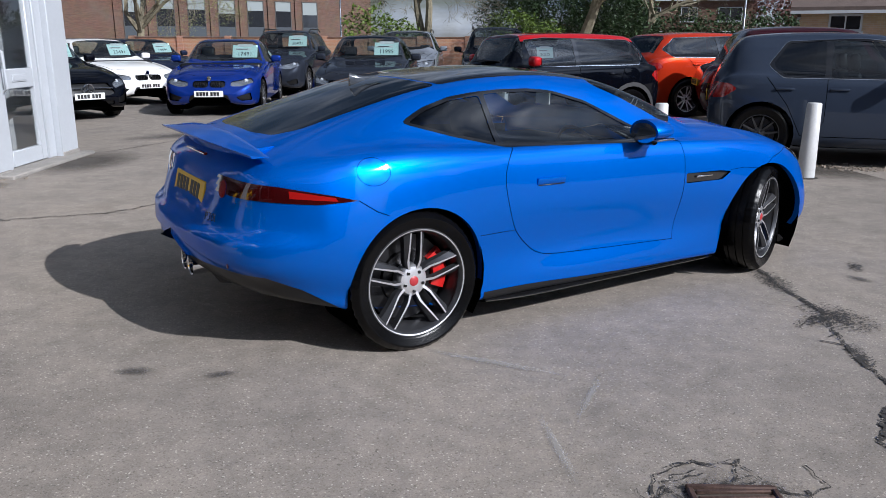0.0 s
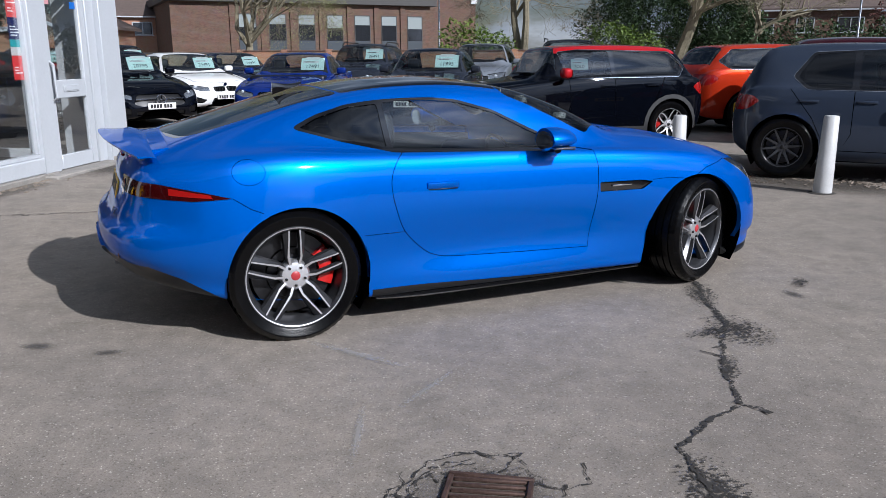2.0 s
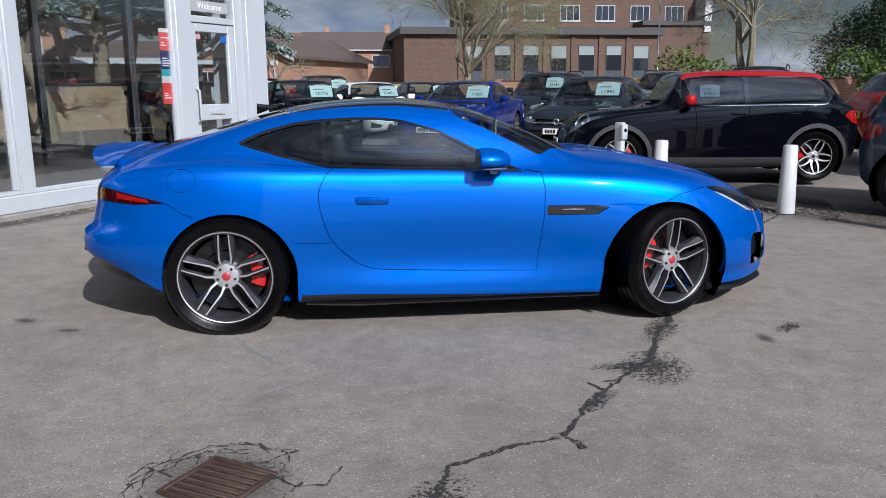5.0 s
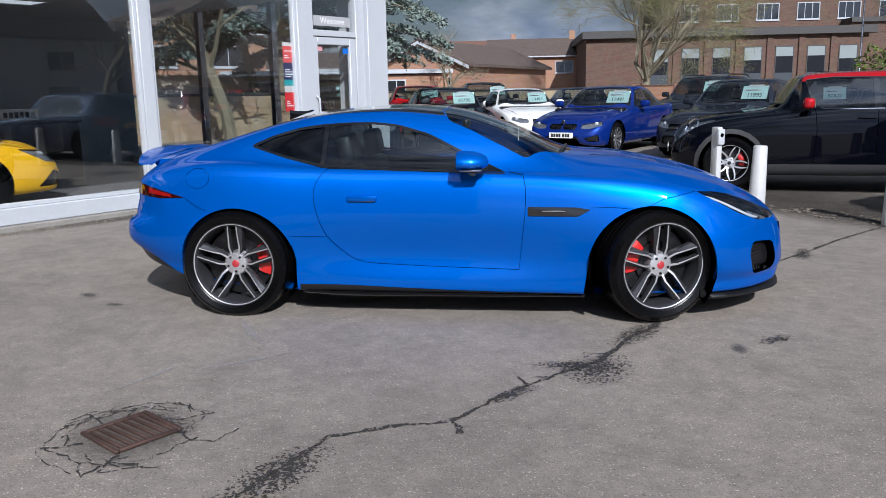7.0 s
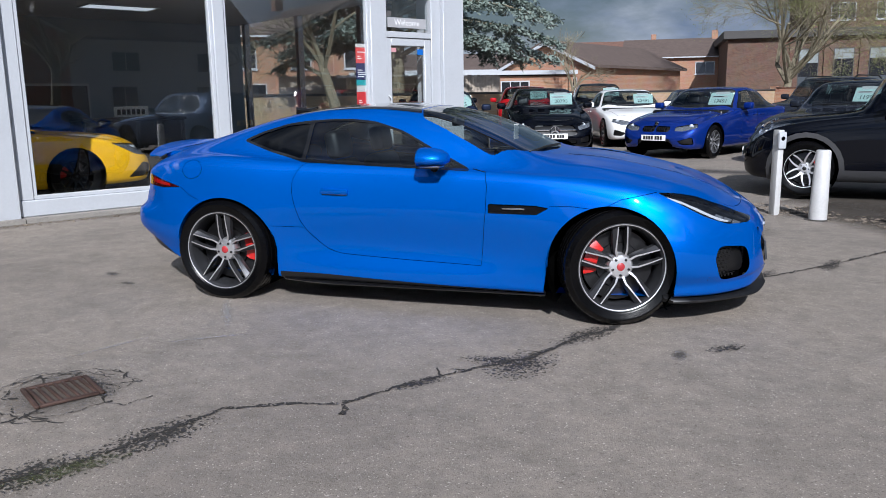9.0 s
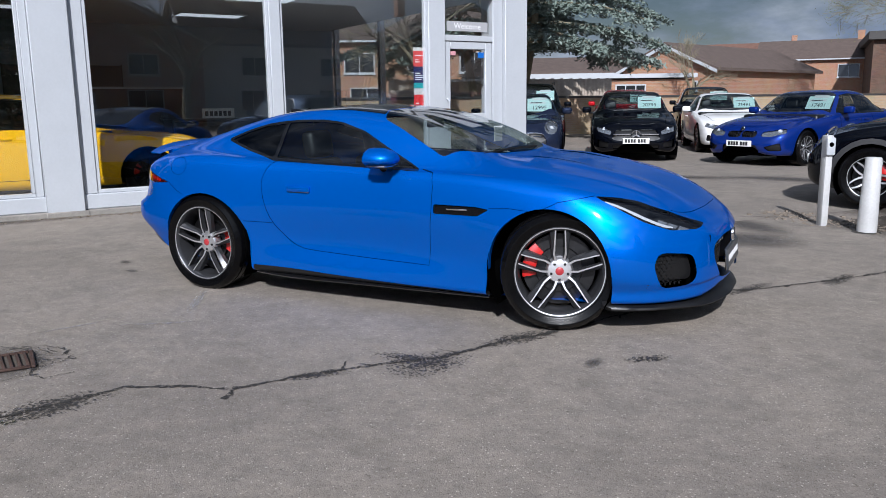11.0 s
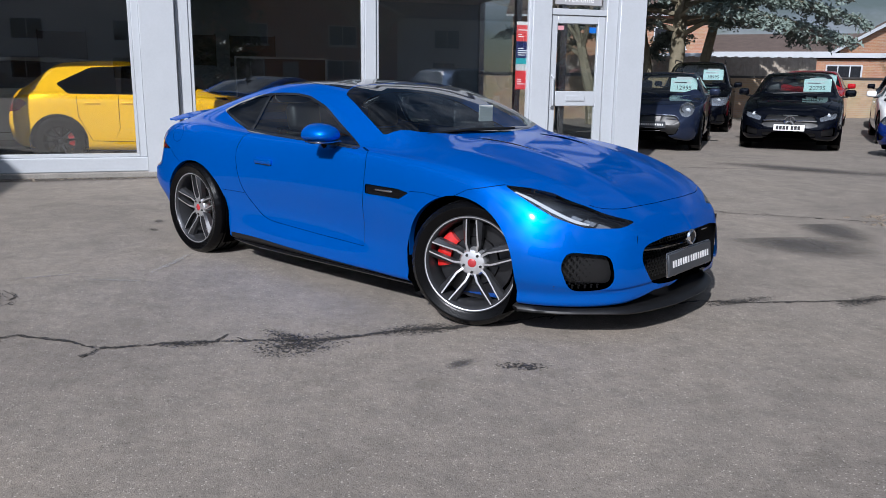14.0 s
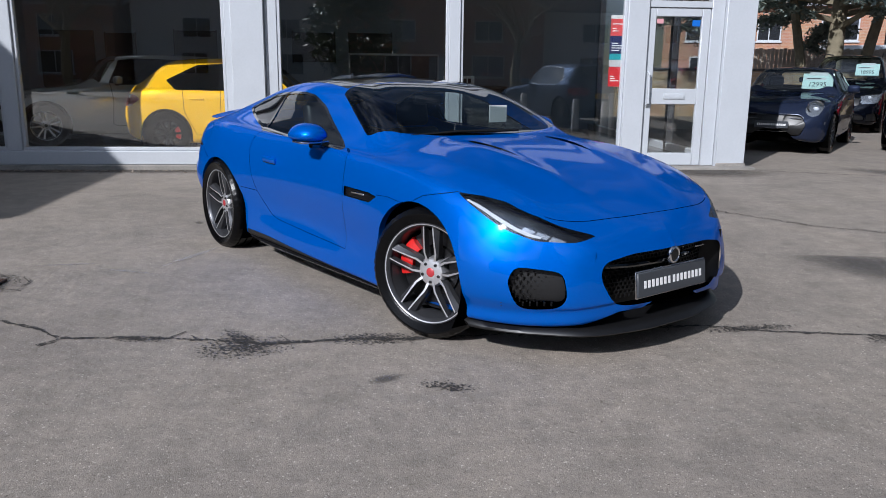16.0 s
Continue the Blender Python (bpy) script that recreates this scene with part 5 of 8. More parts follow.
for i in range(-20, 21):
    q = i / 20
    a = abs(q)
    y = 0.70 * q
    xr = -2.15 + 0.15 * a ** 2.4
    ch = 0.235 - 0.145 * a ** 2
    zr = 1.028 - 0.066 * a ** 2.2
    th = 0.022 - 0.012 * a ** 3
    rows.append([(xr, y, zr), (xr + ch * 0.35, y, zr - 0.004), (xr + ch * 0.75, y, zr - 0.006 + 0.012 * (1 - a)), (xr + ch, y, zr - 0.014), (xr + ch * 0.75, y, zr - th), (xr + ch * 0.3, y, zr - th - 0.002), (xr + 0.008, y, zr - 0.012)])
loft(bm, rows)
bmesh.ops.recalc_face_normals(bm, faces=bm.faces[:])
spoiler = part("rear_spoiler", bm, M_BLUE, hero, angle=50)
part("spoiler_foot", loft(bmesh.new(), [[(-2.03 + 0.06 * (abs(q) / 0.56) ** 2, q, 1.0 - 0.03 * (abs(q) / 0.56) ** 2), (-1.84, q, 1.02 - 0.04 * (abs(q) / 0.56) ** 2), (-1.80, q, 0.94), (-1.99 + 0.06 * (abs(q) / 0.56) ** 2, q, 0.90)] for q in [-0.56 + 0.07 * i for i in range(17)]]), M_BLUE, spoiler, angle=30)
part("brake_light", boxed(-2.05, -2.03, -0.16, 0.16, 0.905, 0.918, 0.004, 1), M_REDLENS, hero)

# roof fin, mirrors, handles
part("roof_antenna", loft(bmesh.new(), [[(-1.02 - 0.17 * k / 5, 0.028 * math.cos(a) * (1 - 0.15 * k), (1.262 - 0.06 * (0.17 * k / 5) / 0.17) + (0.012 + 0.058 * (k / 5) ** 1.6) * max(0, math.sin(a))) for a in [math.pi * j / 6 for j in range(7)]] for k in range(6)]), M_GLOSSBLACK, hero)
for s in (-1, 1):
    bm = bmesh.new()
    rings = []
    for k, (dx, sc) in enumerate(((0.12, 0.25), (0.11, 0.55), (0.075, 0.82), (0.02, 1.0), (-0.05, 1.03), (-0.075, 0.98))):
        rings.append([(dx, 0.118 * sc * math.cos(a) * (1.0 if math.cos(a) * s > 0 else 0.95), 0.068 * sc * math.sin(a) * (1.15 if math.sin(a) > 0 else 0.55)) for a in [2 * math.pi * j / 20 for j in range(20)]])
    loft(bm, rings)
    bmesh.ops.recalc_face_normals(bm, faces=bm.faces[:])
    mr = part("wing_mirror", bm, M_BLUE, hero, angle=60)
    mr.matrix_basis = pose(0.175, s * 0.945, 0.962, 0, 0, 0) @ Matrix.Scale(0.93, 4)
    part("mirror_glass", lathe(bmesh.new(), [(0.0005, -0.077), (0.06, -0.0775), (0.095, -0.076)], 20, "x"), M_CHROME, mr).scale = (1, 1.05, 0.62)
    part("mirror_arm", tube(bmesh.new(), [(0.0, -s * 0.16, -0.085), (0.015, -s * 0.08, -0.062), (0.02, 0, -0.05)], [0.028, 0.022, 0.03], 8), M_GLOSSBLACK, mr)
    part("mirror_base_strip", box(bmesh.new(), -0.055, 0.085, -0.1, 0.1, -0.043, -0.030, 0.005, 1), M_SILVER, mr)
    hd = part("door_handle", box(bmesh.new(), -0.095, 0.095, -0.009, 0.012, -0.019, 0.019, 0.009, 2), M_BLUE, hero)
    hd.matrix_basis = pose(-0.49, s * 0.905, 0.752, s * -9, 0, 0)
    part("handle_gap", box(bmesh.new(), -0.085, 0.085, -0.008, 0.003, -0.0225, -0.017, 0.002, 1), M_SATINBLACK, hd)
    # side vent bar, tail light pieces
    part("vent_bar", box(bmesh.new(), 0.60, 0.74, -0.004, 0.004, 0.668, 0.680, 0.003, 1), M_CHROME, hero).location.y = s * 0.913
    part("lens_strip", region_bm(tail_src, 21, "left" if s > 0 else "right", -0.002), M_REDLENS, hero, "bright red side lens")
    part("round_lens", region_bm(tail_src, 20, "left" if s > 0 else "right", -0.004), M_REDLENS, hero, "round red lamp lens")
    part("rear_reflector", box(bmesh.new(), -0.004, 0.004, -0.08, 0.08, -0.012, 0.012, 0.003, 1), M_DARKRED, hero).matrix_basis = pose(-2.085, s * 0.60, 0.48, 0, 0, s * 28)
# boot lid line, badge and plates at the rear
words("model_badge", "P300", 0.055, Matrix.Translation((-2.112, -0.43, 0.655)) @ Matrix(((0, 0, -1, 0), (-1, 0, 0, 0), (0, 1, 0, 0), (0, 0, 0, 1))) @ pose(0, 0, 0, -18, 14, 0), M_CHROME, hero)
plate(hero, Matrix.Translation((-2.088, 0, 0.735)) @ Matrix(((0, 0, -1, 0), (-1, 0, 0, 0), (0, 1, 0, 0), (0, 0, 0, 1))) @ pose(0, 0, 0, -14, 0, 0), M_YELLOWPLATE, M_INK, "yellow rear number plate with blanked characters", 0.52, 0.115)
for s in (-1, 1):
    part("exhaust_pipe", lathe(bmesh.new(), [(0.040, 0.10), (0.048, 0.0), (0.054, -0.004), (0.055, 0.0), (0.053, 0.12)], 24, "x", -2.13, s * 0.062, 0.345), M_CHROME, hero, "chrome tailpipe")
    part("exhaust_bore", lathe(bmesh.new(), [(0.0005, 0.03), (0.045, 0.03)], 24, "x", -2.13, s * 0.062, 0.345), M_VOID, hero)
for y in (-0.24, 0.24):
    part("diffuser_fin", prism(bmesh.new(), [(-2.10, 0.37), (-1.75, 0.25), (-1.75, 0.22), (-2.04, 0.28)], y - 0.008, y + 0.008), M_SATINBLACK, hero, smooth=False)
# nose: badge, mesh, plate
part("round_badge", lathe(bmesh.new(), [(0.0005, 0.012), (0.028, 0.011), (0.033, 0.016), (0.041, 0.012), (0.044, 0.0)], 28, "x"), M_CHROME, hero).matrix_basis = pose(2.135, 0, 0.485)
part("badge_centre", lathe(bmesh.new(), [(0.0005, 0.0145), (0.027, 0.0135), (0.029, 0.008)], 24, "x"), M_SATINBLACK, hero).matrix_basis = pose(2.135, 0, 0.485)
part("grille_bar", tube(bmesh.new(), [(2.0, -0.36, 0.445), (2.05, -0.2, 0.443), (2.065, 0, 0.442), (2.05, 0.2, 0.443), (2.0, 0.36, 0.445)], 0.014, 8), M_GLOSSBLACK, hero)
part("accent_bar", boxed(2.085, 2.095, 0.24, 0.31, 0.482, 0.492, 0.003, 1), M_SILVER, hero)
bm = bmesh.new()
for row in range(12):
    for col in range(-16, 17):
        y, z = col * 0.028 + (row % 2) * 0.014, 0.29 + row * 0.02
        if abs(y) < 0.45:
            x = 2.05 - 0.3 * y * y
            box(bm, x - 0.004, x + 0.004, y - 0.0025, y + 0.0025, z - 0.009, z + 0.009)
            box(bm, x - 0.004, x + 0.004, y - 0.013, y + 0.013, z + 0.008, z + 0.012)
tagged(part("grille_mesh", bm, M_SATINBLACK, hero, smooth=False), kind="stuff")
for s in (-1, 1):
    bm = bmesh.new()
    for row in range(9):
        for col in range(8):
            u, z = col / 7, 0.285 + row * 0.021
            y = 0.62 + 0.19 * u + (row % 2) * 0.012
            x = 1.945 - 0.75 * (y - 0.60)
            if z < 0.45:
                box(bm, x - 0.004, x + 0.004, s * y - 0.0025, s * y + 0.0025, z - 0.009, z + 0.009)
                box(bm, -0.004, 0.004, -0.013, 0.013, -0.002, 0.002, 0, 1, pose(x, s * y, z + 0.01, 0, 0, -s * 50))
    tagged(part("intake_mesh", bm, M_SATINBLACK, hero, smooth=False), kind="stuff")
np_ = plate(hero, Matrix.Translation((2.142, -0.0, 0.365)) @ Matrix(((0, 0, 1, 0), (1, 0, 0, 0), (0, 1, 0, 0), (0, 0, 0, 1))) @ pose(0, 0, 0, -6, 0, 0), M_BLACKPLATE, M_WHITEINK, "charcoal show plate with pale lettering blanked", 0.53, 0.12, True)
part("plate_frame", box(bmesh.new(), -0.272, 0.272, -0.067, 0.067, -0.012, -0.004, 0.004, 1), M_SILVER, np_)
for s in (-1, 1):
    part("wiper", tube(bmesh.new(), [(0.70, s * 0.05 - 0.52, 0.985), (0.745, s * 0.05 - 0.2, 1.0), (0.775, s * 0.05 + 0.15, 0.995)], 0.008, 5), M_SATINBLACK, hero)
part("rear_mirror", box(bmesh.new(), -0.02, 0.02, -0.11, 0.11, -0.03, 0.03, 0.015, 2), M_SATINBLACK, hero).location = (0.08, 0, 1.16)
part("tax_card", boxed(0.43, 0.435, 0.25, 0.40, 1.02, 1.13), M_CARD, hero, "small white card behind the windscreen", smooth=False).matrix_basis = pose(0.0, 0, 0, 0, 0, 0)

# ---- ground ----
def ground_z(x, y):
    return 0.055 * (1 - math.exp(-((x - 1.9) / 2.6) ** 2)) + 0.02 * (1 - math.exp(-((y - 3.0) / 6.0) ** 2))


def asphalt(name):
    """Old asphalt: pale worn stone chips in a darker binder, broad soiling and paler lanes."""
    m, nt, b = nodes_of(name)
    tc = nt.nodes.new("ShaderNodeTexCoord")

    def noise_at(scale, detail=4, rough=0.55):
        n = nt.nodes.new("ShaderNodeTexNoise")
        n.inputs["Scale"].default_value, n.inputs["Detail"].default_value, n.inputs["Roughness"].default_value = scale, detail, rough
        nt.links.new(tc.outputs["Object"], n.inputs["Vector"])
        return n

    def ramp(src, stops):
        r = nt.nodes.new("ShaderNodeValToRGB")
        e = r.color_ramp.elements
        e[0].position, e[0].color = stops[0][0], (*stops[0][1], 1)
        e[1].position, e[1].color = stops[-1][0], (*stops[-1][1], 1)
        for p, c in stops[1:-1]:
            q = e.new(p)
            q.color = (*c, 1)
        nt.links.new(src, r.inputs["Fac"])
        return r

    def mul(a, bb, f=1.0):
        x = nt.nodes.new("ShaderNodeMix")
        x.data_type, x.blend_type = "RGBA", "MULTIPLY"
        x.inputs["Factor"].default_value = f
        nt.links.new(a, x.inputs["A"])
        nt.links.new(bb, x.inputs["B"])
        return x.outputs["Result"]
    chips = nt.nodes.new("ShaderNodeTexVoronoi")
    chips.inputs["Scale"].default_value = 185
    nt.links.new(tc.outputs["Object"], chips.inputs["Vector"])
    sep = nt.nodes.new("ShaderNodeSeparateColor")
    nt.links.new(chips.outputs["Color"], sep.inputs[0])
    stone = ramp(sep.outputs[0], [(0.0, (0.15, 0.130, 0.112)), (0.10, (0.222, 0.195, 0.168)), (0.6, (0.248, 0.218, 0.188)), (0.965, (0.272, 0.240, 0.207)), (0.99, (0.46, 0.42, 0.37))])
    gap = ramp(chips.outputs["Distance"], [(0.0, (1, 1, 1)), (0.45, (0.98, 0.98, 0.98)), (0.8, (0.88, 0.875, 0.87))])
    mid = ramp(noise_at(9, 6).outputs["Fac"], [(0.3, (0.86, 0.86, 0.86)), (0.7, (1.1, 1.09, 1.08))])
    wide = ramp(noise_at(0.55, 5).outputs["Fac"], [(0.3, (0.82, 0.82, 0.83)), (0.5, (1.0, 1.0, 1.0)), (0.72, (1.12, 1.1, 1.07))])
    blot = ramp(noise_at(2.6, 9, 0.72).outputs["Fac"], [(0.34, (0.84, 0.84, 0.83)), (0.5, (1.0, 1.0, 1.0)), (0.66, (1.07, 1.06, 1.05))])
    pits = ramp(noise_at(48, 2).outputs["Fac"], [(0.26, (0.62, 0.61, 0.6)), (0.33, (1.0, 1.0, 1.0))])
    c = mul(mul(mul(mul(mul(stone.outputs["Color"], gap.outputs["Color"]), mid.outputs["Color"]), wide.outputs["Color"]), blot.outputs["Color"]), pits.outputs["Color"])
    nt.links.new(c, b.inputs["Base Color"])
    b.inputs["Roughness"].default_value = 0.88
    b.inputs["Specular IOR Level"].default_value = 0.35
    bp = nt.nodes.new("ShaderNodeBump")
    bp.inputs["Strength"].default_value, bp.inputs["Distance"].default_value = 0.35, 0.003
    bp.invert = True
    nt.links.new(chips.outputs["Distance"], bp.inputs["Height"])
    bp2 = nt.nodes.new("ShaderNodeBump")
    bp2.inputs["Strength"].default_value, bp2.inputs["Distance"].default_value = 0.22, 0.03
    nt.links.new(noise_at(14, 5).outputs["Fac"], bp2.inputs["Height"])
    nt.links.new(bp.outputs["Normal"], bp2.inputs["Normal"])
    nt.links.new(bp2.outputs["Normal"], b.inputs["Normal"])
    return m


def stain_mat(name, color, dens=1.0, soft=0.5, rough=0.7, grain=0.0):
    """A soiled patch with ragged, thinning edges over the ground below it."""
    m, nt, b = nodes_of(name)
    b.inputs["Base Color"].default_value = (*color, 1)
    b.inputs["Roughness"].default_value = rough
    tc = nt.nodes.new("ShaderNodeTexCoord")
    ln = nt.nodes.new("ShaderNodeVectorMath")
    ln.operation = "LENGTH"
    nt.links.new(tc.outputs["Object"], ln.inputs[0])
    geo = nt.nodes.new("ShaderNodeNewGeometry")
    n = nt.nodes.new("ShaderNodeTexNoise")
    n.inputs["Scale"].default_value, n.inputs["Detail"].default_value, n.inputs["Roughness"].default_value = 55, 8, 0.9
    nt.links.new(geo.outputs["Position"], n.inputs["Vector"])
    a = nt.nodes.new("ShaderNodeMath")
    a.operation = "MULTIPLY_ADD"
    a.inputs[1].default_value = 1.5
    nt.links.new(n.outputs["Fac"], a.inputs[0])
    nt.links.new(ln.outputs["Value"], a.inputs[2])
    gr = nt.nodes.new("ShaderNodeTexVoronoi")
    gr.inputs["Scale"].default_value = 110
    gs = nt.nodes.new("ShaderNodeSeparateColor")
    ga = nt.nodes.new("ShaderNodeMath")
    ga.operation = "MULTIPLY_ADD"
    ga.inputs[1].default_value = grain
    nt.links.new(geo.outputs["Position"], gr.inputs["Vector"])
    nt.links.new(gr.outputs["Color"], gs.inputs[0])
    nt.links.new(gs.outputs[0], ga.inputs[0])
    nt.links.new(a.outputs[0], ga.inputs[2])
    a = ga
    mr = nt.nodes.new("ShaderNodeMapRange")
    mr.inputs["From Min"].default_value, mr.inputs["From Max"].default_value = 1.0 + grain / 2, 1.0 + soft + grain / 2
    mr.inputs["To Min"].default_value, mr.inputs["To Max"].default_value = dens, 0.0
    nt.links.new(a.outputs[0], mr.inputs["Value"])
    nt.links.new(mr.outputs["Result"], b.inputs["Alpha"])
    return m


M_ASPHALT = asphalt("weathered_asphalt")
bm = bmesh.new()
gx = sorted(set([-400, -200, -100, -60, -40, -30, -22] + [round(-18 + 0.5 * i, 2) for i in range(73)] + [22, 30, 40, 60, 100, 200, 400]))
gy = sorted(set([-400, -200, -100, -60, -40, -20, -12] + [round(-8 + 0.5 * i, 2) for i in range(73)] + [34, 40, 50, 60, 80, 120, 200, 400, 900]))
grid = [[bm.verts.new((x, y, ground_z(x, y))) for y in gy] for x in gx]
for i in range(len(gx) - 1):
    for j in range(len(gy) - 1):
        bm.faces.new((grid[i][j], grid[i + 1][j], grid[i + 1][j + 1], grid[i][j + 1]))
tagged(part("ground", bm, M_ASPHALT), "worn grey asphalt of a car sales forecourt", "ground", "", "structure")
GZ = 0.075
M_DAMP = stain_mat("damp_asphalt", (0.034, 0.031, 0.028), 0.9, 0.2, 0.7, 1.1)
M_OIL = stain_mat("old_oil_stain", (0.075, 0.07, 0.068), 0.6, 0.6)
M_SOIL = stain_mat("damp_soil", (0.062, 0.053, 0.044), 0.75, 0.8)
M_SCUFF = stain_mat("pale_scuff", (0.33, 0.315, 0.30), 0.5, 0.5, 0.9)
M_MOSS = stain_mat("green_moss", (0.055, 0.062, 0.022), 0.7, 0.4, 0.95, 1.0)
M_DIRT = mat("damp_dirt", (0.042, 0.038, 0.034), 0.95, vary=0.5, scale=40, bump=0.5, bscale=150)


def crumbled(name, color):
    """Dark dirt between loose stones: broken up into grains, open in between."""
    m, nt, b = nodes_of(name)
    b.inputs["Base Color"].default_value = (*color, 1)
    b.inputs["Roughness"].default_value = 0.95
    tc = nt.nodes.new("ShaderNodeTexCoord")
    v = nt.nodes.new("ShaderNodeTexVoronoi")
    v.inputs["Scale"].default_value = 95
    n = nt.nodes.new("ShaderNodeTexNoise")
    n.inputs["Scale"].default_value, n.inputs["Detail"].default_value = 14, 5
    sp = nt.nodes.new("ShaderNodeSeparateColor")
    ad = nt.nodes.new("ShaderNodeMath")
    ad.operation = "ADD"
    rp = nt.nodes.new("ShaderNodeMapRange")
    rp.inputs["From Min"].default_value, rp.inputs["From Max"].default_value = 0.72, 0.86
    nt.links.new(tc.outputs["Object"], v.inputs["Vector"])
    nt.links.new(tc.outputs["Object"], n.inputs["Vector"])
    nt.links.new(v.outputs["Color"], sp.inputs[0])
    nt.links.new(sp.outputs[0], ad.inputs[0])
    nt.links.new(n.outputs["Fac"], ad.inputs[1])
    nt.links.new(ad.outputs[0], rp.inputs["Value"])
    nt.links.new(rp.outputs["Result"], b.inputs["Alpha"])
    return m


M_CRACK = crumbled("crack_dirt", (0.03, 0.027, 0.024))


def stain(name, x, y, rx, ry, rz, material, label, lift=0.005):
    bm = bmesh.new()
    bmesh.ops.create_grid(bm, x_segments=4, y_segments=4, size=1.25)
    ob = part(name, bm, material, smooth=False)
    ob.matrix_world = pose(x, y, ground_z(x, y) + lift, 0, 0, rz) @ Matrix.Diagonal((rx, ry, 1, 1))
    return tagged(ob, label, "stain", "", "structure")


def crack(path, width, seed, jag=0.010, name="crack", side=0.5):
    """A ragged open joint in the asphalt with short side branches."""
    rnd = random.Random(seed)
    bm = bmesh.new()

    def strip(pts, w0, w1):
        fine = []
        for (ax, ay), (bx, by) in zip(pts, pts[1:]):
            n = max(2, int(math.hypot(bx - ax, by - ay) / 0.03))
            for k in range(n):
                t = k / n
                fine.append((ax + (bx - ax) * t + rnd.uniform(-jag, jag), ay + (by - ay) * t + rnd.uniform(-jag, jag)))
        fine.append(pts[-1])
        L, R = [], []
        for i, p in enumerate(fine):
            a, b = fine[max(i - 1, 0)], fine[min(i + 1, len(fine) - 1)]
            d = Vector((b[0] - a[0], b[1] - a[1])).normalized()
            w = (w0 + (w1 - w0) * i / len(fine)) * rnd.uniform(0.5, 2.6) / 2
            z = ground_z(*p) + 0.0065
            L.append(bm.verts.new((p[0] - d.y * w, p[1] + d.x * w, z)))
            R.append(bm.verts.new((p[0] + d.y * w, p[1] - d.x * w, z)))
        for i in range(len(fine) - 1):
            bm.faces.new((L[i], R[i], R[i + 1], L[i + 1]))
        return fine
    main = strip(path, width, width)
    for _ in range(int(len(main) * side * 0.12)):
        p = rnd.choice(main)
        a = rnd.uniform(0, 6.28)
        ln = rnd.uniform(0.04, 0.14)
        strip([p, (p[0] + ln * math.cos(a), p[1] + ln * math.sin(a))], width * 0.5, width * 0.15)
    return tagged(part(name, bm, M_CRACK, smooth=False), "dark ragged crack across the asphalt", "crack", "", "structure")


crack([(1.30, -0.6), (1.52, 0.4), (1.66, 1.2), (1.76, 2.0), (1.70, 2.42), (1.64, 2.67), (1.78, 2.9), (1.955, 3.09)], 0.014, 1)
crack([(1.955, 3.09), (1.965, 3.52), (2.05, 3.96), (2.10, 4.18), (2.06, 4.6), (2.08, 4.86), (2.03, 5.5), (1.97, 6.5), (2.08, 6.82), (2.20, 7.4), (2.32, 8.3), (2.5, 9.2)], 0.016, 2)
crack([(1.955, 3.09), (2.03, 3.07), (2.06, 3.02)], 0.015, 3)
crack([(0.70, 2.0), (0.66, 2.2), (0.72, 2.42), (0.88, 2.52), (0.98, 2.47)], 0.005, 4)
crack([(0.78, 1.98), (0.70, 2.1), (0.69, 2.25), (0.76, 2.38), (0.9, 2.44)], 0.005, 14)
crack([(0.70, 2.0), (0.80, 1.9), (1.05, 1.93), (1.2, 2.0), (1.33, 2.10)], 0.005, 5)
crack([(1.05, 1.93), (1.16, 1.86), (1.14, 2.0), (1.24, 2.06)], 0.006, 15)
crack([(1.12, 2.33), (1.22, 2.30), (1.3, 2.36), (1.28, 2.5)], 0.005, 6)
crack([(-4.2, 5.9), (-2.8, 6.4), (-1.9, 7.6), (-0.6, 8.6), (0.4, 10.2)], 0.012, 7, 0.03)
crack([(-5.2, 8.7), (-4.2, 10.2), (-3.4, 12.0), (-2.5, 13.0)], 0.014, 8, 0.03)
stain("damp_patch", 2.15, 4.05, 0.20, 0.30, 8, M_DAMP, "dark damp patch along the crack")
stain("damp_patch", 2.05, 4.02, 0.26, 0.10, 30, M_DAMP, "dark damp patch along the crack")
stain("damp_patch", 2.06, 4.72, 0.12, 0.36, 0, M_DAMP, "narrow damp patch along the crack")
stain("damp_patch", 1.99, 3.5, 0.06, 0.22, -8, M_DAMP, "narrow damp patch along the crack")
stain("damp_patch", 1.73, 2.33, 0.15, 0.36, 8, M_DAMP, "dark damp patch beside the drain")
stain("damp_patch", 1.74, 1.85, 0.15, 0.4, -6, M_DAMP, "dark damp patch beside the drain")
stain("moss", 1.80, 1.98, 0.08, 0.26, -4, M_MOSS, "green moss in the cracked asphalt", 0.008)
stain("damp_patch", 2.03, 6.75, 0.07, 0.36, 6, M_DAMP, "damp patch along the crack")
stain("damp_patch", 2.22, 7.5, 0.09, 0.3, 12, M_DAMP, "damp patch along the crack")
stain("oil_stain", 2.73, 5.02, 0.07, 0.16, -20, M_DAMP, "small dark stain on asphalt")
stain("oil_stain", 2.62, 4.75, 0.06, 0.12, 30, M_OIL, "small dark stain on asphalt")
stain("oil_stain", 0.75, 8.3, 0.75, 0.55, 30, M_OIL, "large dark oil stain on asphalt")
stain("oil_stain", 0.3, 9.0, 0.8, 0.35, -20, M_OIL, "large dark oil stain on asphalt")
stain("oil_stain", -3.6, 12.0, 1.6, 0.5, 35, M_OIL, "broad dark stain before the parked cars")
stain("oil_stain", -2.0, 13.2, 1.5, 0.5, 20, M_OIL, "broad dark stain before the parked cars")
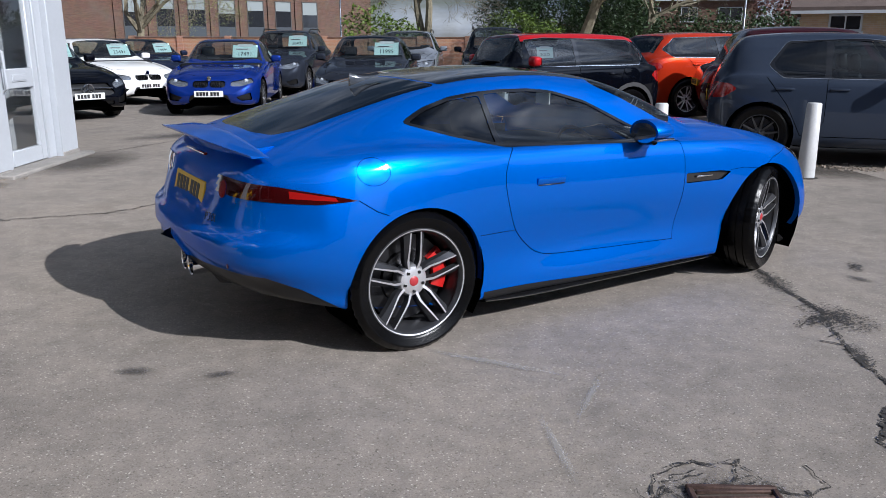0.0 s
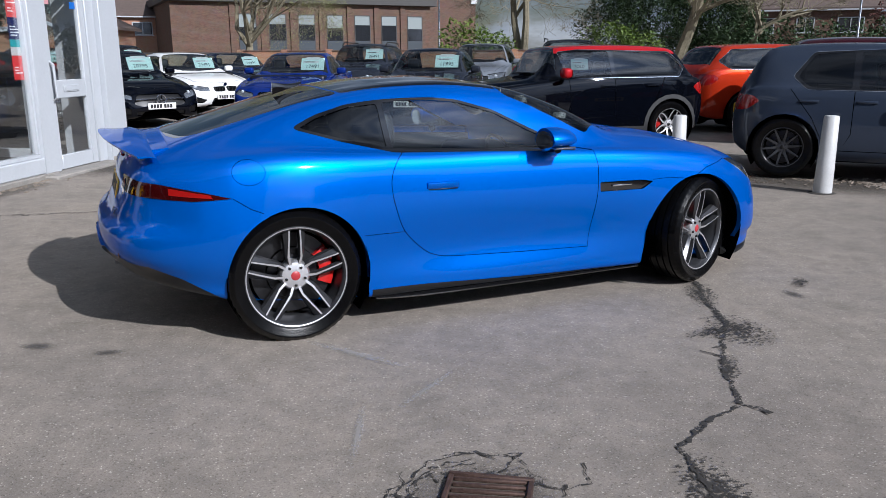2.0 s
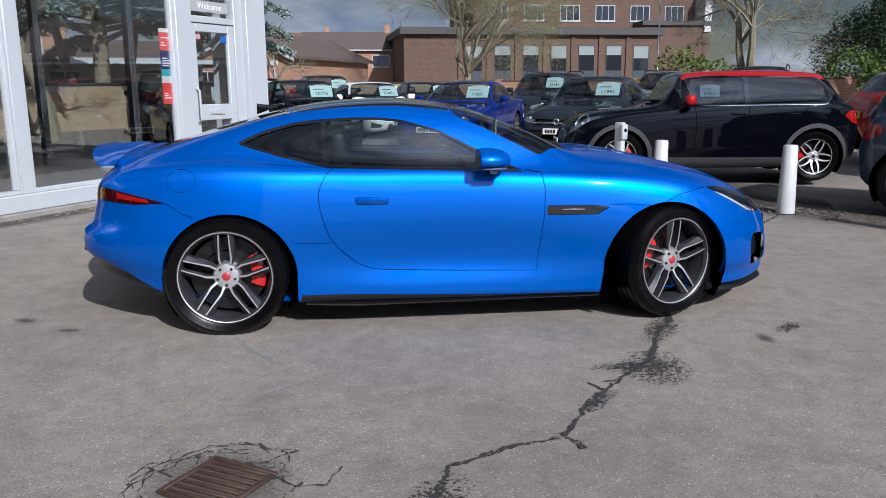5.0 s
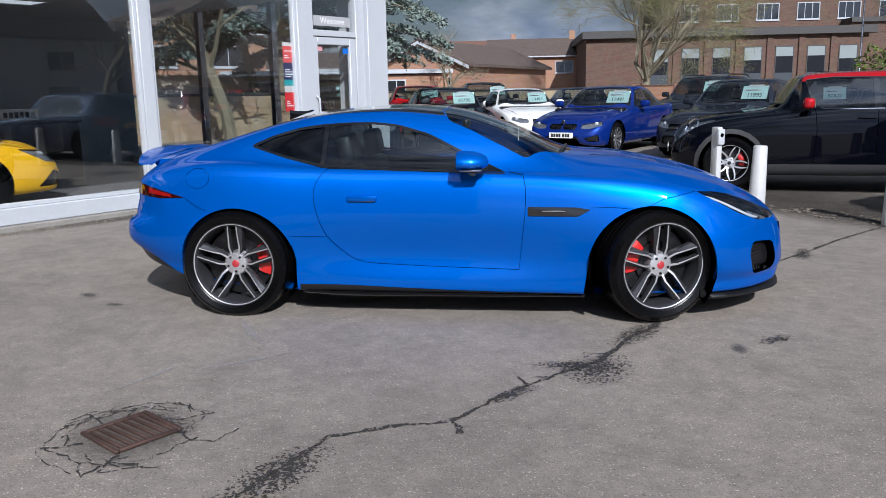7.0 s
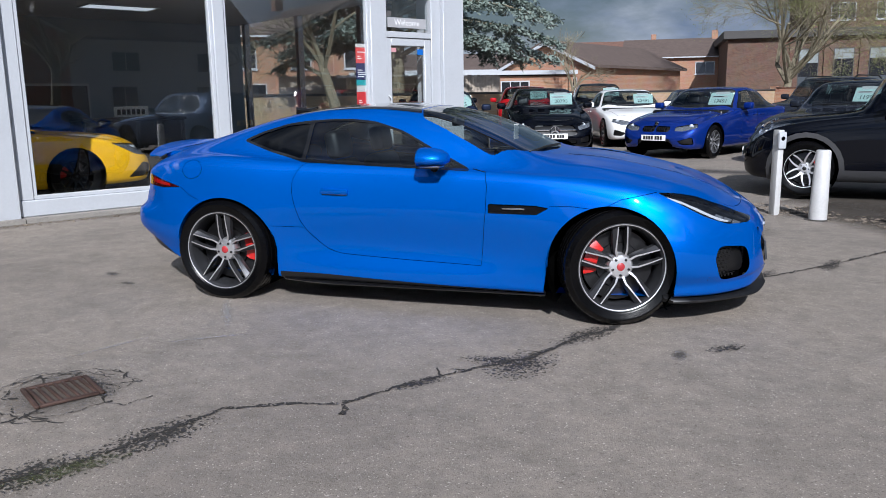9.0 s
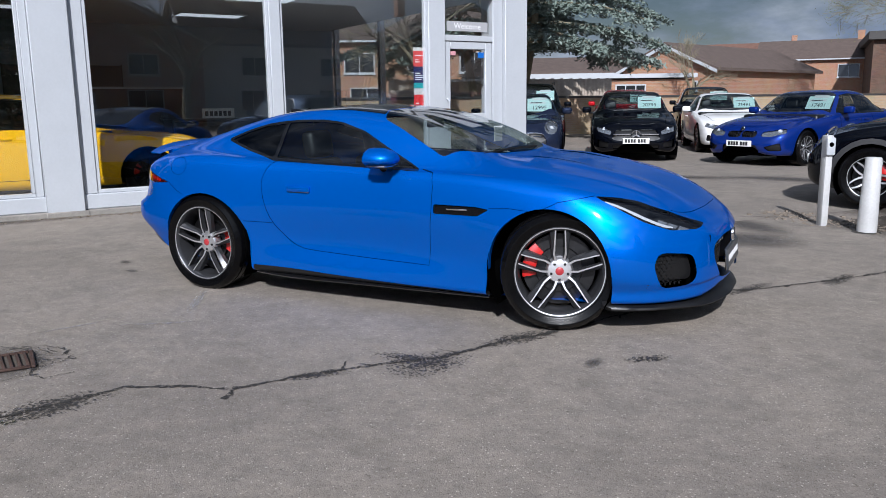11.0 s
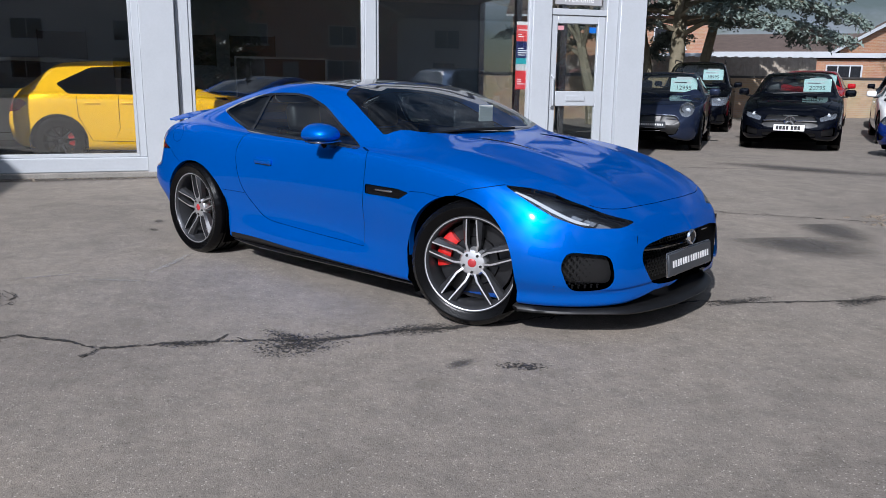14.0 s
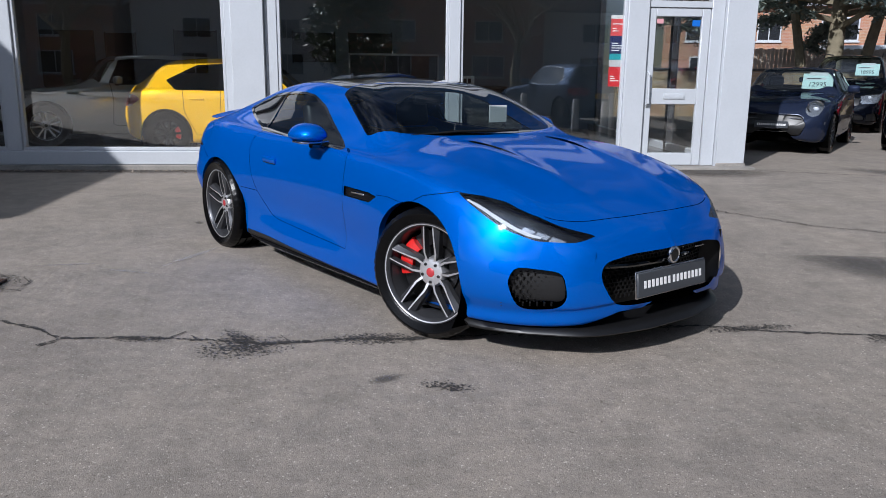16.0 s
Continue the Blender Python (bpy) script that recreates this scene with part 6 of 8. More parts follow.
stain("oil_stain", -0.97, 3.2, 0.10, 0.05, 20, M_OIL, "small dark mark on asphalt")
stain("oil_stain", -1.36, 3.22, 0.12, 0.06, 0, M_OIL, "small dark mark on asphalt")
stain("scuff_mark", 0.62, 3.05, 0.03, 0.34, -22, M_SCUFF, "pale scuff on asphalt")
stain("scuff_mark", 0.42, 2.6, 0.03, 0.36, 8, M_SCUFF, "pale scuff on asphalt")
stain("scuff_mark", 0.2, 3.4, 0.05, 0.5, 65, M_SCUFF, "pale scuff on asphalt")

# crazed ring of broken asphalt round the gully
rnd = random.Random(77)
for k in range(13):
    a, r = 6.283 * k / 13 + rnd.uniform(-0.2, 0.2), rnd.uniform(0.24, 0.36)
    ring = [(0.955 + (r + rnd.uniform(-0.03, 0.03)) * math.cos(a + 0.22 * q), 2.20 + (r + rnd.uniform(-0.03, 0.03)) * math.sin(a + 0.22 * q)) for q in range(rnd.choice((3, 4, 5)))]
    crack(ring, rnd.uniform(0.003, 0.006), 100 + k, 0.012)
    if k % 2:
        crack([ring[0], (0.955 + 0.19 * math.cos(a + 0.1), 2.20 + 0.19 * math.sin(a + 0.1))], 0.008, 130 + k, 0.012)
stain("soil_patch", 0.95, 2.2, 0.36, 0.36, 20, M_OIL, "dark silt round the drain grate", 0.0045)
stain("damp_patch", 0.95, 2.34, 0.22, 0.08, 4, M_DAMP, "dark silt along the edge of the grate")

# gully grate sunk in the asphalt
M_IRON = mat("rusty_iron", (0.06, 0.034, 0.026), 0.75, 0.3, vary=0.6, scale=18, bump=0.4, bscale=90)
gully = thing("drain_grate", 0.955, 2.20, ground_z(0.955, 2.2) + 0.004, -2, "rusty cast-iron drain grate set in cracked asphalt", "drain")
part("silt", boxed(-0.135, 0.135, -0.135, 0.135, -0.002, 0.003), mat("dry_silt", (0.07, 0.056, 0.045), 0.95, vary=0.5, scale=25, bump=0.4, bscale=80), gully, "pale dry silt between the bars", smooth=False)
for a0, a1, b0, b1 in ((-0.15, 0.15, -0.15, -0.128), (-0.15, 0.15, 0.128, 0.15), (-0.15, -0.128, -0.128, 0.128), (0.128, 0.15, -0.128, 0.128)):
    part("frame_side", boxed(a0, a1, b0, b1, 0.0, 0.016, 0.005, 1), M_IRON, gully)
for k in range(7):
    y = -0.112 + 0.0373 * k
    part("grate_bar", box(bmesh.new(), -0.125, 0.125, -0.008, 0.008, 0.0, 0.014, 0.004, 1), M_IRON, gully).matrix_basis = pose(0, y, 0.002, 0, 0, 3)

# ---- showroom ----
FX = -4.65
M_FLOOR = mat("showroom_floor", (0.16, 0.16, 0.165), 0.25, vary=0.2, scale=2)
M_WALLIN = mat("grey_inner_wall", (0.27, 0.32, 0.37), 0.8, vary=0.08, scale=2)
M_CEIL = mat("ceiling_tile", (0.5, 0.5, 0.5), 0.85, vary=0.06, scale=2)
M_BRICKBASE = mat("worn_concrete", (0.22, 0.205, 0.185), 0.9, vary=0.35, scale=5, bump=0.4, bscale=60)
tagged(part("floor", boxed(-11.9, FX - 0.16, -7.0, 9.75, 0.0, 0.085), M_FLOOR, smooth=False), "dark polished showroom floor", "floor", "", "structure")
tagged(part("wall_west", boxed(-12.1, -11.9, -7.2, 9.85, 0.0, 3.3), M_WALLIN, smooth=False), "plain grey rear wall of the showroom", "wall", "", "structure")
tagged(part("wall_south", boxed(-11.9, FX, -7.2, -7.0, 0.0, 3.3), M_WALLIN, smooth=False), "plain grey end wall of the showroom", "wall", "", "structure")
tagged(part("ceiling", boxed(-11.9, FX - 0.14, -7.0, 9.75, 2.95, 3.1), M_CEIL, smooth=False), "grey showroom ceiling", "ceiling", "", "structure")
tagged(part("roof", boxed(-12.3, FX + 0.25, -7.4, 10.05, 3.3, 3.75, 0.02), M_WHITEUPVC, smooth=False), "flat roof with white fascia", "roof", "", "structure")
tagged(part("fascia", boxed(FX - 0.1, FX + 0.08, -7.2, 9.9, 2.86, 3.3, 0.01), M_WHITEUPVC, smooth=False), "white fascia band over the windows", "wall", "", "structure")
tagged(part("plinth", boxed(FX - 0.16, FX + 0.10, -7.2, 8.3, 0.0, 0.12, 0.01), M_BRICKBASE, smooth=False), "worn concrete plinth under the windows", "wall", "", "structure")
tagged(part("window_sill", boxed(FX - 0.12, FX + 0.05, -7.2, 8.22, 0.12, 0.30, 0.012), M_WHITEUPVC, smooth=False), "broad white sill under the showroom windows", "sill", "", "structure")
tagged(part("step", boxed(FX - 0.2, FX + 0.26, 8.0, 9.95, 0.0, 0.105, 0.015), M_BRICKBASE), "worn concrete doorstep", "step", "", "structure")


def upright(name, y0, y1, x0, x1, z0=0.10, z1=2.9):
    return tagged(part(name, boxed(x0, x1, y0, y1, z0, z1, 0.008), M_WHITEUPVC), "white window post", "post", "", "structure")


upright("pillar", 2.95, 3.36, FX - 0.25, FX + 0.10, 0.06)
tagged(part("pillar_base", boxed(FX - 0.26, FX + 0.115, 2.94, 3.40, 0.04, 0.12, 0.01), M_BRICKBASE), "grey pillar foot", "pillar", "", "structure")
upright("post", 3.362, 3.52, FX - 0.1, FX + 0.03, 0.30)
upright("post", 2.86, 2.948, FX - 0.1, FX + 0.03, 0.30)
upright("post", 5.73, 5.88, FX - 0.1, FX + 0.045, 0.30)
upright("post", 0.08, 0.27, FX - 0.1, FX + 0.045, 0.30)
upright("post", -2.6, -2.42, FX - 0.1, FX + 0.045, 0.30)
upright("post", 8.10, 8.385, FX - 0.12, FX + 0.06, 0.105)
upright("post", 9.25, 9.43, FX - 0.12, FX + 0.03, 0.105)
upright("pillar", 9.432, 9.85, FX - 0.55, FX + 0.10, 0.06)
tagged(part("pillar_base", boxed(FX - 0.56, FX + 0.115, 9.44, 9.865, 0.04, 0.15, 0.01), M_BRICKBASE), "grey pillar foot", "pillar", "", "structure")
for k, (a, b) in enumerate(((-7.0, -2.6), (-2.42, 0.08), (0.27, 2.86), (3.52, 5.73), (5.88, 8.10))):
    w = thing("window_%d" % (k + 1), FX - 0.03, (a + b) / 2, 0.30, 0, "tall showroom window in white frame", "window", "", "structure")
    h = (b - a) / 2
    part("pane", boxed(-0.004, 0.004, -h, h, 0.03, 2.53), M_PANE, w, smooth=False).visible_shadow = False
    for nm, q in (("window_frame", (-0.03, 0.045, -h, h, 0.0, 0.045)), ("window_frame", (-0.03, 0.045, -h, h, 2.51, 2.56)), ("window_frame", (-0.03, 0.045, -h, -h + 0.04, 0.045, 2.51)), ("window_frame", (-0.03, 0.045, h - 0.04, h, 0.045, 2.51))):
        part(nm, boxed(*q, 0.006), M_WHITEUPVC, w)
# entrance door with transom
door = thing("door_1", FX - 0.02, 8.815, 0.11, 0, "white framed glass entrance door with letter plate", "door", "", "structure")
hw = 0.43
for q in ((-0.03, 0.03, -hw, -hw + 0.115, 0.0, 2.09), (-0.03, 0.03, hw - 0.115, hw, 0.0, 2.09), (-0.03, 0.03, -hw + 0.115, hw - 0.115, 0.0, 0.17), (-0.03, 0.03, -hw + 0.115, hw - 0.115, 0.83, 1.04), (-0.03, 0.03, -hw + 0.115, hw - 0.115, 1.98, 2.09)):
    part("door_rail", boxed(*q, 0.008), M_WHITEUPVC, door)
for z0, z1 in ((0.17, 0.83), (1.04, 1.98)):
    part("pane", boxed(-0.004, 0.004, -hw + 0.11, hw - 0.11, z0, z1), M_PANE, door, smooth=False).visible_shadow = False
lp = part("letter_plate", boxed(0.03, 0.042, -0.15, 0.15, 0.90, 0.98, 0.005), M_WHITEUPVC, door, "white letter plate")
part("letter_flap", boxed(0.042, 0.047, -0.13, 0.13, 0.915, 0.965, 0.003), M_WHITEUPVC, lp)
part("pull_handle", tube(bmesh.new(), [(0.03, -hw + 0.05, 0.80), (0.09, -hw + 0.05, 0.84), (0.09, -hw + 0.05, 1.22), (0.03, -hw + 0.05, 1.26)], 0.016, 8), M_WHITEUPVC, door)
part("blue_sticker", boxed(0.0045, 0.006, hw - 0.24, hw - 0.13, 1.86, 1.94), mat("sticker_blue", (0.01, 0.12, 0.45), 0.4), door, "small blue sticker", smooth=False)
part("red_sticker", boxed(0.0045, 0.006, -hw + 0.13, -hw + 0.22, 1.89, 1.95), mat("sticker_red", (0.55, 0.27, 0.29), 0.4), door, "small red and white sticker", smooth=False)
tagged(part("door_head", boxed(FX - 0.06, FX + 0.03, 8.385, 9.25, 2.205, 2.29, 0.006), M_WHITEUPVC), "white door head", "trim", "", "structure")
tr = thing("window_6", FX - 0.02, 8.815, 2.29, 0, "transom window over the entrance door", "window", "", "structure")
part("pane", boxed(-0.004, 0.004, -0.40, 0.40, 0.03, 0.52), M_PANE, tr, smooth=False).visible_shadow = False
part("transom_strip", boxed(0.006, 0.012, -0.36, 0.36, 0.06, 0.20), mat("grey_sign_film", (0.35, 0.35, 0.36), 0.5), tr, "grey sign strip", smooth=False)
words("transom_word", "Welcome", 0.12, Matrix.Translation((0.0135, 0, 0.13)) @ Matrix(((0, 0, 1, 0), (1, 0, 0, 0), (0, 1, 0, 0), (0, 0, 0, 1))), M_WHITEINK, tr)
# poster strip in the last window
poster = thing("window_poster", FX - 0.045, 8.0, 1.17, 0, "red, navy and teal opening-hours poster inside the window", "poster")
for z0, z1, c in ((0.0, 0.26, (0.55, 0.03, 0.035)), (0.262, 0.35, (0.5, 0.5, 0.5)), (0.352, 0.43, (0.02, 0.30, 0.33)), (0.432, 0.66, (0.012, 0.02, 0.09)), (0.662, 0.88, (0.6, 0.07, 0.07)), (0.882, 0.93, (0.6, 0.6, 0.58))):
    part("poster_band", boxed(-0.003, 0.0, -0.10, 0.11, z0, z1), mat("poster_ink", c, 0.5), poster, smooth=False)
bm = bmesh.new()
for z in (0.07, 0.10, 0.13, 0.47, 0.50, 0.53, 0.56, 0.72, 0.75, 0.81):
    box(bm, 0.0005, 0.002, -0.075, 0.03 + 0.05 * math.sin(z * 40), z, z + 0.012)
tagged(part("poster_lines", bm, M_WHITEINK, poster, "white lines of unreadable writing", smooth=False), kind="stuff")
# north side: glazing between thin posts
for k, x in enumerate((-7.1, -9.2, -11.4)):
    tagged(part("post", boxed(x - 0.06, x + 0.06, 9.66, 9.78, 0.08, 2.95, 0.006), M_SILVER), "grey metal window post", "post", "", "structure")
nw = thing("window_7", -8.5, 9.72, 0.2, 0, "glazed north side of the showroom", "window", "", "structure")
for a, b in ((-3.4, -2.96), (-2.84, -0.76), (-0.64, 1.34), (1.46, 3.28)):
    part("pane", boxed(a, b, -0.004, 0.004, 0.0, 2.75), M_PANE, nw, smooth=False).visible_shadow = False
part("window_frame", boxed(-3.4, 3.28, -0.06, 0.06, -0.12, 0.0, 0.006), M_WHITEUPVC, nw)
# ceiling panels, pictures, desk
M_LIGHTPANEL = mat("opal_light_panel", (0.75, 0.76, 0.78), 0.5)
M_LIGHTPANEL.node_tree.nodes["Principled BSDF"].inputs["Emission Color"].default_value = (0.9, 0.95, 1, 1)
M_LIGHTPANEL.node_tree.nodes["Principled BSDF"].inputs["Emission Strength"].default_value = 0.6
for k, (x, y) in enumerate(((-7.0, 0.0), (-7.0, 3.2), (-7.0, 6.4), (-9.6, 0.0), (-9.6, 3.2), (-9.6, 6.4), (-7.0, -3.4), (-9.6, -3.4))):
    lt = thing("ceiling_light", x, y, 2.95, 0, "flat opal ceiling light panel", "light", "showroom ceiling lights")
    part("diffuser", boxed(-0.28, 0.28, -0.58, 0.58, -0.012, -0.002), M_LIGHTPANEL, lt, smooth=False)
    part("frame", box(box(box(box(bmesh.new(), -0.31, 0.31, -0.61, -0.58, -0.02, 0), -0.31, 0.31, 0.58, 0.61, -0.02, 0), -0.31, -0.28, -0.58, 0.58, -0.02, 0), 0.28, 0.31, -0.58, 0.58, -0.02, 0), M_WHITEUPVC, lt, smooth=False)
M_PICT = mat("dark_print", (0.03, 0.028, 0.03), 0.3, vary=0.9, scale=2.5)
for y, w, z0, z1 in ((3.5, 0.88, 1.5, 2.12), (4.72, 0.9, 1.5, 2.12), (1.0, 0.86, 1.42, 2.12), (-0.55, 0.6, 1.2, 2.05)):
    pic = thing("wall_picture", -11.88, y, z0, 0, "dark framed picture hung on the showroom wall", "picture", "showroom pictures")
    part("print", boxed(0.0, 0.015, -w / 2, w / 2, 0.0, z1 - z0), M_PICT, pic, smooth=False)
    part("picture_frame", box(box(bmesh.new(), 0.0, 0.03, -w / 2 - 0.025, -w / 2, -0.025, z1 - z0 + 0.025), 0.0, 0.03, w / 2, w / 2 + 0.025, -0.025, z1 - z0 + 0.025), M_SATINBLACK, pic, smooth=False)
tagged(part("door_2", boxed(-11.9, -11.86, -2.2, -1.1, 0.085, 2.1), M_SATINBLACK, smooth=False), "dark doorway in the rear wall", "door", "", "structure")
desk = thing("reception_desk", -9.6, 6.4, 0.085, 0, "black reception desk with a white price stand on it", "desk")
part("desk_top", boxed(-0.4, 0.4, -0.9, 0.9, 0.93, 0.98, 0.01), M_SATINBLACK, desk)
part("front_panel", boxed(0.3, 0.36, -0.86, 0.86, 0.0, 0.93, 0.01), M_GLOSSBLACK, desk)
for s in (-1, 1):
    part("side_panel", boxed(-0.36, 0.3, s * 0.86 - 0.03, s * 0.86 + 0.03, 0.0, 0.93, 0.01), M_SATINBLACK, desk)
stand = thing("price_stand", -9.45, 6.4, 0.085 + 0.98, 0, "small white price stand with black figures on the desk", "sign")
part("stand_foot", boxed(-0.06, 0.06, -0.2, 0.2, 0.0, 0.015, 0.004), M_SILVER, stand)
part("stand_face", boxed(-0.01, 0.01, -0.3, 0.3, 0.015, 0.19, 0.004), M_CARD, stand)
for k in range(6):
    part("figure_bar", boxed(0.011, 0.014, -0.25 + 0.085 * k, -0.19 + 0.085 * k, 0.05, 0.14), M_INK, stand, smooth=False)
board = thing("display_board", -10.6, 5.2, 0.085, 8, "white-framed display board on a stand", "board")
part("board_face", boxed(-0.01, 0.01, -0.9, 0.9, 0.75, 1.55), M_PICT, board, smooth=False)
for q in ((-0.93, 0.93, 1.55, 1.59), (-0.93, 0.93, 0.71, 0.75)):
    part("board_frame", boxed(-0.02, 0.02, *q), M_WHITEUPVC, board, smooth=False)
for s in (-1, 1):
    part("board_frame", boxed(-0.02, 0.02, s * 0.915 - 0.015, s * 0.915 + 0.015, 0.75, 1.55), M_WHITEUPVC, board, smooth=False)
    part("board_leg", boxed(-0.25, 0.25, s * 0.7 - 0.02, s * 0.7 + 0.02, 0.0, 0.04), M_SILVER, board, smooth=False)
    part("board_post", boxed(-0.015, 0.015, s * 0.7 - 0.015, s * 0.7 + 0.015, 0.04, 0.71), M_SILVER, board, smooth=False)

# ---- bollards and charging post ----
def bollard(x, y, h, lean=0.0, r0=0.092, r1=0.074):
    z = ground_z(x, y)
    b = thing("bollard", x, y, z - 0.01, 40, "white painted concrete bollard with rounded top", "bollard", "forecourt bollards")
    part("post", lathe(bmesh.new(), [(0.0005, -0.02), (r0, -0.02), (r0 * 0.985, 0.12), (r1, h - 0.012), (r1 - 0.01, h), (0.0005, h + 0.004)], 28, "z"), M_BOLLARD, b, angle=60)
    part("soil_collar", lathe(bmesh.new(), [(0.0005, 0.02), (r0 + 0.03, 0.017), (r0 + 0.06, 0.0)], 24, "z"), M_DIRT, b)
    b.rotation_euler.rotate_axis("Y", radians(lean))


bollard(3.89, 8.40, 0.80, 1.5)
bollard(2.56, 9.36, 0.74)
bollard(1.17, 9.62, 0.74, 1.0)
cp = thing("charging_post", 0.69, 9.63, ground_z(0.69, 9.63), -30, "slim white charging post with a small grey socket", "charger")
part("post", box(bmesh.new(), -0.055, 0.055, -0.035, 0.035, -0.01, 0.92, 0.012, 2), M_BOLLARD, cp)
sk = part("socket", box(bmesh.new(), 0.035, 0.085, -0.045, 0.045, 0.72, 0.90, 0.015, 2), M_WHITEUPVC, cp)
part("socket_hole", lathe(bmesh.new(), [(0.0005, 0.0), (0.022, 0.0), (0.026, -0.004)], 16, "x", 0.087, 0, 0.83), M_VOID, sk)
# rough edge of the raised ground by the bollards
M_GRIT = mat("gritty_soil", (0.17, 0.14, 0.11), 0.95, vary=0.6, scale=9, bump=0.7, bscale=90)
bm = bmesh.new()
rnd = random.Random(5)
for k in range(900):
    t = rnd.random()
    x = -0.2 + 5.6 * t
    y = 10.25 - 1.7 * max(0, t - 0.25) ** 1.1 + rnd.gauss(0, 0.16) - 0.3
    s = rnd.uniform(0.006, 0.022)
    z = ground_z(x, y)
    box(bm, -s, s, -s, s, -s * 0.4, s * 0.5, 0, 1, pose(x, y, z, rnd.uniform(-20, 20), rnd.uniform(-20, 20), rnd.uniform(0, 90)))
tagged(part("loose_grit", bm, M_GRIT, smooth=False), "loose brown grit and small stones by the bollards", "grit", "", "stuff")
bm = bmesh.new()
for k in range(700):
    y = rnd.uniform(-3, 8.2)
    x = FX + 0.12 + abs(rnd.gauss(0, 0.10))
    s = rnd.uniform(0.005, 0.018)
    box(bm, -s, s, -s, s, -s * 0.4, s * 0.5, 0, 1, pose(x, y, ground_z(x, y), rnd.uniform(-20, 20), rnd.uniform(-20, 20), rnd.uniform(0, 90)))
tagged(part("loose_gravel", bm, M_GRIT, smooth=False), "loose gravel along the foot of the showroom", "gravel", "", "stuff")
for x, y, rx, ry, rz in ((1.0, 10.4, 2.0, 0.9, -4), (2.7, 9.8, 1.9, 0.9, -14), (4.2, 9.1, 1.8, 0.9, -24), (0.6, 11.4, 2.4, 1.0, -8), (-4.45, 1.0, 0.25, 3.0, 0), (-4.45, 6.0, 0.25, 2.4, 0), (-4.2, 9.2, 0.6, 0.9, 0)):
    stain("soil_patch", x, y, rx, ry, rz, M_SOIL, "brownish soil and grit on the asphalt")

# ---- buildings round the lot ----
M_BRICK = brick_mat("brown_red_brick", (0.095, 0.05, 0.034), (0.16, 0.085, 0.056), (0.17, 0.145, 0.125))
M_BRICKBUFF = brick_mat("buff_brick", (0.42, 0.29, 0.17), (0.5, 0.36, 0.22), (0.42, 0.38, 0.32))
M_BRICKORANGE = brick_mat("orange_brick", (0.36, 0.17, 0.10), (0.42, 0.22, 0.13), (0.4, 0.34, 0.28))
M_ROOFTILE = mat("brown_roof_tile", (0.095, 0.07, 0.06), 0.85, vary=0.3, scale=2.5, bump=0.6, bscale=9)
M_ROOFRED = mat("red_roof_tile", (0.13, 0.07, 0.052), 0.85, vary=0.3, scale=2.5, bump=0.6, bscale=9)
M_RENDER = mat("grey_render", (0.5, 0.5, 0.51), 0.85, vary=0.12, scale=1.5)
M_WOODBOARD = mat("weathered_boards", (0.34, 0.29, 0.24), 0.85, vary=0.35, scale=5)
M_PANEWIN = mat("dark_window_glass", (0.02, 0.022, 0.026), 0.04, spec=0.8)
M_BLIND = mat("pale_blind", (0.22, 0.25, 0.25), 0.7)
M_SPANDREL = mat("slate_blue_panel", (0.03, 0.04, 0.05), 0.6, vary=0.15, scale=3)
M_FASCIA = mat("dark_fascia", (0.045, 0.042, 0.04), 0.6)
M_BARK = mat("grey_brown_bark", (0.17, 0.148, 0.10), 0.9, vary=0.5, scale=6, bump=0.6, bscale=30)
M_BUD = mat("yellow_green_buds", (0.19, 0.215, 0.06), 0.7, vary=0.5, scale=3)
M_CEDAR = mat("blue_green_needles", (0.15, 0.19, 0.165), 0.7, vary=0.55, scale=4)
M_LEAF = mat("dark_evergreen_leaf", (0.025, 0.05, 0.014), 0.6, vary=0.6, scale=3)
M_LEAFBRIGHT = mat("fresh_green_leaf", (0.09, 0.14, 0.02), 0.5, vary=0.6, scale=3)
M_LEAFRED = mat("copper_leaf", (0.12, 0.045, 0.035), 0.7, vary=0.5, scale=3)


def window(parent, x, z, w, h, y=0.0, bars=1, blind=0.0, frame_m=None):
    """A window set into a wall that faces -y of its parent."""
    wf = part("window", box(bmesh.new(), x - w / 2, x + w / 2, y - 0.015, y + 0.05, z, z + h), M_PANEWIN, parent, smooth=False)
    fm = frame_m or M_WHITEUPVC
    t = 0.07
    for q in ((x - w / 2, x + w / 2, z, z + t), (x - w / 2, x + w / 2, z + h - t, z + h), (x - w / 2, x - w / 2 + t, z + t, z + h - t), (x + w / 2 - t, x + w / 2, z + t, z + h - t)):
        part("window_frame", boxed(q[0], q[1], y - 0.05, y - 0.02, q[2], q[3]), fm, wf, smooth=False)
    for k in range(bars):
        bx = x - w / 2 + w * (k + 1) / (bars + 1)
        part("glazing_bar", boxed(bx - 0.025, bx + 0.025, y - 0.05, y - 0.02, z + t, z + h - t), fm, wf, smooth=False)
    if blind:
        part("blind", boxed(x - w / 2 + t, x + w / 2 - t, y - 0.019, y - 0.017, z + h * (1 - blind), z + h - t), M_BLIND, wf, smooth=False)
    part("sill", boxed(x - w / 2 - 0.06, x + w / 2 + 0.06, y - 0.1, y - 0.016, z - 0.07, z - 0.002), fm, wf, smooth=False)
    return wf


